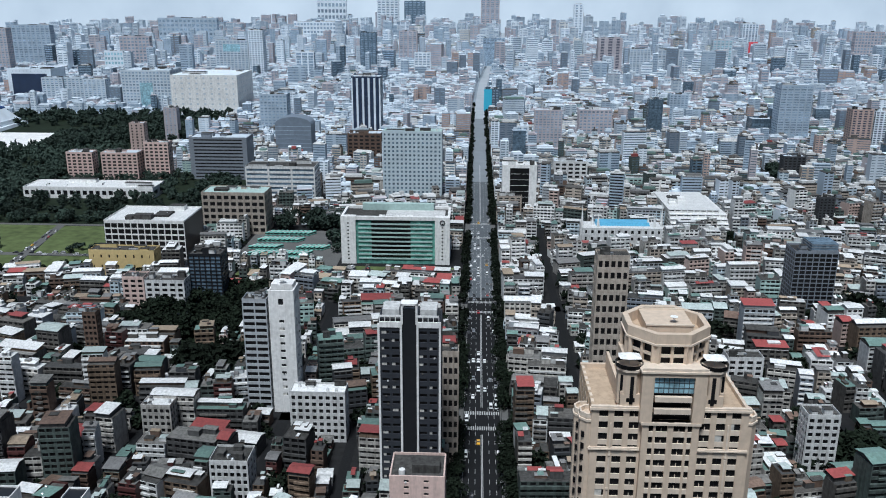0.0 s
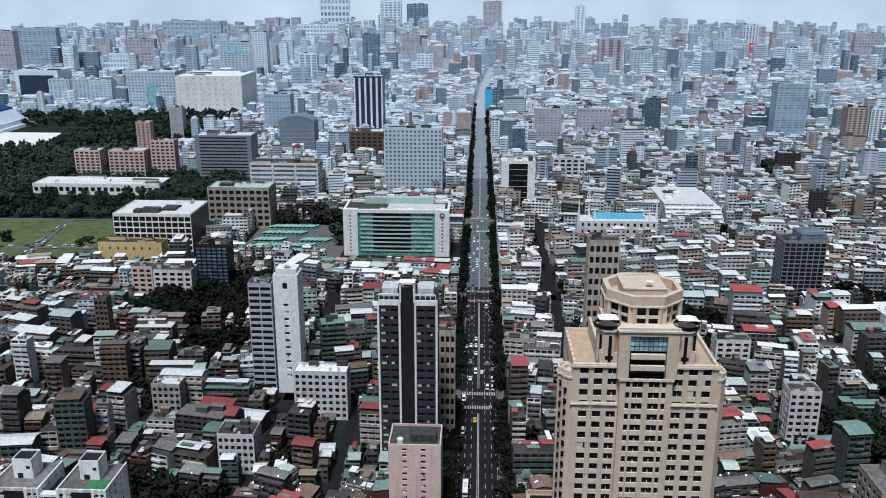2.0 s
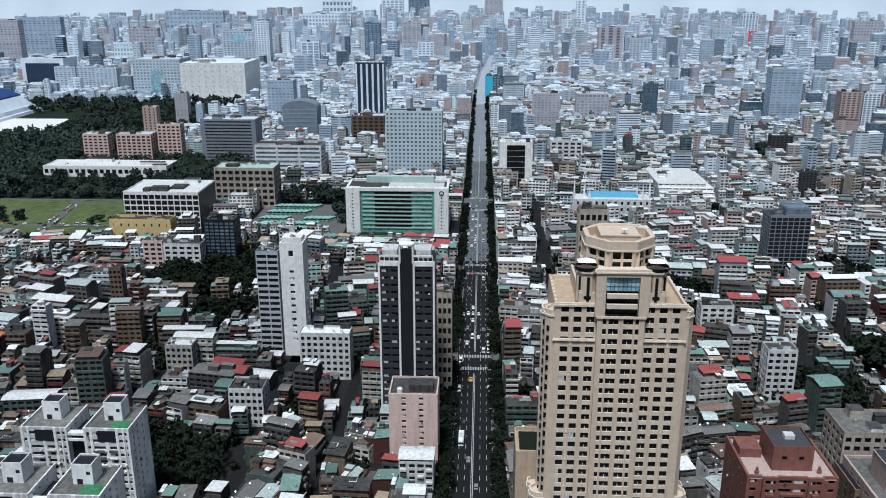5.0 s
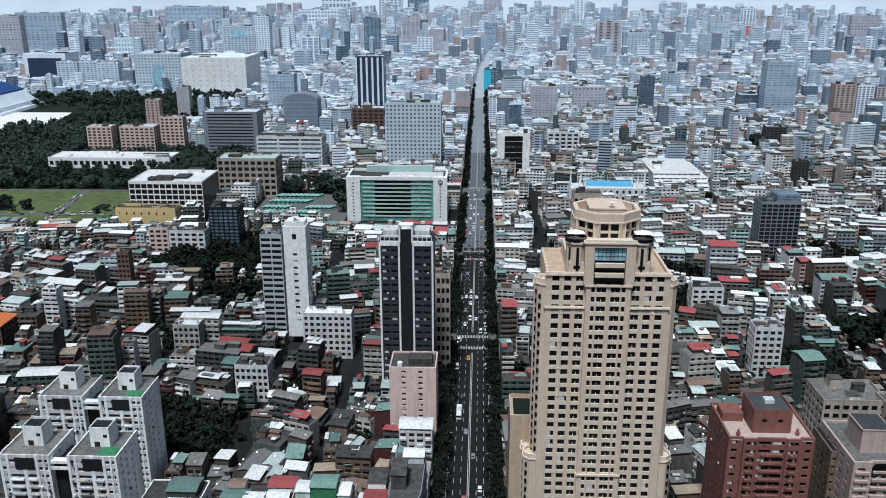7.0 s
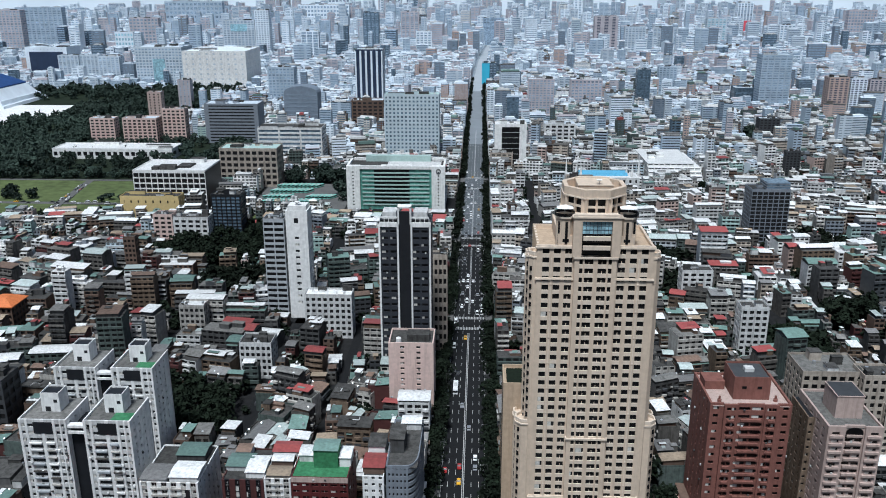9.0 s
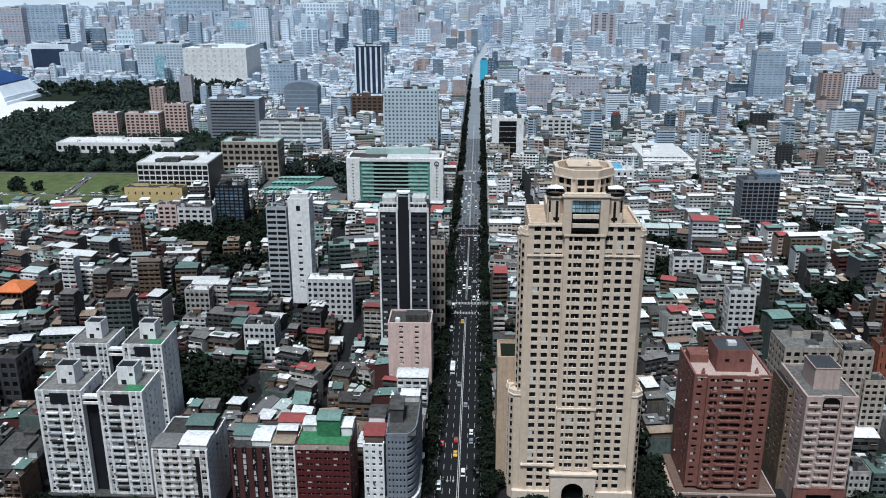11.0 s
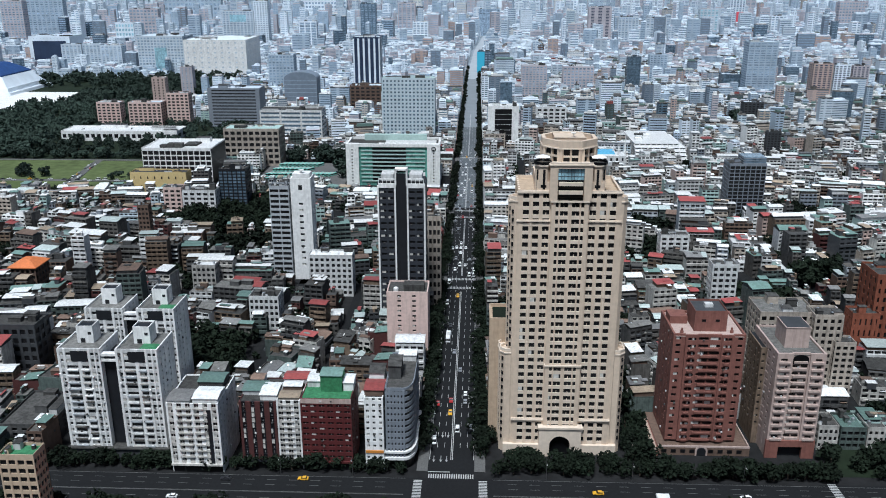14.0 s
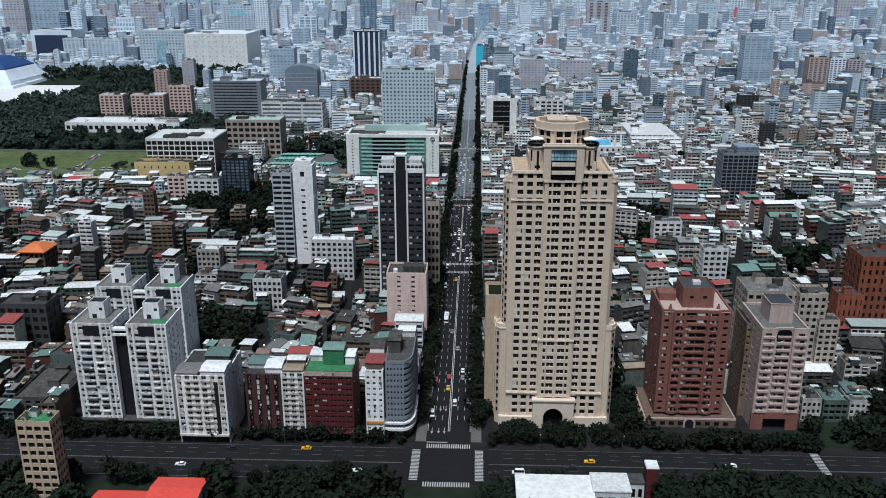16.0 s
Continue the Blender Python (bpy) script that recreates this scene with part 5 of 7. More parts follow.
    arch(q, 0.0, -3.75, -3.45, 2.6, 0.0, 2.6, 2.2, PINKGREY)
    arch(q, 0.0, -3.82, -3.74, 1.9, 0.0, 2.4, 1.6, BLACK)
    part("entrance_arch", q, root, "pale arched entrance")
    g = Geo(PINK)
    g.box(-w / 2 - 14.5, -w / 2 - 3.5, -5, 21, 0, 3.4, BRICKRED).box(-w / 2 - 14, -w / 2 - 4, -4.5, 20.5, 3.4, 3.5, TERRACE)
    for a, b, c, e in ((-w / 2 - 14.5, -w / 2 - 14, -5, 21), (-w / 2 - 14, -w / 2 - 3.5, -5, -4.5), (-w / 2 - 14, -w / 2 - 3.5, 20.5, 21)):
        g.box(a, b, c, e, 3.4, 4.2, PINKGREY)
    part("terrace", g, root, "flat pinkish paved terrace beside the tower")


brick_tower()


def pink_tower():
    x, y, w, d, h = 145.0, 2.0, 20.0, 30, 49
    root = thing("pink_grey_tower", "pink grey tiled apartment tower with an arched top window", "apartment block", x, y, 0)
    take(x - 14, x + 12, y - 3, y + d + 2)
    fh, base, floors = 3.25, 8.5, 12
    rows = [(base + fh * n + 1.25, base + fh * n + 2.4) for n in range(floors)]
    g = Geo(BLACK)
    g.box(-w / 2 + 0.8, w / 2 - 0.8, 2.2, d - 0.6, 0, h - 1)
    part("inner_wall", g, root)
    for a, b, yy, holes in ((-w / 2, -3.6, 0.0, [(-w / 2 + 1.6, -w / 2 + 4.4)]), (-3.6, 3.6, 0.9, [(-3.1, -0.3), (0.3, 3.1)]), (3.6, w / 2, 0.0, [(w / 2 - 4.4, w / 2 - 1.6)])):
        g = Geo(PINKGREY)
        pierced(g, a, b, yy, 0.9, base, h, holes, rows, PINKGREY, PINKGREY, back=0.1)
        part("front_wall", g, root)
        for n in range(floors):
            for ha, hb in holes:
                q = Geo(GLASS)
                q.box(ha, hb, yy + 0.5, yy + 0.58, rows[n][0], rows[n][1])
                part("window", q, root)
            q = Geo(PINKGREY)
            q.box(a + 0.8, b - 0.8, yy - 0.7, yy + 0.02, base + fh * n + 0.2, base + fh * n + 1.1)
            part("balcony", q, root)
    q = Geo(GLASS)
    arch(q, 0.0, 0.7, 1.0, 3.2, h - 5.2, h - 2.8, 2.0, GLASS)
    part("arched_window", q, root)
    for s in (-1, 1):
        g = Geo(PINKGREY)
        pierced(g, 0.9, d - 0.6, 0, 0.8, 0, h, [(3, 5.6), (8, 11.6), (14, 18), (20, 23.6)], rows, PINKGREY, PINKGREY, back=0.05, side=(s * w / 2, s))
        part("side_wall", g, root)
    g = Geo(PINKGREY)
    g.box(-w / 2, w / 2, d - 0.6, d, 0, h)
    part("back_wall", g, root)
    # the darker beige carries the shade of this wing in its colour
    g = Geo(HBEIGE)
    pierced(g, -w / 2 - 2.6, -w / 2 - 0.1, 12, 0.5, 0, h - 3, [(-w / 2 - 2.0, -w / 2 - 0.8)], rows[:-1], HBEIGE, HBEIGE, back=0.05)
    pierced(g, 12.5, d, 0, 0.5, 0, h - 3, [(14, 15.4), (18, 20.5), (23, 24.4), (26.5, 28)], rows[:-1], HBEIGE, HBEIGE, back=0.05, side=(-w / 2 - 2.6, -1))
    g.box(-w / 2 - 2.0, -w / 2 - 0.1, 12.6, d - 0.2, 0, h - 3.5, BLACK)
    part("rear_wing", g, root, "beige rear wing with dark windows")
    g = Geo(BRICKRED)
    g.box(-w / 2 - 0.3, -w / 2 + 5, -0.3, 1, 0, base).box(w / 2 - 5, w / 2 + 0.3, -0.3, 1, 0, base).box(-w / 2 + 5, w / 2 - 5, -0.3, 1, base - 3, base)
    part("portal", g, root, "brick red entrance frame")
    g = Geo(ROOFPALE)
    g.box(-w / 2 + 0.8, w / 2 - 0.8, 0.9, d - 0.6, h - 1.2, h - 0.9, ROOFPALE)
    part("roof_deck", g, root)
    g = Geo(PINKGREY)
    g.box(-4.8, 5.2, 8, 20, h - 0.9, h + 8).box(-5, 5.4, 7.8, 20.2, h + 8, h + 8.3, PINKGREY).box(-4.6, 5, 8.2, 19.8, h + 8.3, h + 8.4, DARK)
    part("lift_house", g, root)


pink_tower()


# ---------------------------------------------------------------- particular blocks farther up
def government_office(x, y, w, d, h):
    root = thing("government_office", "white office with green glass bands between white end walls", "office", x, y)
    take(x - w / 2 - 4, x + w / 2 + 4, y - 4, y + d + 6)
    e, floors, base = w * 0.16, 9, 4.5
    fh = (h * 0.93 - base) / floors
    g = Geo(GREENGLASS)
    g.box(-w / 2 + 1, w / 2 - 1, 1.5, d - 1, -3, h * 0.93, GREENGLASS)
    part("glazing", g, root, "green glass curtain wall")
    for n in range(floors + 1):
        q = Geo(TEALT)
        q.box(-w / 2 + e, w / 2 - e, 0.8, d - 0.8, base + n * fh - 0.55, base + n * fh + 0.55, TEALT)
        part("floor_band", q, root)
        if n < floors:
            q = Geo(GLASS)
            q.box(-w / 2 + e + w * 0.12, -w / 2 + e + w * 0.48, 1.35, 1.45, base + n * fh + 0.8, base + n * fh + fh - 0.8)
            part("dark_pane", q, root)
    for s in (-1, 1):
        q = Geo(WHITE)
        q.box(*sorted((s * w / 2, s * (w / 2 - e * 0.85))), 0, 6, -1, h, WHITE)
        q.box(*sorted((s * w / 2, s * (w / 2 - 2))), 6, d, h * 0.93, h, WHITE).box(*sorted((s * w / 2, s * (w / 2 - 2))), 6, d, -1, h * 0.3, WHITE)
        wall = part("end_wall", q, root, "white end wall")
        q = Geo(GLASS)
        for n in range(11):
            q.box(s * (w / 2 - e * 0.42) - 0.7, s * (w / 2 - e * 0.42) + 0.7, -0.06, 0.04, 4 + n * h * 0.075, 5.1 + n * h * 0.075)
        part("slit_window", q, wall)
    q = Geo(WHITE)
    q.box(-w / 2 + e * 0.85, w / 2 - e * 0.85, 0.2, 3, h * 0.93, h).box(-w / 2, w / 2, d - 2, d, h * 0.9, h)
    part("parapet", q, root)
    q = Geo(DARK)
    q.ring([(w / 2 - e * 0.42 + 2.3 * math.cos(t / 16 * 6.283), 2.3 * math.sin(t / 16 * 6.283)) for t in range(16)], 0.8, 0, 0.3)
    me = q.mesh("emblem")
    ob = part("emblem", me, root, "round dark emblem ring")
    ob.matrix_basis = Matrix.Translation((0, -0.1, h - 4.6)) @ Matrix.Rotation(math.pi / 2, 4, "X")
    q = Geo(ROOFGREY)
    q.box(-w / 2 + 2, w / 2 - 2, 3, d - 2, h * 0.94, h * 0.945, ROOFGREY).box(-w * 0.1, w * 0.45, 9, d - 6, h * 0.945, h * 0.95, PALE)
    part("roof_deck", q, root)
    q = Geo(TEALT)
    q.box(-w * 0.34, w * 0.34, d - 7, d - 1, h * 0.94, h + 3.4, TEALT)
    part("penthouse", q, root, "pale green rooftop penthouse")
    for n in range(5):
        q = Geo(WHITE)
        q.box(-w * 0.15 + n * 5.8, -w * 0.15 + n * 5.8 + 5, 3.5, 6, h * 0.945, h * 0.945 + 2.6)
        part("roof_cabin", q, root)


government_office(-70.5, 477.5, 90.5, 38, 40.8)


def black_tower():
    x, y, w, d, h = -31.3, 130.0, 26.6, 16.0, 91.0
    root = thing("black_white_tower", "black tiled tower with white edge strips and a black middle groove", "tower", x, y)
    take(x - w / 2 - 1, x + w / 2 + 1, y - 2, y + d + 2)
    fh, floors = 3.6, int((h - 6) / 3.6)
    g = Geo(BLACK)
    g.box(-w / 2 + 0.6, w / 2 - 0.6, 1.2, d - 0.6, -2, h - 2, BLACK)
    part("inner_wall", g, root)
    a = w * 0.13
    for s in (-1, 1):
        q = Geo(DARKSLATE)
        x0, x1 = sorted((s * a, s * (w / 2 - 0.9)))
        hw = (x1 - x0)
        holes = [(x0 + hw * 0.08, x0 + hw * 0.44), (x0 + hw * 0.56, x0 + hw * 0.92)]
        rows = [(2 + fh * n + 1.3, 2 + fh * n + 2.7) for n in range(floors)]
        pierced(q, x0, x1, 0.3, 0.9, 0, h - 5, holes, rows, DARKSLATE, DARKSLATE, back=0.06)
        part("front_wall", q, root)
        pane = Geo(GLASS)
        pane.box(-hw * 0.18, hw * 0.18, 0, 0.08, -0.7, 0.7)
        me = pane.mesh("window")
        for c, e in holes:
            for n in range(floors):
                ob = part("window", me, root)
                ob.location = ((c + e) / 2, 0.85, rows[n][0] + 0.7)
        for xx in (s * a, s * (w / 2 - 0.45)):
            q = Geo(WHITE)
            q.box(xx - 0.45, xx + 0.45, -0.15, 0.9, 0, h - 4)
            part("white_strip", q, root)
        q = Geo(WHITE)
        q.box(x0 - 0.2, x1 + 0.9 if s > 0 else x1 + 0.2, -0.1, 0.8, h - 5.4, h - 3.0).box(x0, x1, -0.1, 0.3, h - 0.8, h)
        for n in range(5):
            xx = x0 + hw * n / 4
            q.box(xx - 0.15, xx + 0.15, -0.1, 0.3, h - 3, h - 0.8)
        q.box(x0, x1, d - 1, d - 0.6, h - 3, h)
        part("top_frame", q, root, "white open roof frame")
        q = Geo(PALE)
        q.box(x0 + 1, x1 - 1, 3, d - 3, h - 3, h + 1.5, PALE)
        part("plant_room", q, root)
        g = Geo(DARKSLATE)
        pierced(g, 1.2, d, 0, 0.5, 0, h - 3, [(3, 5), (7, 9), (12, 14)], rows, DARKSLATE, DARKSLATE, back=0.05, side=(s * w / 2, s))
        part("side_wall", g, root)
    q = Geo(BLACK)
    q.box(-a + 0.5, a - 0.5, 0.7, 2, 0, h + 2.5, BLACK)
    part("middle_groove", q, root)
    q = Geo(WHITE)
    q.box(-a, -a + 0.8, -0.1, 5, h - 4, h + 5).box(a - 0.8, a, -0.1, 5, h - 4, h + 5).box(-a, a, -0.1, 5, h + 4.4, h + 5.2)
    part("crown", q, root)


black_tower()


def pink_block():
    x, y, w, d, h = -25.6, 91.0, 21.6, 18.0, 39.6
    root = thing("pink_block", "pink tiled block with two columns of small windows", "office", x, y)
    take(x - w / 2 - 1, x + w / 2 + 1, y - 2, y + d + 2)
    floors, fh = 12, (h - 6) / 12
    rows = [(5 + fh * n + 0.9, 5 + fh * n + 2.1) for n in range(floors)]
    holes = [(-w * 0.24, -w * 0.15), (w * 0.12, w * 0.21)]
    g = Geo(PINK)
    pierced(g, -w / 2, w / 2, 0, 0.7, -2, h, holes, rows, PINK, PINK, back=0.03)
    part("front_wall", g, root)
    g = Geo(PINK)
    pierced(g, 0.7, d, 0, 0.6, -2, h, [(4, 5), (9, 10.2), (14, 15)], rows, PINK, PINK, back=0.03, side=(w / 2, 1))
    g.box(-w / 2, -w / 2 + 0.6, 0.7, d, -2, h).box(-w / 2, w / 2, d - 0.5, d, -2, h)
    part("side_wall", g, root)
    g = Geo(GLASS)
    g.box(-w / 2 + 0.6, w / 2 - 0.6, 0.5, d - 0.5, -2, h - 2, BLACK)
    part("inner_wall", g, root)
    g = Geo(ROOFGREY)
    g.box(-w / 2 + 0.6, w / 2 - 0.6, 0.7, d - 0.5, h - 1.2, h - 1, ROOFGREY)
    part("roof_deck", g, root)
    g = Geo(PALE)
    g.box(-w * 0.1, w * 0.4, 4, d * 0.6, h - 1, h + 2.5, ROOFGREY)
    part("lift_house", g, root)
    g = Geo(STEEL)
    g.disc(-w * 0.28, 3, 1.3, h - 1, h + 1.2, WHITE).disc(-w * 0.28, 3, 1.3, h + 1.2, h + 1.7, WHITE, 10, 0.4)
    part("water_tank", g, root)


pink_block()


def white_slim_slab():
    x, y, w, d, h = -105.2, 215.0, 13.4, 14.0, 70.0
    root = thing("white_slim_slab", "white slim tower slab with a dish on its top", "tower", x, y)
    take(x - w / 2 - 1, x + w / 2 + 1, y - 2, y + d + 2)
    g = Geo(WHITE)
    rows = [(10 + n * 4.2, 11.6 + n * 4.2) for n in range(int((h - 20) / 4.2))] + [(h - 8, h - 4.5)]
    pierced(g, -w / 2, w / 2, 0, 0.8, -2, h, [(-w * 0.12, w * 0.08)], rows, WHITE, WHITE, back=0.03)
    pierced(g, 0.8, d, 0, 0.8, -2, h, [(d * 0.3, d * 0.45), (d * 0.6, d * 0.75)], rows, WHITE, WHITE, back=0.03, side=(w / 2, 1))
    g.box(-w / 2, -w / 2 + 0.8, 0.8, d, -2, h).box(-w / 2, w / 2, d - 0.6, d, -2, h)
    part("wall", g, root)
    g = Geo(BLACK)
    g.box(-w / 2 + 0.8, w / 2 - 0.8, 0.6, d - 0.6, -2, h - 1)
    part("inner_wall", g, root)
    g = Geo(WHITE)
    g.box(-w / 2 + 1, w / 2 - 1, 3, d - 2, h - 1, h + 2.5).disc(0, 5, 0.4, h + 2.5, h + 3.5, None).disc(0, 5, 0.5, h + 3.5, h + 4.6, None, 12, 4.0)
    part("roof_dish", g, root)


white_slim_slab()


def spire_hall():
    """Blue roofed hall with white corner spires."""
    x, y, w, d = 125.0, 526.0, 70.0, 22.0
    root = thing("spire_hall", "pale hall with a bright blue roof and white corner spires", "hall", x, y)
    take(x - w / 2 - 6, x + w / 2 + 6, y - 4, y + d + 6)
    h = 20.5
    g = Geo(PALE)
    storeys(g.at(0, d / 2, 0), w, d, 0, 3, h / 3.35, 12, 6, PALE, 0.6, 0.5, 0.6)
    part("wall", g, root)
    g = Geo(GLASS)
    g.box(-w / 2 + 0.7, w / 2 - 0.7, 0.7, d - 0.7, 0, h - 1)
    part("glazing", g, root)
    g = Geo(TINBLUE)
    g.box(-w * 0.32, w * 0.36, d * 0.35, d * 0.95, h, h + 3, TINBLUE, inset=1.0)
    part("roof", g, root, "bright blue metal roof")
    for fx, fy, hh in ((-0.5, 0.3, 40), (-0.36, 0.5, 31), (-0.3, 0.2, 33), (0.34, 0.5, 32), (0.4, 0.2, 34), (0.5, 0.4, 42)):
        q = Geo(WHITE)
        q.disc(fx * w, fy * d, 1.3, 0, h + 3, WHITE, 8).disc(fx * w, fy * d, 1.15, h + 3, hh, WHITE, 8, 0.05)
        part("spire", q, root)


spire_hall()


def terraced_office(x, y, w, d, h):
    """White office stepping back storey by storey, with long window bands."""
    root = thing("terraced_office", "white terraced office with long dark window bands", "office", x, y)
    take(x - w / 2 - 2, x + w / 2 + 2, y - 2, y + d + 2)
    n = 5
    fh = h / n
    for t in range(n):
        y0, x1 = t * d * 0.05, w / 2 - max(0, t - 3) * w * 0.12
        g = Geo(WHITE)
        g.box(-w / 2, x1, y0, d, t * fh - (3 if t == 0 else 0), t * fh + fh * 0.5, WHITE)
        for c in range(9):
            xx = -w / 2 + (x1 + w / 2) * c / 8
            g.box(max(-w / 2, xx - 0.5), min(x1, xx + 0.5), y0 + 0.1, y0 + 1.2, t * fh + fh * 0.5, (t + 1) * fh, WHITE)
        g.box(-w / 2, x1, y0, d, (t + 1) * fh - 0.6, (t + 1) * fh, TINWHITE)
        part("storey", g, root)
        q = Geo(GLASS)
        q.box(-w / 2 + 0.8, x1 - 0.8, y0 + 0.8, d - 0.8, t * fh + fh * 0.5, (t + 1) * fh - 0.6)
        part("window_band", q, root)
    r = random.Random(8)
    for c in range(9):
        q = Geo(PALE)
        xx, yy, s = r.uniform(-w * 0.45, w * 0.05), r.uniform(d * 0.3, d * 0.9), r.uniform(2, 5)
        q.box(xx, xx + s * 1.6, yy, yy + s * 1.8, h, h + s * 0.6, r.choice((PALE, GREY, WHITE)))
        part("plant_room", q, root)


terraced_office(210.5, 590.0, 55.0, 97.0, 17.0)


# ---------------------------------------------------------------- low houses
def house_shape(g, r, w, d, floors, fh, wall, tin, k=1.0, lod=0, pal=None):
    """Bands, piers, balconies, window rows, roof sheds. g maps part names to Geo."""
    a, b, h = w / 2, d / 2, floors * fh
    deck, hutwalls, sheets = pal or (r.choice((ROOFGREY, ROOFPALE, GREY, HPALE, ROOFGREY, TINGREEN)), (wall, DARK, GREY, HPALE, HBEIGE, BROWN), (tin, tin, TINWHITE, TINWHITE, TINPALE, TINGREY, TINGREEN, TINRUST, ROOFGREY, TINTAN, TINRED))
    e = 0.3 * k
    g["glazing"].box(-a + e, a - e, -b + e, b - e, 0.2, h - 0.1)
    for n in range(floors):
        z = n * fh
        out = r.choice((0.0, 0.0, 0.5, 0.9)) * k if n else 0.0
        g["wall"].box(-a, a, -b - out, b + out * 0.5, z - 0.02, z + fh * r.uniform(0.4, 0.56), wall)
    g["wall"].box(-a, a, -b, b, h, h + 0.3 * k, wall)
    np_ = max(2, int(w / (3.4 * k))) if k < 2.6 else 2
    for n in range(np_ + 1):
        x = -a + w * n / np_
        p = (0.55 if n in (0, np_) else r.uniform(0.2, 0.9)) * k
        g["wall"].box(max(-a, x - p), min(a, x + p), -b + 0.02, -b + e + 0.05, 0, h, wall)
        if not lod:
            g["wall"].box(max(-a, x - p), min(a, x + p), b - e - 0.05, b - 0.02, 0, h, wall)
    g["wall"].box(-a - 0.03, -a + e, -b + 0.05, b - 0.05, 0, h + 0.3 * k, wall).box(a - e, a + 0.03, -b + 0.05, b - 0.05, 0, h + 0.3 * k, wall)
    if not lod:
        for n in range(r.randint(2, 5)):
            s = r.choice((-1, 1))
            zz, yy = r.randint(0, floors - 1) * fh + fh * 0.5, r.uniform(-b * 0.8, b * 0.6)
            g["glazing"].box(s * a - 0.05, s * a + 0.05, yy, yy + 1.1, zz, zz + 1.1)
        for n in range(1, floors):
            for c in range(np_):
                u = r.random()
                x0 = -a + w * (c + 0.12) / np_
                x1 = -a + w * (c + 0.88) / np_
                for s in (-1, 1):
                    if u < 0.45:
                        g["balcony"].box(x0, x1, s * b - 1.1 if s < 0 else b - 0.2, -b + 0.2 if s < 0 else b + 1.1, n * fh - 0.1, n * fh + r.uniform(0.8, 1.15), r.choice((wall, wall, HWHITE, DARK)))
                    elif u < 0.62:
                        g["balcony"].box(x0, x1, s * b - 0.7 if s < 0 else b, -b if s < 0 else b + 0.7, n * fh + 2.3, n * fh + 2.4, r.choice((TINGREY, TINWHITE, TINGREEN, TINRUST)))
                    elif u < 0.8:
                        g["balcony"].box(x0, x0 + 0.9, s * b - 0.5 if s < 0 else b - 0.1, -b + 0.1 if s < 0 else b + 0.5, n * fh + 0.6, n * fh + 1.3, HWHITE)
    elif r.random() < 0.55:  # balcony rails along the street fronts
        rail, side = r.choice((HWHITE, wall, HPALE, PALE)) if not pal else r.choice((WHITE, wall, PALE)), r.choice((-1, -1, 1))
        x0, x1 = -a + w * r.choice((0.0, 0.08, 0.3)), a - w * r.choice((0.0, 0.08, 0.35))
        for n in range(1, floors):
            g["balcony"].box(x0, x1, side * b - (0.9 if side < 0 else 0.05), side * b + (0.9 if side > 0 else 0.05), n * fh - 0.15, n * fh + 0.85, rail)
    t = 0.2 * k
    z = h + 0.3 * k
    if not lod:
        g["parapet"].box(-a, a, -b, -b + t, z, z + 0.9 * k, wall).box(-a, a, b - t, b, z, z + 0.9 * k, wall)
        g["parapet"].box(-a, -a + t, -b + t, b - t, z, z + 0.9 * k, wall).box(a - t, a, -b + t, b - t, z, z + 0.9 * k, wall)
    g["roof_deck"].box(-a + t, a - t, -b + t, b - t, z, z + 0.05 * k, deck)
    kind = r.random()
    if kind < 0.3:  # one broad low sheet roof over nearly the whole house
        lip = 0.35 * k
        zs = z + r.uniform(0.8, 2.2) * k
        y0, y1 = -b + d * r.choice((0, 0, 0.15, 0.3)), b - d * r.choice((0, 0, 0.1))
        g["shed_wall"].box(-a + lip, a - lip, y0 + lip, y1 - lip, z, zs, r.choice(hutwalls))
        if r.random() < 0.5:
            g["tin_roof"].gable(-a - lip, a + lip, y0 - lip, y1 + lip, zs, zs + d * r.uniform(0.08, 0.16), tin, 0.12 * k)
        else:
            low, high = r.choice(((0.0, 0.12), (0.1, 0.0), (0.0, 0.06)))
            i = g["tin_roof"].points([(x, y, zs + q * d + e2 * k) for e2 in (0.12, 0.0) for q, y in ((low, y0 - lip), (high, y1 + lip)) for x in (-a - lip, a + lip)])
            g["tin_roof"].faces(i, ((0, 1, 3, 2), (6, 7, 5, 4), (0, 4, 5, 1), (1, 5, 7, 3), (3, 7, 6, 2), (2, 6, 4, 0)), tin)
    elif kind < 0.75:
        x0, x1 = -a + max(0, r.uniform(-0.2, 0.42)) * w, a - max(0, r.uniform(-0.2, 0.42)) * w
        y0, y1 = -b + max(0.02, r.uniform(-0.2, 0.4)) * d, b - max(0, r.uniform(-0.2, 0.4)) * d
        zs = z + r.uniform(1.9, 2.7) * k
        g["shed_wall"].box(x0 + 0.3 * k, x1 - 0.3 * k, y0 + 0.5 * k, y1 - 0.3 * k, z, zs, r.choice(hutwalls))
        if kind < 0.42:
            g["tin_roof"].gable(x0 - 0.3 * k, x1 + 0.3 * k, y0 - 0.3 * k, y1 + 0.3 * k, zs, zs + r.uniform(0.4, 1.2) * k, tin, 0.12 * k)
        else:
            i = g["tin_roof"].points([(x, y, zs + q * k) for q, y in ((0.0, y0 - 0.3 * k), (0.5, y1 + 0.3 * k)) for x in (x0 - 0.2, x1 + 0.2)]
                                     + [(x, y, zs + (q - 0.12) * k) for q, y in ((0.0, y0 - 0.3 * k), (0.5, y1 + 0.3 * k)) for x in (x0 - 0.2, x1 + 0.2)])
            g["tin_roof"].faces(i, ((0, 1, 3, 2), (6, 7, 5, 4), (0, 4, 5, 1), (1, 5, 7, 3), (3, 7, 6, 2), (2, 6, 4, 0)), tin)
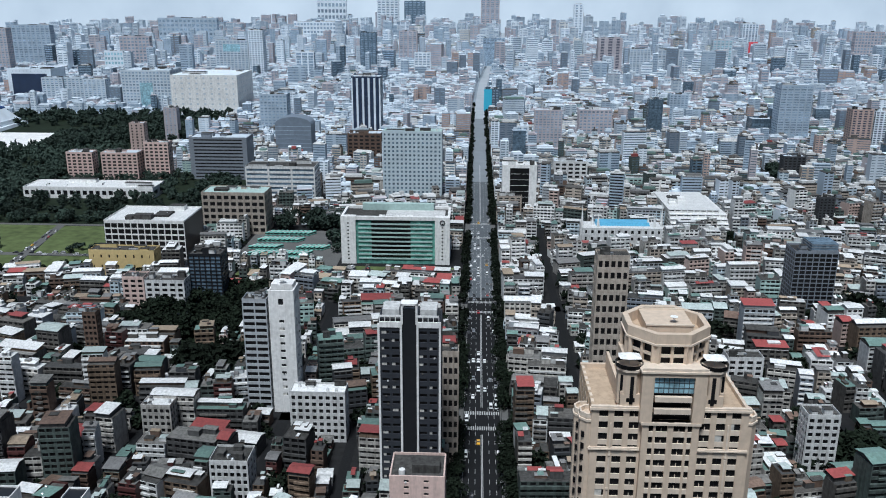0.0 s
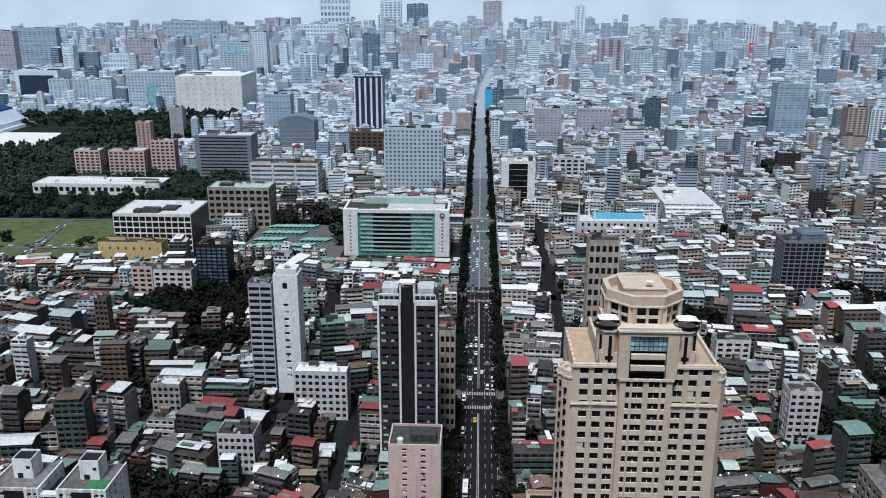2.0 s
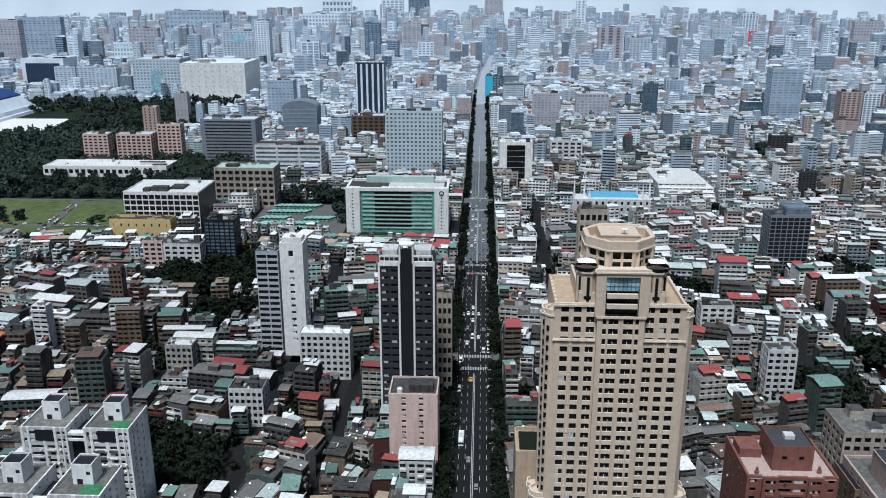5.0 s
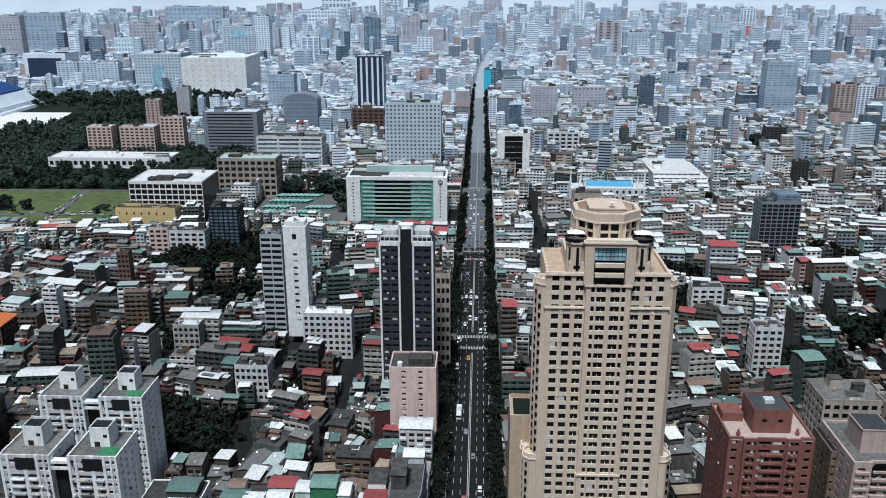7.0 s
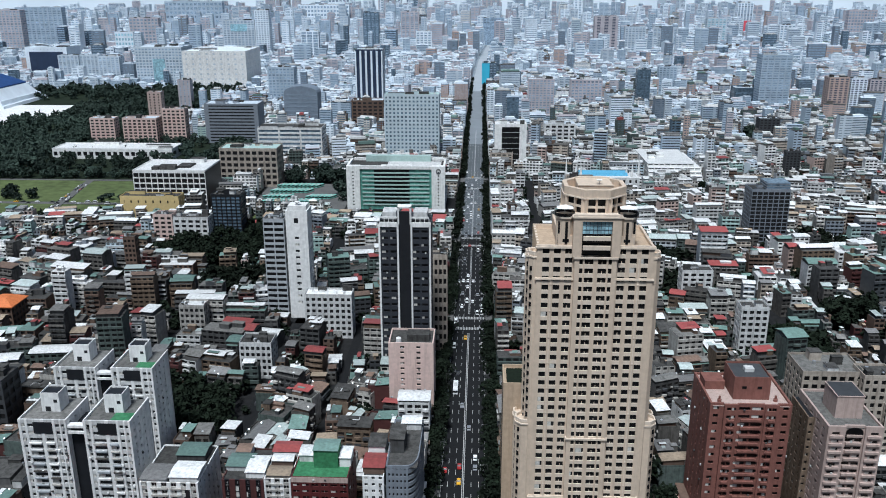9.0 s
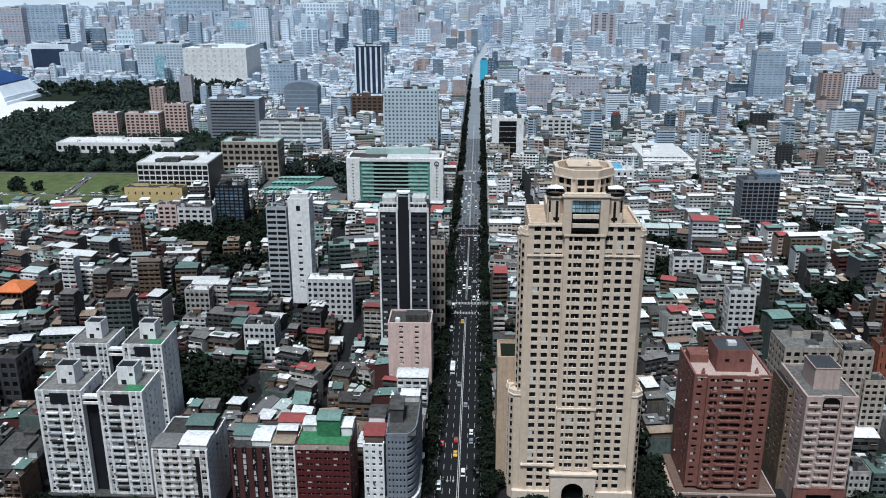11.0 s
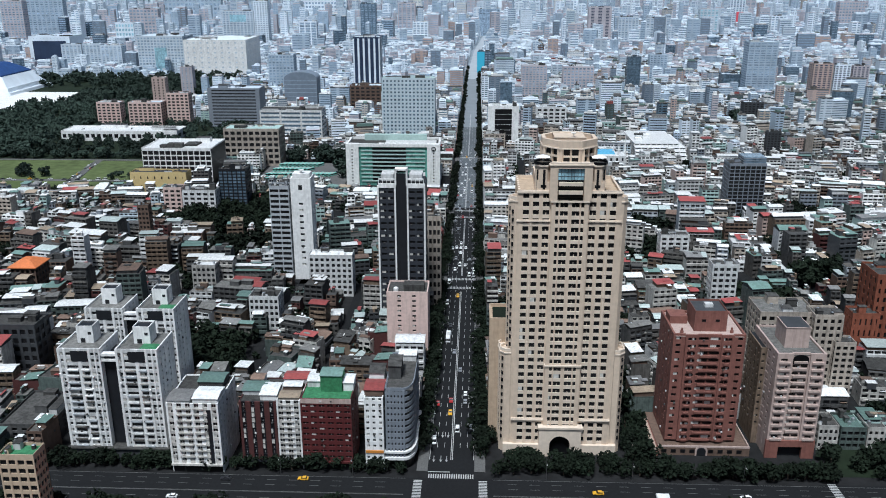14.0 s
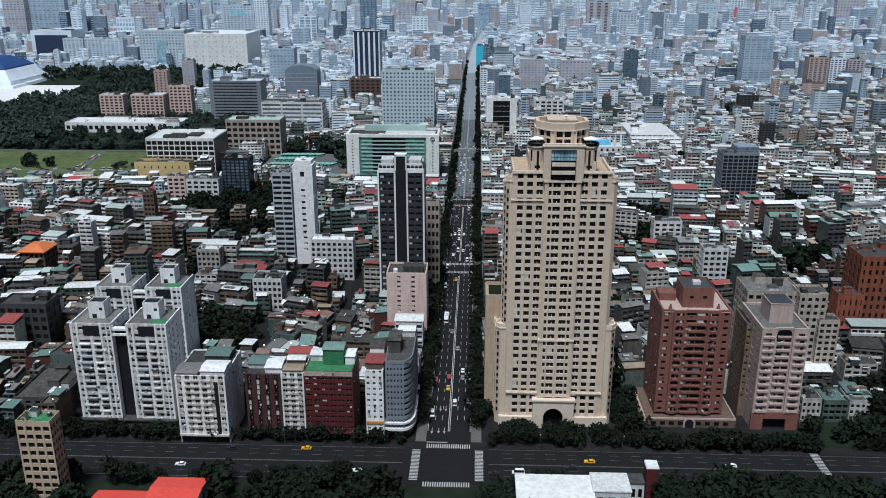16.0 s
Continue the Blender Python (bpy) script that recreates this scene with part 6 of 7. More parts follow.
    if kind > 0.55:
        x, y, q = r.uniform(-a * 0.6, a * 0.3), r.uniform(0, b * 0.5), r.uniform(2.2, 3.4) * k
        g["stair_hut"].box(x, x + w * 0.28, y, y + d * 0.28, z, z + q, r.choice(hutwalls))
        g["stair_hut"].box(x - 0.2 * k, x + w * 0.28 + 0.2 * k, y - 0.2 * k, y + d * 0.28 + 0.2 * k, z + q, z + q + 0.15 * k, r.choice((deck, tin)))
    for n in range(0 if kind < 0.3 else r.randint(2, 5) if not lod else r.randint(1, 3)):
        x0, y0 = r.uniform(-a, a * 0.5), r.uniform(-b, b * 0.4)
        x1, y1, q = min(a, x0 + w * r.uniform(0.12, 0.4)), min(b, y0 + d * r.uniform(0.15, 0.45)), r.uniform(1.0, 3.8) * k
        g["shed_wall"].box(x0 + 0.15 * k, x1 - 0.15 * k, y0 + 0.15 * k, y1 - 0.15 * k, z, z + q, r.choice(hutwalls))
        g["tin_roof"].box(x0, x1, y0, y1, z + q, z + q + 0.12 * k, r.choice(sheets))
    if not lod:
        for n in range(r.randint(1, 3)):
            x, y = r.uniform(-a * 0.8, a * 0.8), r.uniform(-b * 0.8, b * 0.8)
            g["water_tank"].disc(x, y, 0.6, z, z + 2.4, STEEL, 8).disc(x, y, 0.6, z + 2.4, z + 2.7, STEEL, 8, 0.4)


PARTS = ("wall", "balcony", "glazing", "parapet", "roof_deck", "shed_wall", "tin_roof", "stair_hut", "water_tank")
ROOFWORD = {TINTAN: "tan tin", ROOFPALE: "pale concrete", TINGREY: "grey tin", TINWHITE: "white tin", TINPALE: "pale green tin", TINGREEN: "green tin", TINRED: "red tin", ROOFGREY: "grey", TINRUST: "rusty tin", TINBLUE: "blue tin", TINYELLOW: "yellow tin"}
WALLWORD = {HPALE: "pale stained", HBEIGE: "beige stained", HWHITE: "off-white stained", HGREEN: "greenish stained", DARKBROWN: "dark brown tiled", PALE: "pale tiled", BEIGE: "beige tiled", GREY: "grey concrete", WHITE: "white plastered", BROWN: "brown tiled",
            PINK: "pink tiled", DARK: "dark grey tiled", TEALT: "pale green tiled"}


def house_template(seed):
    r = random.Random(seed)
    w, d, floors = r.choice((r.uniform(6, 10), r.uniform(9, 16), r.uniform(13, 20))), r.uniform(8, 14), r.choice((2, 3, 3, 4, 4, 4, 5, 5))
    if seed % 9 == 8:
        floors = r.choice((6, 7, 8))
    wall, tin = HOUSEWALLS[seed % len(HOUSEWALLS)], r.choice(ROOFTINS)
    gs = {n: Geo(GLASS if n == "glazing" else wall) for n in PARTS}
    house_shape(gs, r, w, d, floors, 2.95, wall, tin)
    root = thing("house", f"{WALLWORD[wall]} town house with {ROOFWORD[tin]} roof shed", "house", group="low town houses")
    for n in PARTS:
        if gs[n].v:
            part(n, gs[n], root)
    return root, w, d


def grain(y):
    """How large the blocks of the far quarters are against the low houses near by."""
    return float(np.interp(y, (0, 800, 1500, 2600, 4500), (1.0, 1.0, 1.25, 1.9, 2.6)))


def choose(r, x, y):
    """Walls, roof sheet and the palette of decks, huts and sheets of one house."""
    # the share of haze-tinted colours grows with distance
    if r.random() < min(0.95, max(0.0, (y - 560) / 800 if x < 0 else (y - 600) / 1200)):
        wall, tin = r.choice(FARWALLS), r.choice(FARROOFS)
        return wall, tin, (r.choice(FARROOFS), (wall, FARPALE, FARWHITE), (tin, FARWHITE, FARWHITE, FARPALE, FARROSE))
    if r.random() < (y - 170) / (330 if x < 0 else 200):
        wall, tin = r.choice(MIDWALLS), r.choice(MIDROOFS)
        return wall, tin, (r.choice((GREY, HPALE, ROOFGREY, PALE)), (wall, HPALE, PALE), (tin, TINWHITE, TINWHITE, TINGREY, TINGREEN, TINWHITE))
    return r.choice(HOUSEWALLS), r.choice(ROOFTINS), None


def house_far(g, r, x, y, turn, w, d, floors):
    wall, tin, pal = choose(r, x, y)
    for q in g.values():
        q.at(x, y, 0, turn)
    house_shape(g, r, w, d, floors, 3.05, wall, tin, 1.0, lod=1, pal=pal)


def house_plain(g, r, x, y, turn, w, d, floors, k):
    """A far house: floor bands round a dark core, end walls, a roof shed and a stair hut."""
    wall, tin, pal = choose(r, x, y)
    deck, hutwalls, sheets = pal or (ROOFGREY, (wall, HPALE, GREY), (tin, TINWHITE, TINPALE))
    for q in g.values():
        q.at(x, y, 0, turn)
    step = 1 if k < 1.4 else 2
    a, b, h, e, fh = w / 2, d / 2, floors * 3.05, 0.25 * k, 3.05 * step
    g["glazing"].box(-a + e, a - e, -b + e, b - e, 0, h - 0.1)
    z, band = 0.0, r.uniform(0.45, 0.72)
    # far towers mostly take walls with haze painted into the colour
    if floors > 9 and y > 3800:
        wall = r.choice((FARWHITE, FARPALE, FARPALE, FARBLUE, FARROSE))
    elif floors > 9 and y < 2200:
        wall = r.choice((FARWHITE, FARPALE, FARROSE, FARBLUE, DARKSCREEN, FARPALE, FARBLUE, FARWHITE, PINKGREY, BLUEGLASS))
    while z < h - 1:
        g["wall"].box(-a, a, -b, b, z, z + fh * band, wall)
        z += fh
    g["wall"].box(-a - 0.03, -a + e * 2, -b - 0.03, b + 0.03, 0, h, wall).box(a - e * 2, a + 0.03, -b - 0.03, b + 0.03, 0, h, wall)
    if r.random() < 0.6:
        x0 = r.uniform(-a * 0.5, a * 0.3)
        g["wall"].box(x0, x0 + w * 0.16, -b - 0.05, b, 0, h, wall)
    g["roof_deck"].box(-a, a, -b, b, h, h + 0.7, deck)
    if r.random() < 0.75:
        x0, x1, y0, y1 = -a * r.uniform(0.3, 1), a * r.uniform(0.3, 1), -b * r.uniform(0.2, 1), b * r.uniform(0.3, 1)
        q = r.uniform(1.6, 3.0)
        g["tin_roof"].box(x0, x1, y0, y1, h + 0.7, h + 0.7 + q, r.choice(sheets), inset=r.choice((0, 0, 0.4)))
    if r.random() < 0.6:
        x0, y0, q = r.uniform(-a, a * 0.4), r.uniform(-b * 0.4, b * 0.4), r.uniform(2.4, 4.2)
        g["stair_hut"].box(x0, x0 + w * 0.28, y0, y0 + d * 0.3, h + 0.7, h + 0.7 + q, r.choice(hutwalls))


GARDEN = []  # small trees in lanes and back yards


def fill_houses():
    r = random.Random(5)
    templates = [house_template(n) for n in range(30)]
    used = [False] * len(templates)
    chunks, built = {}, []
    y, row = -14.0, 0
    while y < 4650:
        k = grain(y)
        deep = 12.5 * k
        reach = (y + 350) * 0.535 + 45
        edge = HALF + PAVED + 1.5
        for side in (-1, 1):
            x, run = edge, 0.0
            while x < reach:
                if run > 70 * k:
                    x, run = x + (5 if y < 900 else 8) * k, 0.0
                near = y < 118 and x < 205
                n = r.randrange(len(templates))
                w, d = (templates[n][1], templates[n][2]) if near else (r.choice((r.uniform(5.5, 10), r.uniform(8, 15), r.uniform(14, 26))) * k, r.uniform(7, 13) * k)
                turned = near and r.random() < 0.5
                if turned:
                    w, d = d, w
                cx, cy = mid(y) + side * (x + w / 2), y + deep / 2 + r.uniform(-2.4, 2.4) * k
                tilt = r.gauss(0, 0.08) + 0.3 * math.sin(cx * 0.015) * math.sin(y * 0.017)
                if free(cx - w / 2, cx + w / 2, cy - d / 2, cy + d / 2):
                    built.append((cx, cy, w, d))
                if free(cx - w / 2, cx + w / 2, cy - d / 2, cy + d / 2) and r.random() < (0.94 if y < 200 else 0.92):
                    if near:
                        turn = tilt + (math.pi / 2 if turned else 0) + r.choice((0, math.pi))
                        m = pose(cx, cy, 0) @ Matrix.Rotation(turn, 4, "Z")
                        if used[n]:
                            copy_thing(templates[n][0], m)
                        else:
                            templates[n][0].matrix_world = m
                            used[n] = True
                    else:
                        size = 120 if y < 500 else 250 if y < 1200 else 700
                        key = (int(y // size), size, side, int(x // (size * 2)))
                        if key not in chunks:
                            # window glass turns paler in steps, painted haze
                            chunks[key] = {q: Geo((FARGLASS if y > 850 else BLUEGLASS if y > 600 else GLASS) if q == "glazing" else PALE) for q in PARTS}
                        f = r.choice((2, 3, 4, 4, 5, 5, 5, 6)) if r.random() < 0.93 else r.randint(6, 10)
                        f = min(f, 3) if -130 < cx < 0 and 380 < y < 480 else f
                        f = min(f, 3) if cx < -250 and 330 < y < 440 else f
                        if y > 650 and r.random() < (0.045 if y < 2000 else 0.075):
                            f = r.randint(7, 16) if y < 2000 else r.randint(10, 26)
                            w = w * 1.15 if y < 2000 else min(w, 34)
                        if y > 3800 and r.random() < 0.3:  # raised to fit the camera's view, covering the bare backdrop strip
                            f = r.randint(12, 24 + int((y - 3800) / 50))
                            w = min(w, 42)
                        if y < 640:
                            house_far(chunks[key], r, cx, cy, tilt, w, d, f)
                        else:
                            house_plain(chunks[key], r, cx, cy, tilt, w, d, f, k)
                elif y < 700 and free(cx - 2, cx + 2, cy - 2, cy + 2):
                    for _ in range(3):
                        GARDEN.append((cx + r.uniform(-0.4, 0.4) * w, cy + r.uniform(-0.4, 0.4) * d, r.uniform(3.6, 6.0)))
                if y < 900 and r.random() < (0.25 if y < 450 else 0.12):
                    GARDEN.append((cx + r.uniform(-1, 1) * w, y - 2, r.uniform(2.6, 4.6)))
                x += w + r.uniform(0.2, 1.0) * k
                run += w
        row += 1
        y += deep + (4.6 if row % 2 else 0.6) * k
    # small houses in the gaps that the rows leave
    full = np.zeros((460, 340), bool)  # cells of two metres, from x -460 and y -14

    def cells(x0, x1, y0, y1):
        return slice(max(0, int((x0 + 460) / 2)), max(0, int((x1 + 460) / 2) + 1)), slice(max(0, int((y0 + 14) / 2)), max(0, int((y1 + 14) / 2) + 1))
    for a in TAKEN:
        full[cells(*a)] = True
    for cx, cy, w, d in built:
        full[cells(cx - w / 2, cx + w / 2, cy - d / 2, cy + d / 2)] = True
    small, count = [n for n in range(len(templates)) if templates[n][1] < 9.5 and used[n]], 0
    for j in range(0, 335):
        for i in range(0, 455):
            cy = -14 + 2 * j
            w, d = r.uniform(5, 8.5), r.uniform(6, 9)
            cx = -460 + 2 * i
            if abs(cx) > (cy + 350) * 0.535 + 30:
                continue
            area = cells(cx, cx + w, cy, cy + d)
            if full[area].any() or r.random() < 0.12:
                continue
            full[cells(cx - 0.6, cx + w + 0.6, cy - 0.6, cy + d + 1.6)] = True
            if cy < 100 and abs(cx) < 180 and count < 80:
                count += 1
                copy_thing(templates[r.choice(small)][0], pose(cx + w / 2, cy + d / 2, 0, 0, 0, r.choice((0, 90, 180, 270)) + r.uniform(-5, 5)))
                continue
            size = 120 if cy < 500 else 250
            key = (int(cy // size), size, -1 if cx < 0 else 1, int(abs(cx) // (size * 2)))
            if key not in chunks:
                chunks[key] = {q: Geo((BLUEGLASS if cy > 600 else GLASS) if q == "glazing" else PALE) for q in PARTS}
            house_far(chunks[key], r, cx + w / 2, cy + d / 2, r.uniform(-0.1, 0.1), w, d, r.choice((1, 2, 2, 3, 3, 4)))
    for n, (root, w, d) in enumerate(templates):
        if not used[n]:
            for ob in (root, *root.children):
                bpy.data.objects.remove(ob)
    for gs in chunks.values():
        root = thing("house_quarter", "dense quarter of low town houses with tin roofs", "houses", kind="stuff", group="far town quarters")
        for q in PARTS:
            if gs[q].v:
                part(q, gs[q], root, kind="stuff")


fill_houses()


# ---------------------------------------------------------------- trees
def crown_mesh(seed, n=300, big=1.0):
    """A crown of many small leaf clumps on a few lobes, with gaps and an uneven outline."""
    r = random.Random(seed)
    lobes = [(r.uniform(-0.45, 0.45), r.uniform(-0.45, 0.45), r.uniform(0.5, 1.25), r.uniform(0.38, 0.62)) for _ in range(7)]
    g = Geo(LEAF)
    for _ in range(n):
        lx, ly, lz, lr = r.choice(lobes)
        a, b = r.uniform(0, 6.283), math.asin(r.uniform(-0.7, 1))
        q = lr * r.uniform(0.75, 1.08)
        c = Vector((lx + q * math.cos(a) * math.cos(b), ly + q * math.sin(a) * math.cos(b), lz + q * 0.8 * math.sin(b)))
        s = r.uniform(0.07, 0.17) * big
        u = Vector((r.uniform(-1, 1), r.uniform(-1, 1), r.uniform(-0.6, 0.6))).normalized()
        v = u.cross(Vector((r.uniform(-1, 1), r.uniform(-1, 1), r.uniform(-1, 1)))).normalized()
        w = u.cross(v) * 0.35
        i = g.points([tuple(c + s * d) for d in (u, v + w, -u * 0.8, -v * 1.1 + w)] + [tuple(c - s * 0.5 * u.cross(v))])
        g.faces(i, ((0, 1, 2), (0, 2, 3), (0, 4, 1), (2, 4, 3)), LEAF)
    return g.mesh("crown")


def trunk_mesh(seed):
    r = random.Random(seed)
    g = Geo(BARK)
    g.disc(0, 0, 0.07, 0, 0.55, BARK, 7, 0.7)
    for k in range(4):
        a = k * 1.57 + r.uniform(-0.4, 0.4)
        dx, dy = math.cos(a) * 0.3, math.sin(a) * 0.3
        i = g.points([(-0.03, -0.03, 0.45), (0.03, -0.03, 0.45), (0.0, 0.04, 0.45), (dx - 0.012, dy, 0.95), (dx + 0.012, dy, 0.95), (dx, dy + 0.015, 0.95)])
        g.faces(i, ((0, 1, 4, 3), (1, 2, 5, 4), (2, 0, 3, 5)), BARK)
    return g.mesh("trunk")


YARDCROWNS = [crown_mesh(n + 40, 42, 2.3) for n in range(6)]
LOWCROWNS = [crown_mesh(n + 20, 120, 1.6) for n in range(6)]
CROWNS, TRUNKS = [crown_mesh(n) for n in range(6)], [trunk_mesh(n) for n in range(3)]
tr = random.Random(11)


def tree(x, y, size, label="dark green broadleaf street tree", group="avenue trees", z=0.0):
    root = thing("tree", label, "tree", group=group)
    part("trunk", tr.choice(TRUNKS), root)
    part("crown", tr.choice(CROWNS), root)
    sx = size * tr.uniform(0.85, 1.15)
    root.matrix_world = Matrix.Translation((x, y, z)) @ Matrix.Rotation(tr.uniform(0, 6.28), 4, "Z") @ Matrix.Diagonal((sx, sx, size * tr.uniform(0.85, 1.15), 1))


y = 0.0
far_trees = []
while y < 1500:
    for s in (-1, 1):
        if any(a - 3 < y < b + 3 for a, b in ((203, 217), (372, 386), (572, 598))) or y > 700 and tr.random() < (y - 700) / 1000:
            continue
        if y > 300:
            far_trees.append((mid(y) + s * (HALF + 2.4), y + tr.uniform(-1.5, 1.5), 4.7 * tr.uniform(0.65, 1.15)))
        elif tr.random() < 0.94:
            tree(mid(y) + s * (HALF + 2.6) + tr.uniform(-0.8, 0.8), y + tr.uniform(-1.5, 1.5), 5.5 * tr.uniform(0.75, 1.15))
        if y < 300 and tr.random() < 0.5:
            tree(mid(y) + s * (HALF + 6.5), y + 3, 4.4 * tr.uniform(0.8, 1.1))
    y += 6.6
x = -300.0
while x < 330:
    for yy in (-14.0, -49.5):
        if abs(x) > 19 and not (148 < x < 176) and tr.random() < 0.92:
            tree(x + tr.uniform(-2, 2), yy + tr.uniform(-1, 1), tr.uniform(3.4, 5.4) * (1.0 if yy > -20 else 1.2), "dark green tree beside the cross street", "cross street trees")
    x += 6.2
for n in range(22):
    tree(tr.uniform(20, 76), tr.uniform(-12, -6), tr.uniform(3.2, 5.2), "dark garden tree before the cream tower", "tower garden trees")
for n in range(12):
    tree(tr.uniform(78, 84), tr.uniform(-8, 40), tr.uniform(5, 8), "dark garden tree beside the side street", "tower garden trees")


def grove(x0, x1, y0, y1, n, size, label, spots=None, fine=False, yard=False):
    # groves beyond 480 m get the leaf with painted haze
    leaf = HAZEDLEAF if y0 > 480 else LEAF
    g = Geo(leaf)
    for xx, yy, k in spots or [(tr.uniform(x0, x1), tr.uniform(y0, y1), size * tr.uniform(0.7, 1.25)) for _ in range(n)]:
        c = tr.choice(CROWNS if fine else YARDCROWNS if yard else LOWCROWNS)
        g.at(xx, yy, 0, tr.uniform(0, 6.28), k)
        i = g.points([tuple(v.co) for v in c.vertices])
        g.faces(i, [tuple(q.vertices) for q in c.polygons], leaf)
        g.disc(0, 0, 0.06, -0.05, 0.7, BARK, 6, 0.6)
    solid("grove", g, label, "trees", "stuff", "park groves")


grove(0, 0, 0, 0, 0, 0, "dark green rows of far avenue trees", far_trees, yard=True)
grove(-300, -134, -88, -53, 66, 6.5, "dark dense verge trees beside the cross street")
grove(-90, -14, -88, -53, 36, 6.5, "dark dense verge trees beside the cross street")
grove(14, 27, -66, -52, 9, 4.5, "dark dense verge trees beside the cross street")
grove(100, 300, -58, -47, 60, 6.0, "dark dense verge trees beside the cross street")
grove(84, 160, -16, -11, 26, 4.2, "dark kerb trees before the red tower")
grove(-160, -20, -16, -12, 34, 3.6, "dark kerb trees before the shop row")
grove(14, 300, -88, -72, 60, 6.5, "dark dense verge trees beside the cross street")
grove(84, 146, -72, -53, 34, 6.5, "dark dense verge trees beside the cross street")
grove(190, 300, -12, 42, 90, 6.5, "dark garden trees beside the plaza")
grove(160, 192, -9, 3, 12, 4.6, "dark garden trees beside the plaza")
grove(0, 0, 0, 0, 0, 0, "small dark trees in lanes and back yards", [q for q in GARDEN if free(q[0], q[0], q[1], q[1])], yard=True)
grove(-173, -115, 55, 105, 46, 8.3, "dark broad park trees between houses", fine=True)
grove(-238, -156, 306, 395, 75, 8.6, "dark broad park trees between houses", fine=True)
for x0, x1, y0, y1, count in ((158, 206, 152, 194, 22), (224, 252, 206, 236, 10), (358, 398, 815, 872, 24), (-186, -144, 250, 290, 20), (132, 160, 300, 330, 12)):
    grove(x0, x1, y0, y1, count, 8.0, "dark broad park trees between houses")
grove(264, 299, 347, 384, 14, 7.5, "dark broad park trees between houses")
grove(116, 155, 248, 285, 14, 10.1, "dark broad park trees between houses")
grove(-650, -317, 590, 615, 80, 5.1, "dark trees along the park road")
grove(-456, -428, 498, 514, 7, 6.2, "dark solitary lawn trees")
grove(-374, -336, 493, 510, 5, 3.7, "dark solitary lawn trees")
grove(-344, -311, 438, 449, 9, 4.6, "dark solitary lawn trees")
grove(-194, -114, 576, 609, 30, 7.4, "dark trees behind the bus yard")
grove(-723, -504, 599, 824, 620, 7.3, "dark park wood trees", yard=True)
grove(-531, -277, 590, 678, 120, 5.5, "dark park trees between park roads")
grove(-685, -481, 827, 971, 210, 7.6, "dark park wood trees", yard=True)
grove(-494, -279, 678, 808, 170, 6.2, "dark park trees between park roads", yard=True)
grove(-133, -107, 501, 657, 30, 7.5, "dark trees behind the bus yard")


def wood():
    """The far memorial park, one dense mass of crowns."""
    g = Geo(HAZEDLEAF)
    src = [[tuple(v.co) for v in c.vertices] for c in YARDCROWNS]
    fac = [[tuple(p.vertices) for p in c.polygons] for c in YARDCROWNS]
    r = random.Random(3)
    for n in range(1200):
        if n < 850:
            t = r.random()
            x, y = -1131 + t * 685 + r.uniform(-35, 35), 825 + t * 306 + r.uniform(-65, 65)
            if x < -640 and y > 902:
                continue
        else:
            x, y = r.uniform(-1300, -448), r.uniform(1180, 1330)
        k = r.randrange(len(src))
        g.at(x, y, -2, r.uniform(0, 6.28), r.uniform(7, 11))
        i = g.points(src[k])
        g.faces(i, fac[k], HAZEDLEAF)
    solid("park_wood", g, "dense dark green wood of the memorial park", "wood", "stuff")


wood()


ROOFBLUE = mat("glazed_blue_tile", (0.03, 0.07, 0.20), 0.75, 0.2, 0.2, 0.03)


def memorial():
    root = thing("memorial_hall", "white stepped memorial base with sloped walls", "monument", -838, 1142)
    for n, (w, h0, h1) in enumerate(((148, -1, 5), (134, 5, 12), (126, 12, 29))):
        g = Geo(FARWHITE)
        g.box(-w / 2, w / 2, -w / 2, w / 2, h0, h1, FARWHITE, inset=(2, 2, 13)[n])
        part("terrace", g, root)
    g = Geo(TINBLUE)
    g.box(-50, 50, -50, 50, 29, 31, ROOFBLUE).box(-50, 50, -50, 50, 31, 47, ROOFBLUE, inset=26)
    part("roof", g, root, "blue tiled roof")


memorial()


# ---------------------------------------------------------------- road paint
def mark(g, x, y, w, l):
    i = g.points([(x - w / 2, y, 0.045), (x + w / 2, y, 0.045), (x + w / 2, y + l, 0.045), (x - w / 2, y + l, 0.045)])
    g.faces(i, ((0, 1, 2, 3),), PAINT)


g = Geo(PAINT)
y = 5.0
while y < 800:
    for f in (-0.66, -0.34, 0.36, 0.68):
        mark(g, 0.6 + f * HALF, y, 0.2, 4.0)
    y += 9.0
tagged(part("lane_dashes", g, road, "white dashed lane lines"), kind="stuff")
for f, w in ((0.035, 0.3), (-0.035, 0.3), (-0.96, 0.25), (0.96, 0.25)):
    g = Geo(PAINT)
    y = -5.0
    while y < 900:
        if not any(a - 10 < y < b for a, b in ((200, 222), (366, 392), (555, 612))):
            mark(g, 0.6 + f * HALF, y, w, 10)
        y += 10
    part("line", g, road, "white road line")


def zebra(y, x0, x1, n, length, along=False):
    for a in range(n):
        g = Geo(PAINT)
        if along:
            g.box(x0, x1, y + a * length / n, y + (a + 0.5) * length / n, 0.03, 0.05)
        else:
            x = x0 + (x1 - x0) * (a + 0.5) / n
            w = (x1 - x0) / n * 0.5
            mark(g, x, y, w, length)
        part("zebra_stripe", g, road)


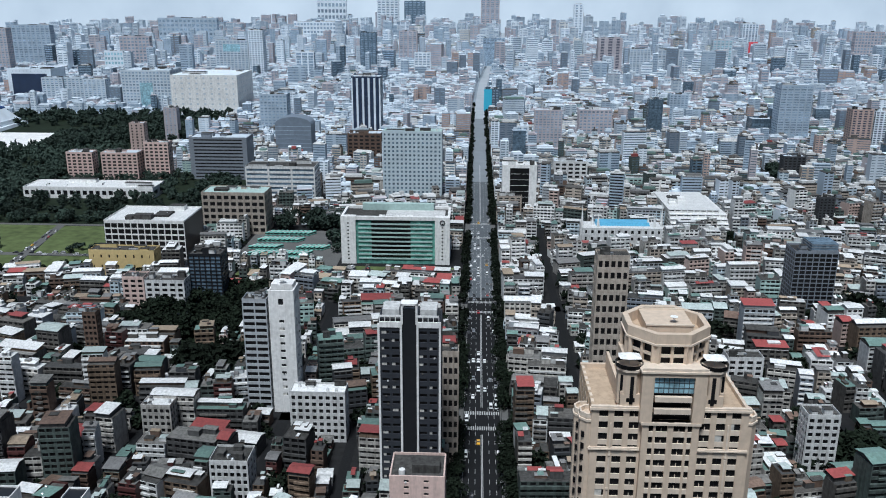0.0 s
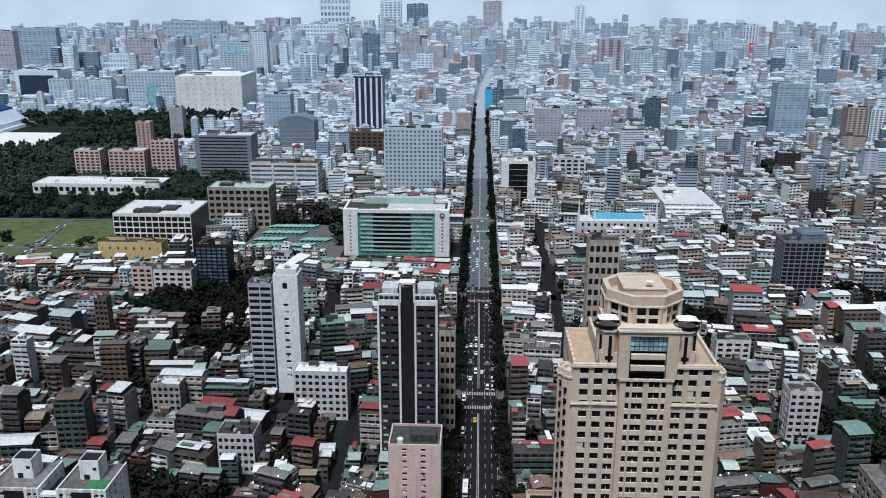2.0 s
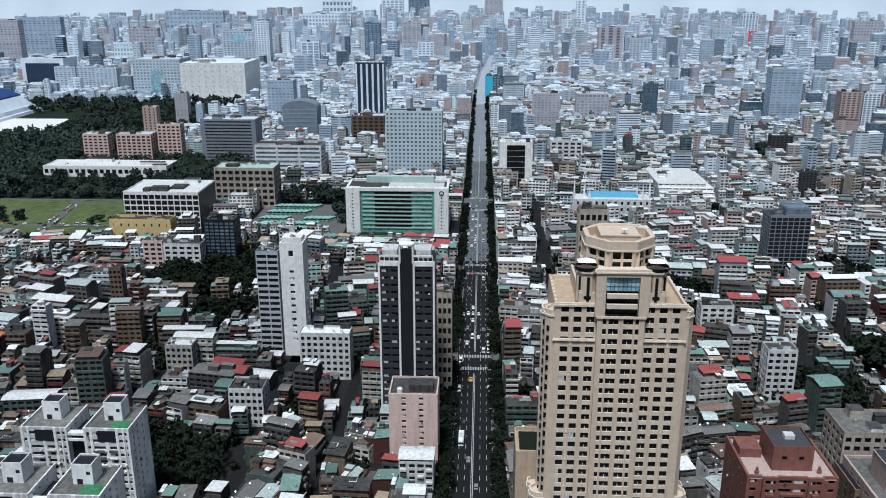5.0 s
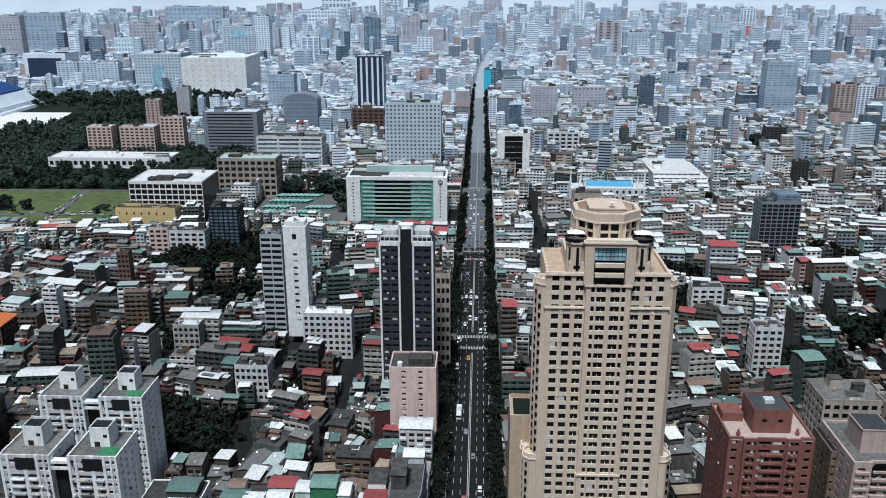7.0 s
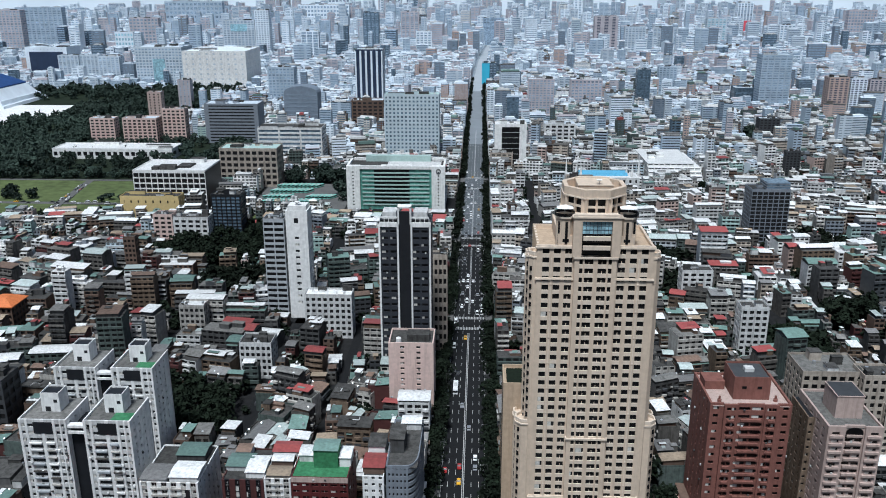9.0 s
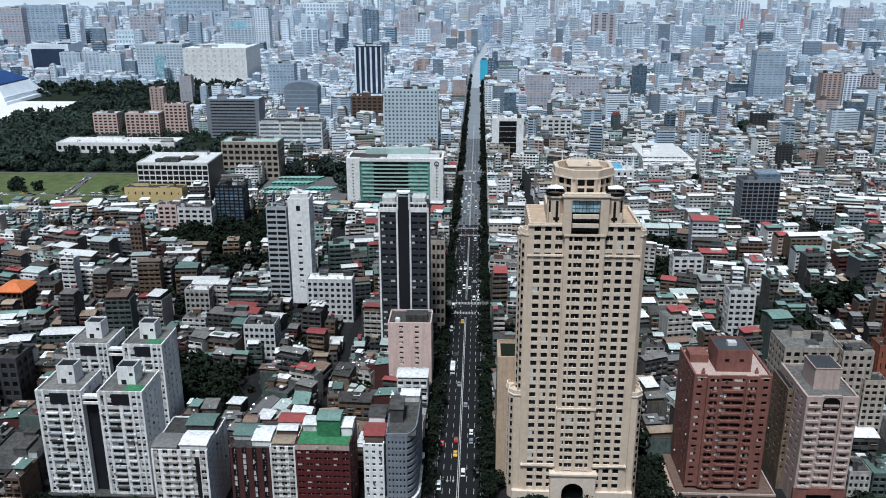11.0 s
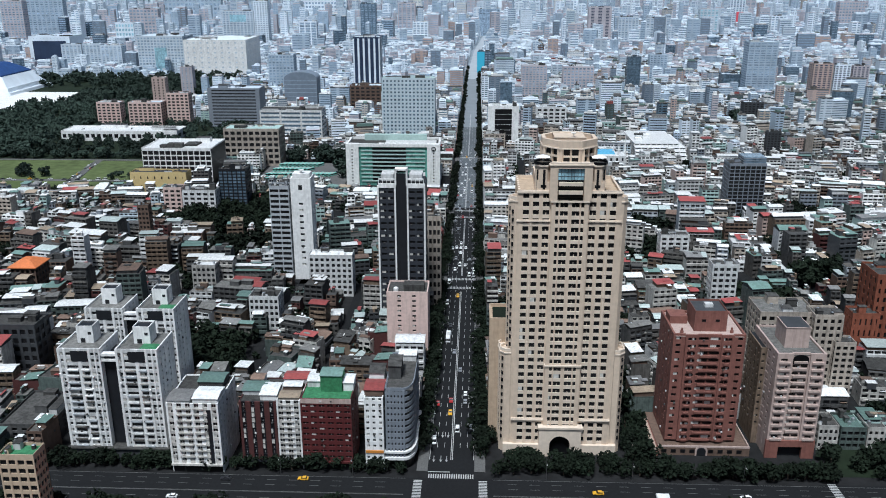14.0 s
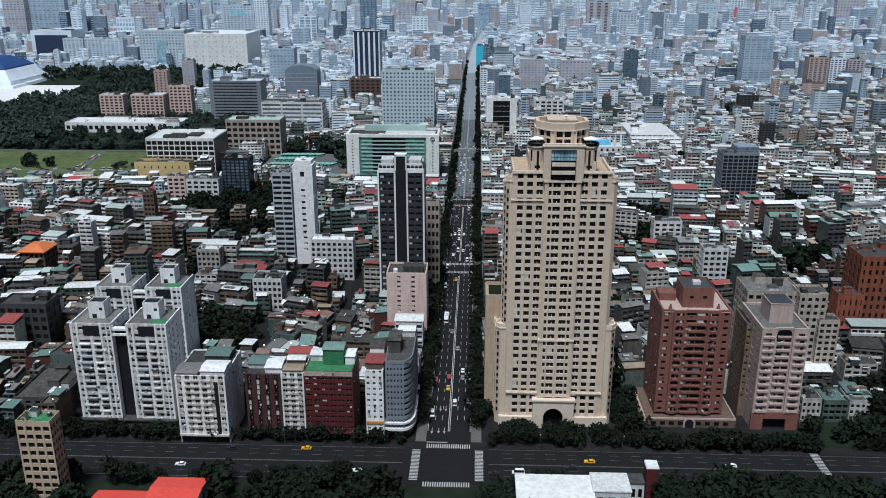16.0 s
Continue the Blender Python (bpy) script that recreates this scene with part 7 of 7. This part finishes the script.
zebra(-19.0, -8.9, 10.3, 20, 3.2)
zebra(-47.5, -8.9, 10.3, 20, 3.2)
zebra(199.8, -8.9, 10.2, 20, 4.0)
zebra(216.5, -8.9, 10.2, 20, 4.0)
zebra(368, -8.9, 10.2, 20, 4.0)
zebra(388, -8.9, 10.2, 20, 4.0)
zebra(558, -8.9, 10.2, 20, 5.0)
zebra(606, -8.9, 10.2, 20, 5.0)
zebra(-43, -14.5, -11.0, 22, 23, True)
zebra(-43, 12.2, 15.7, 22, 23, True)
zebra(-41, 154, 157.5, 22, 24, True)
g = Geo(OLDPAINT)
for x in range(-300, 300, 9):
    if abs(x) > 22:
        for yy in (-22.5, -26, -35, -39.5):
            g.box(x, x + 4, yy - 0.08, yy + 0.08, 0.03, 0.05)
for x0, x1 in ((-300, -18), (18, 300)):
    for yy in (-30.6, -31.0, -43.5, -19.5):
        g.box(x0, x1, yy - 0.08, yy + 0.08, 0.03, 0.05)
part("cross_street_lines", g, road, "white lane lines of the cross street", kind="stuff")
g = Geo(PAINT)
for y0 in (-14, 6):
    for x in (-7, -4, -1.5):
        g.at(x, 0, 0).box(-0.12, 0.12, y0 + 8, y0 + 12, 0.04, 0.055).prism([(-0.6, y0 + 9), (0.6, y0 + 9), (0, y0 + 7)], 0.04, 0.055)
g.at().box(-8.9, 0.2, -14.5, -14.0, 0.04, 0.055)
part("arrows", g, road, "white lane arrows and stop line", kind="stuff")


# ---------------------------------------------------------------- vehicles
def car_template(name, label, paint, length=4.4, width=1.8, height=1.45, van=False):
    root = thing(name, label, name, group="cars on the streets")
    a, b = length / 2, width / 2
    prof = ((-a, 0.35), (-a, 0.85), (-a + 0.1, 0.95), (a - 1.3 if not van else a - 0.5, 0.98), (a - 0.05, 0.75), (a, 0.35))
    g = Geo(paint)
    i = g.points([(s * b * (0.96 if z > 0.9 else 1.0), y, z) for s in (-1, 1) for y, z in prof])
    n = len(prof)
    g.faces(i, [tuple(range(n)), tuple(range(2 * n - 1, n - 1, -1))] + [((k + 1) % n, k, n + k, n + (k + 1) % n) for k in range(n)], paint)
    part("body", g, root)
    y0, y1 = (-a + 0.15, a - 0.7) if van else (-a + 0.5, a - 1.4)
    g = Geo(GLASS)
    i = g.points([(s * b * f, y, z) for s in (-1, 1) for y, z, f in ((y0, 0.92, 0.93), (y0 + 0.35, height - 0.06, 0.8), (y1 - 0.6, height - 0.06, 0.8), (y1, 0.95, 0.93))])
    g.faces(i, ((0, 1, 2, 3), (7, 6, 5, 4), (1, 0, 4, 5), (3, 2, 6, 7), (2, 1, 5, 6)), GLASS)
    part("glasshouse", g, root)
    g = Geo(paint)
    g.box(-b * 0.8, b * 0.8, y0 + 0.35, y1 - 0.6, height - 0.05, height, paint, inset=0.05)
    part("roof", g, root)
    w = Geo(RUBBER)
    pts = [(math.cos(t) * 0.33, math.sin(t) * 0.33) for t in [k * math.pi / 5 for k in range(10)]]
    w.prism(pts, -0.1, 0.1, RUBBER)
    me = w.mesh("wheel")
    for sx in (-1, 1):
        for yy in (-a + 0.85, a - 0.85):
            ob = part("wheel", me, root)
            ob.matrix_basis = Matrix.Translation((sx * (b - 0.08), yy, 0.33)) @ Matrix.Rotation(math.pi / 2, 4, "Y")
    return root


CARW = mat("white_car_paint", (0.78, 0.78, 0.78), 0.3, 0.05, 1, 0.2, bump=0)
CARG = mat("grey_car_paint", (0.22, 0.23, 0.25), 0.3, 0.05, 1, 0.2, bump=0)
CARK = mat("black_car_paint", (0.03, 0.03, 0.035), 0.3, 0.05, 1, 0.2, bump=0)
CARY = mat("yellow_taxi_paint", (0.70, 0.38, 0.03), 0.35, 0.05, 1, 0.2, bump=0)
CARR = mat("red_car_paint", (0.35, 0.03, 0.03), 0.3, 0.05, 1, 0.2, bump=0)
fleet = [car_template("car", "white saloon car on the asphalt", CARW), car_template("car", "grey saloon car on the asphalt", CARG),
         car_template("car", "black saloon car on the asphalt", CARK), car_template("taxi", "yellow taxi saloon on the asphalt", CARY),
         car_template("van", "white delivery van on the asphalt", CARW, 5.2, 1.95, 2.1, True), car_template("car", "red hatchback car on the asphalt", CARR, 3.9)]
vr = random.Random(21)
spots = []
y = 6.0
while y < 640:
    for f in (-0.82, -0.5, -0.18, 0.2, 0.52, 0.84):
        if vr.random() < (0.30 if y > 200 else 0.2):
            spots.append((0.6 + f * HALF, y + vr.uniform(0, 5), math.pi if f < 0 else 0.0, 1.0))
    y += 12
for x, yy, turn in ((60, -28, 1.57), (52, -32.5, 1.57), (-60, -22, 1.57), (-92, -23, 1.57), (-36, -38, 1.57), (118, -29, 1.57), (20, -38, 1.57), (30, -37, 1.57), (-110, -36, 1.57)):
    spots.append((x, yy, turn, 1.0))
for n in range(20):
    for off in (-2.7, 2.7):
        yy = 442 + 6.6 * n
        if vr.random() < 0.7 and not 484 < yy < 496:
            spots.append((-387.5 - 0.13 * (yy - 443) + off, yy, 0.13, 1.0))
for n in range(24):
    if vr.random() < 0.8:
        spots.append((-480 + 7 * n, vr.choice((487.8, 492.4)), 1.57, 1.0))
first = set()
for x, y, turn, k in spots:
    n = vr.choice((0, 0, 0, 1, 1, 2, 2, 4, 0, 0, 0, 1, 2, 0, 4, 1, 3, 5)) if y > -17 else vr.choice((0, 1, 2, 3, 4))
    m = Matrix.Translation((x, y, 0.05)) @ Matrix.Rotation(turn, 4, "Z") @ Matrix.Diagonal((k, k, k, 1))
    if n in first:
        copy_thing(fleet[n], Matrix.Identity(4)).matrix_world = m
    else:
        fleet[n].matrix_world = m
        first.add(n)


def bus(x, y, k, turn=0.0, body=None, label="green and white city bus parked in the yard", group="parked buses"):
    root = thing("bus", label, "bus", group=group)
    g = Geo(body or TINGREEN)
    g.box(-1.25, 1.25, -5.5, 5.5, 0.4, 1.3, body or TINGREEN).box(-1.25, 1.25, -5.5, 5.5, 2.4, 3.0, body or TINGREEN, inset=0.08)
    part("body", g, root)
    g = Geo(GLASS)
    g.box(-1.22, 1.22, -5.45, 5.45, 1.3, 2.4)
    part("window_band", g, root)
    g = Geo(PALE)
    g.box(-0.8, 0.8, -2.5, 1.5, 3.0, 3.25, PALE, inset=0.1)
    part("roof_unit", g, root)
    for sx in (-1, 1):
        for yy in (-3.5, 3.6):
            w = Geo(RUBBER)
            w.box(sx * 1.05 - 0.15, sx * 1.05 + 0.15, yy - 0.5, yy + 0.5, 0.0, 0.9, RUBBER, inset=0.0)
            part("wheel", w, root)
    root.matrix_world = Matrix.Translation((x, y, 0.1)) @ Matrix.Rotation(turn, 4, "Z") @ Matrix.Diagonal((k, k, k, 1))


BUSGREEN = mat("bus_green_paint", (0.22, 0.50, 0.42), 0.4, 0.15, 1, 0.2, bump=0)
for row, (yy, x0, count) in enumerate(((482, -176, 9), (499, -196, 12), (517, -200, 6), (517, -158, 6), (540, -198, 9), (562, -196, 10))):
    for n in range(count):
        bus(x0 + n * 4.3, yy, 1.0, -0.6, BUSGREEN)
bus(-5, 120, 1.0, math.pi, CARW, "white city bus on the avenue", "moving buses")


# ---------------------------------------------------------------- street furniture and the near edge
def street_lamp(x, y, turn):
    root = thing("street_lamp", "grey steel street lamp with a curved arm", "lamp", x, y, 0, turn, "street lamps")
    g = Geo(STEEL)
    g.disc(0, 0, 0.12, 0, 8.5, GREY, 8, 0.6)
    part("pole", g, root)
    g = Geo(GREY)
    g.box(-0.06, 2.2, -0.06, 0.06, 8.4, 8.52)
    part("arm", g, root)
    g = Geo(PALE)
    g.box(1.7, 2.5, -0.15, 0.15, 8.3, 8.42, PALE)
    part("lamp_head", g, root)


for n in range(10):
    street_lamp(-9.8, 20 + 34 * n, 0)
    street_lamp(11.0, 36 + 34 * n, math.pi)
for x in (-110, -70, -40, 40, 75, 120):
    street_lamp(x, -18.4, -math.pi / 2)

REDROOF = mat("bright_red_metal", (0.62, 0.07, 0.05), 0.5, 0.15, 0.8, 0.1)
for x0, x1, y0, y1, h, m, lab in ((-111, -92, -72, -56, 7.2, REDROOF, "low hall with a bright red metal roof"), (-132, -113, -78, -63, 5.5, REDROOF, "low hall with a bright red metal roof"),
                                  (28, 57, -70, -51, 8.5, WHITE, "white flat roofed depot"), (57, 71, -62, -50, 9.2, TINWHITE, "white canopy hall beside the verge"),
                                  (71.5, 77, -56, -50, 9.0, GREY, "small grey roof house")):
    root = thing("low_hall", lab, "hall", (x0 + x1) / 2, (y0 + y1) / 2, 0)
    w, d = x1 - x0, y1 - y0
    g = Geo(PALE)
    storeys(g, w, d, 0, 1, h / 1.35, max(2, int(w / 4)), max(2, int(d / 4)), PALE, 0.4, 0.4, 0.3)
    part("wall", g, root)
    g = Geo(GLASS)
    g.box(-w / 2 + 0.4, w / 2 - 0.4, -d / 2 + 0.4, d / 2 - 0.4, 0, h - 0.5)
    part("glazing", g, root)
    g = Geo(m)
    if m is REDROOF:
        g.gable(-w / 2 - 0.5, w / 2 + 0.5, -d / 2 - 0.5, d / 2 + 0.5, h, h + 1.2, m)
    else:
        g.box(-w / 2 - 0.3, w / 2 + 0.3, -d / 2 - 0.3, d / 2 + 0.3, h, h + 0.5, m, inset=0.1)
    part("roof", g, root)
root = thing("red_stair_tower", "dark red stair tower with a white cap", "stair tower", 80.5, -50, 0)
g = Geo(DEEPRED)
g.box(-2.2, 2.2, -2.5, 2.5, 0, 13.5, DEEPRED)
part("wall", g, root)
g = Geo(WHITE)
g.box(-2.5, 2.5, -2.8, 2.8, 13.5, 14.2, WHITE, inset=0.2)
part("cap", g, root)


# ---------------------------------------------------------------- plaza and low shops by the eastern side street
lawn("plaza_east", 150.6, 200, -46, -18, ASPHALT, "dark asphalt forecourt beside the cross street", "forecourt", 0.03)
for n, (x, y, w, d, h, wall, tin) in enumerate(((170, 22, 12, 10, 9, WHITE, TINWHITE), (186, 20, 14, 10, 12, TEALT, TINGREEN), (203, 24, 10, 9, 8, WHITE, TINWHITE), (214, 14, 15, 11, 7, WHITE, TINWHITE), (175, 42, 16, 11, 11, GREY, TINWHITE))):
    root = thing("low_shop", f"{WALLWORD.get(wall, 'white')} low shop house with {ROOFWORD[tin]} roof", "shop house", x, y, 0, group="low shop houses")
    rr = random.Random(n + 70)
    gs = {q: Geo(GLASS if q == "glazing" else wall) for q in PARTS}
    house_shape(gs, rr, w, d, max(2, int(h / 3.4)), 3.2, wall, tin)
    for q in PARTS:
        if gs[q].v:
            part(q, gs[q], root)


SIGNRED = mat("red_sign_panel", (0.70, 0.10, 0.12), 0.5, 0.1)


# ---------------------------------------------------------------- boards on avenue blocks
def board(x, y, z, w, h, material, label, stripe=None):
    root = thing("sign_board", label, "sign", x, y, z, group="avenue sign boards")
    g = Geo(material)
    g.box(-w / 2, w / 2, -0.6, 0.0, 0, h, material)
    part("panel", g, root)
    g = Geo(GREY)
    g.box(-w / 2, w / 2, 0.0, 0.8, 0, h * 0.98, GREY)
    part("frame", g, root)
    if stripe:
        g = Geo(stripe)
        for n in range(4):
            g.box(-w * 0.25, w * 0.25, -0.75, -0.6, h * (0.1 + 0.22 * n), h * (0.2 + 0.22 * n), stripe)
        part("stripe", g, root)


board(15.7, 1388, 5.0, 14.7, 39.5, CYANP, "bright cyan sign board on an avenue block", None)
board(23.1, 1020, 0.0, 12.8, 33.0, FARWHITE, "white sign tower with red and blue fields", TINRED)
board(915, 2760, 4.0, 29.4, 52.0, SIGNRED, "red and white sign board on a far tower", FARWHITE)


def roofed_hall(x, y, w, d, h):
    """A brick hall below a broad orange hipped roof."""
    root = thing("temple_hall", "brick hall with a broad orange tiled hip roof", "hall", x, y + d / 2)
    g = Geo(BROWN)
    storeys(g, w, d, 0, 4, h / 4.35, 5, 5, BROWN, 0.35, 0.4, 0.5)
    part("wall", g, root)
    g = Geo(GLASS)
    g.box(-w / 2 + 0.5, w / 2 - 0.5, -d / 2 + 0.5, d / 2 - 0.5, 0, h)
    part("glazing", g, root)
    g = Geo(ORANGEROOF)
    g.box(-w / 2 - 1, w / 2 + 1, -d / 2 - 1, d / 2 + 1, h, h + 0.6, ORANGEROOF).box(-w / 2 - 1, w / 2 + 1, -d / 2 - 1, d / 2 + 1, h + 0.6, h + 4.2, ORANGEROOF, inset=min(w, d) * 0.4)
    part("roof", g, root)


ORANGEROOF = mat("orange_roof_tile", (0.55, 0.16, 0.05), 0.7, 0.2, 0.8, 0.1)
roofed_hall(-283.0, 184.5, 17.0, 18.0, 16.5)
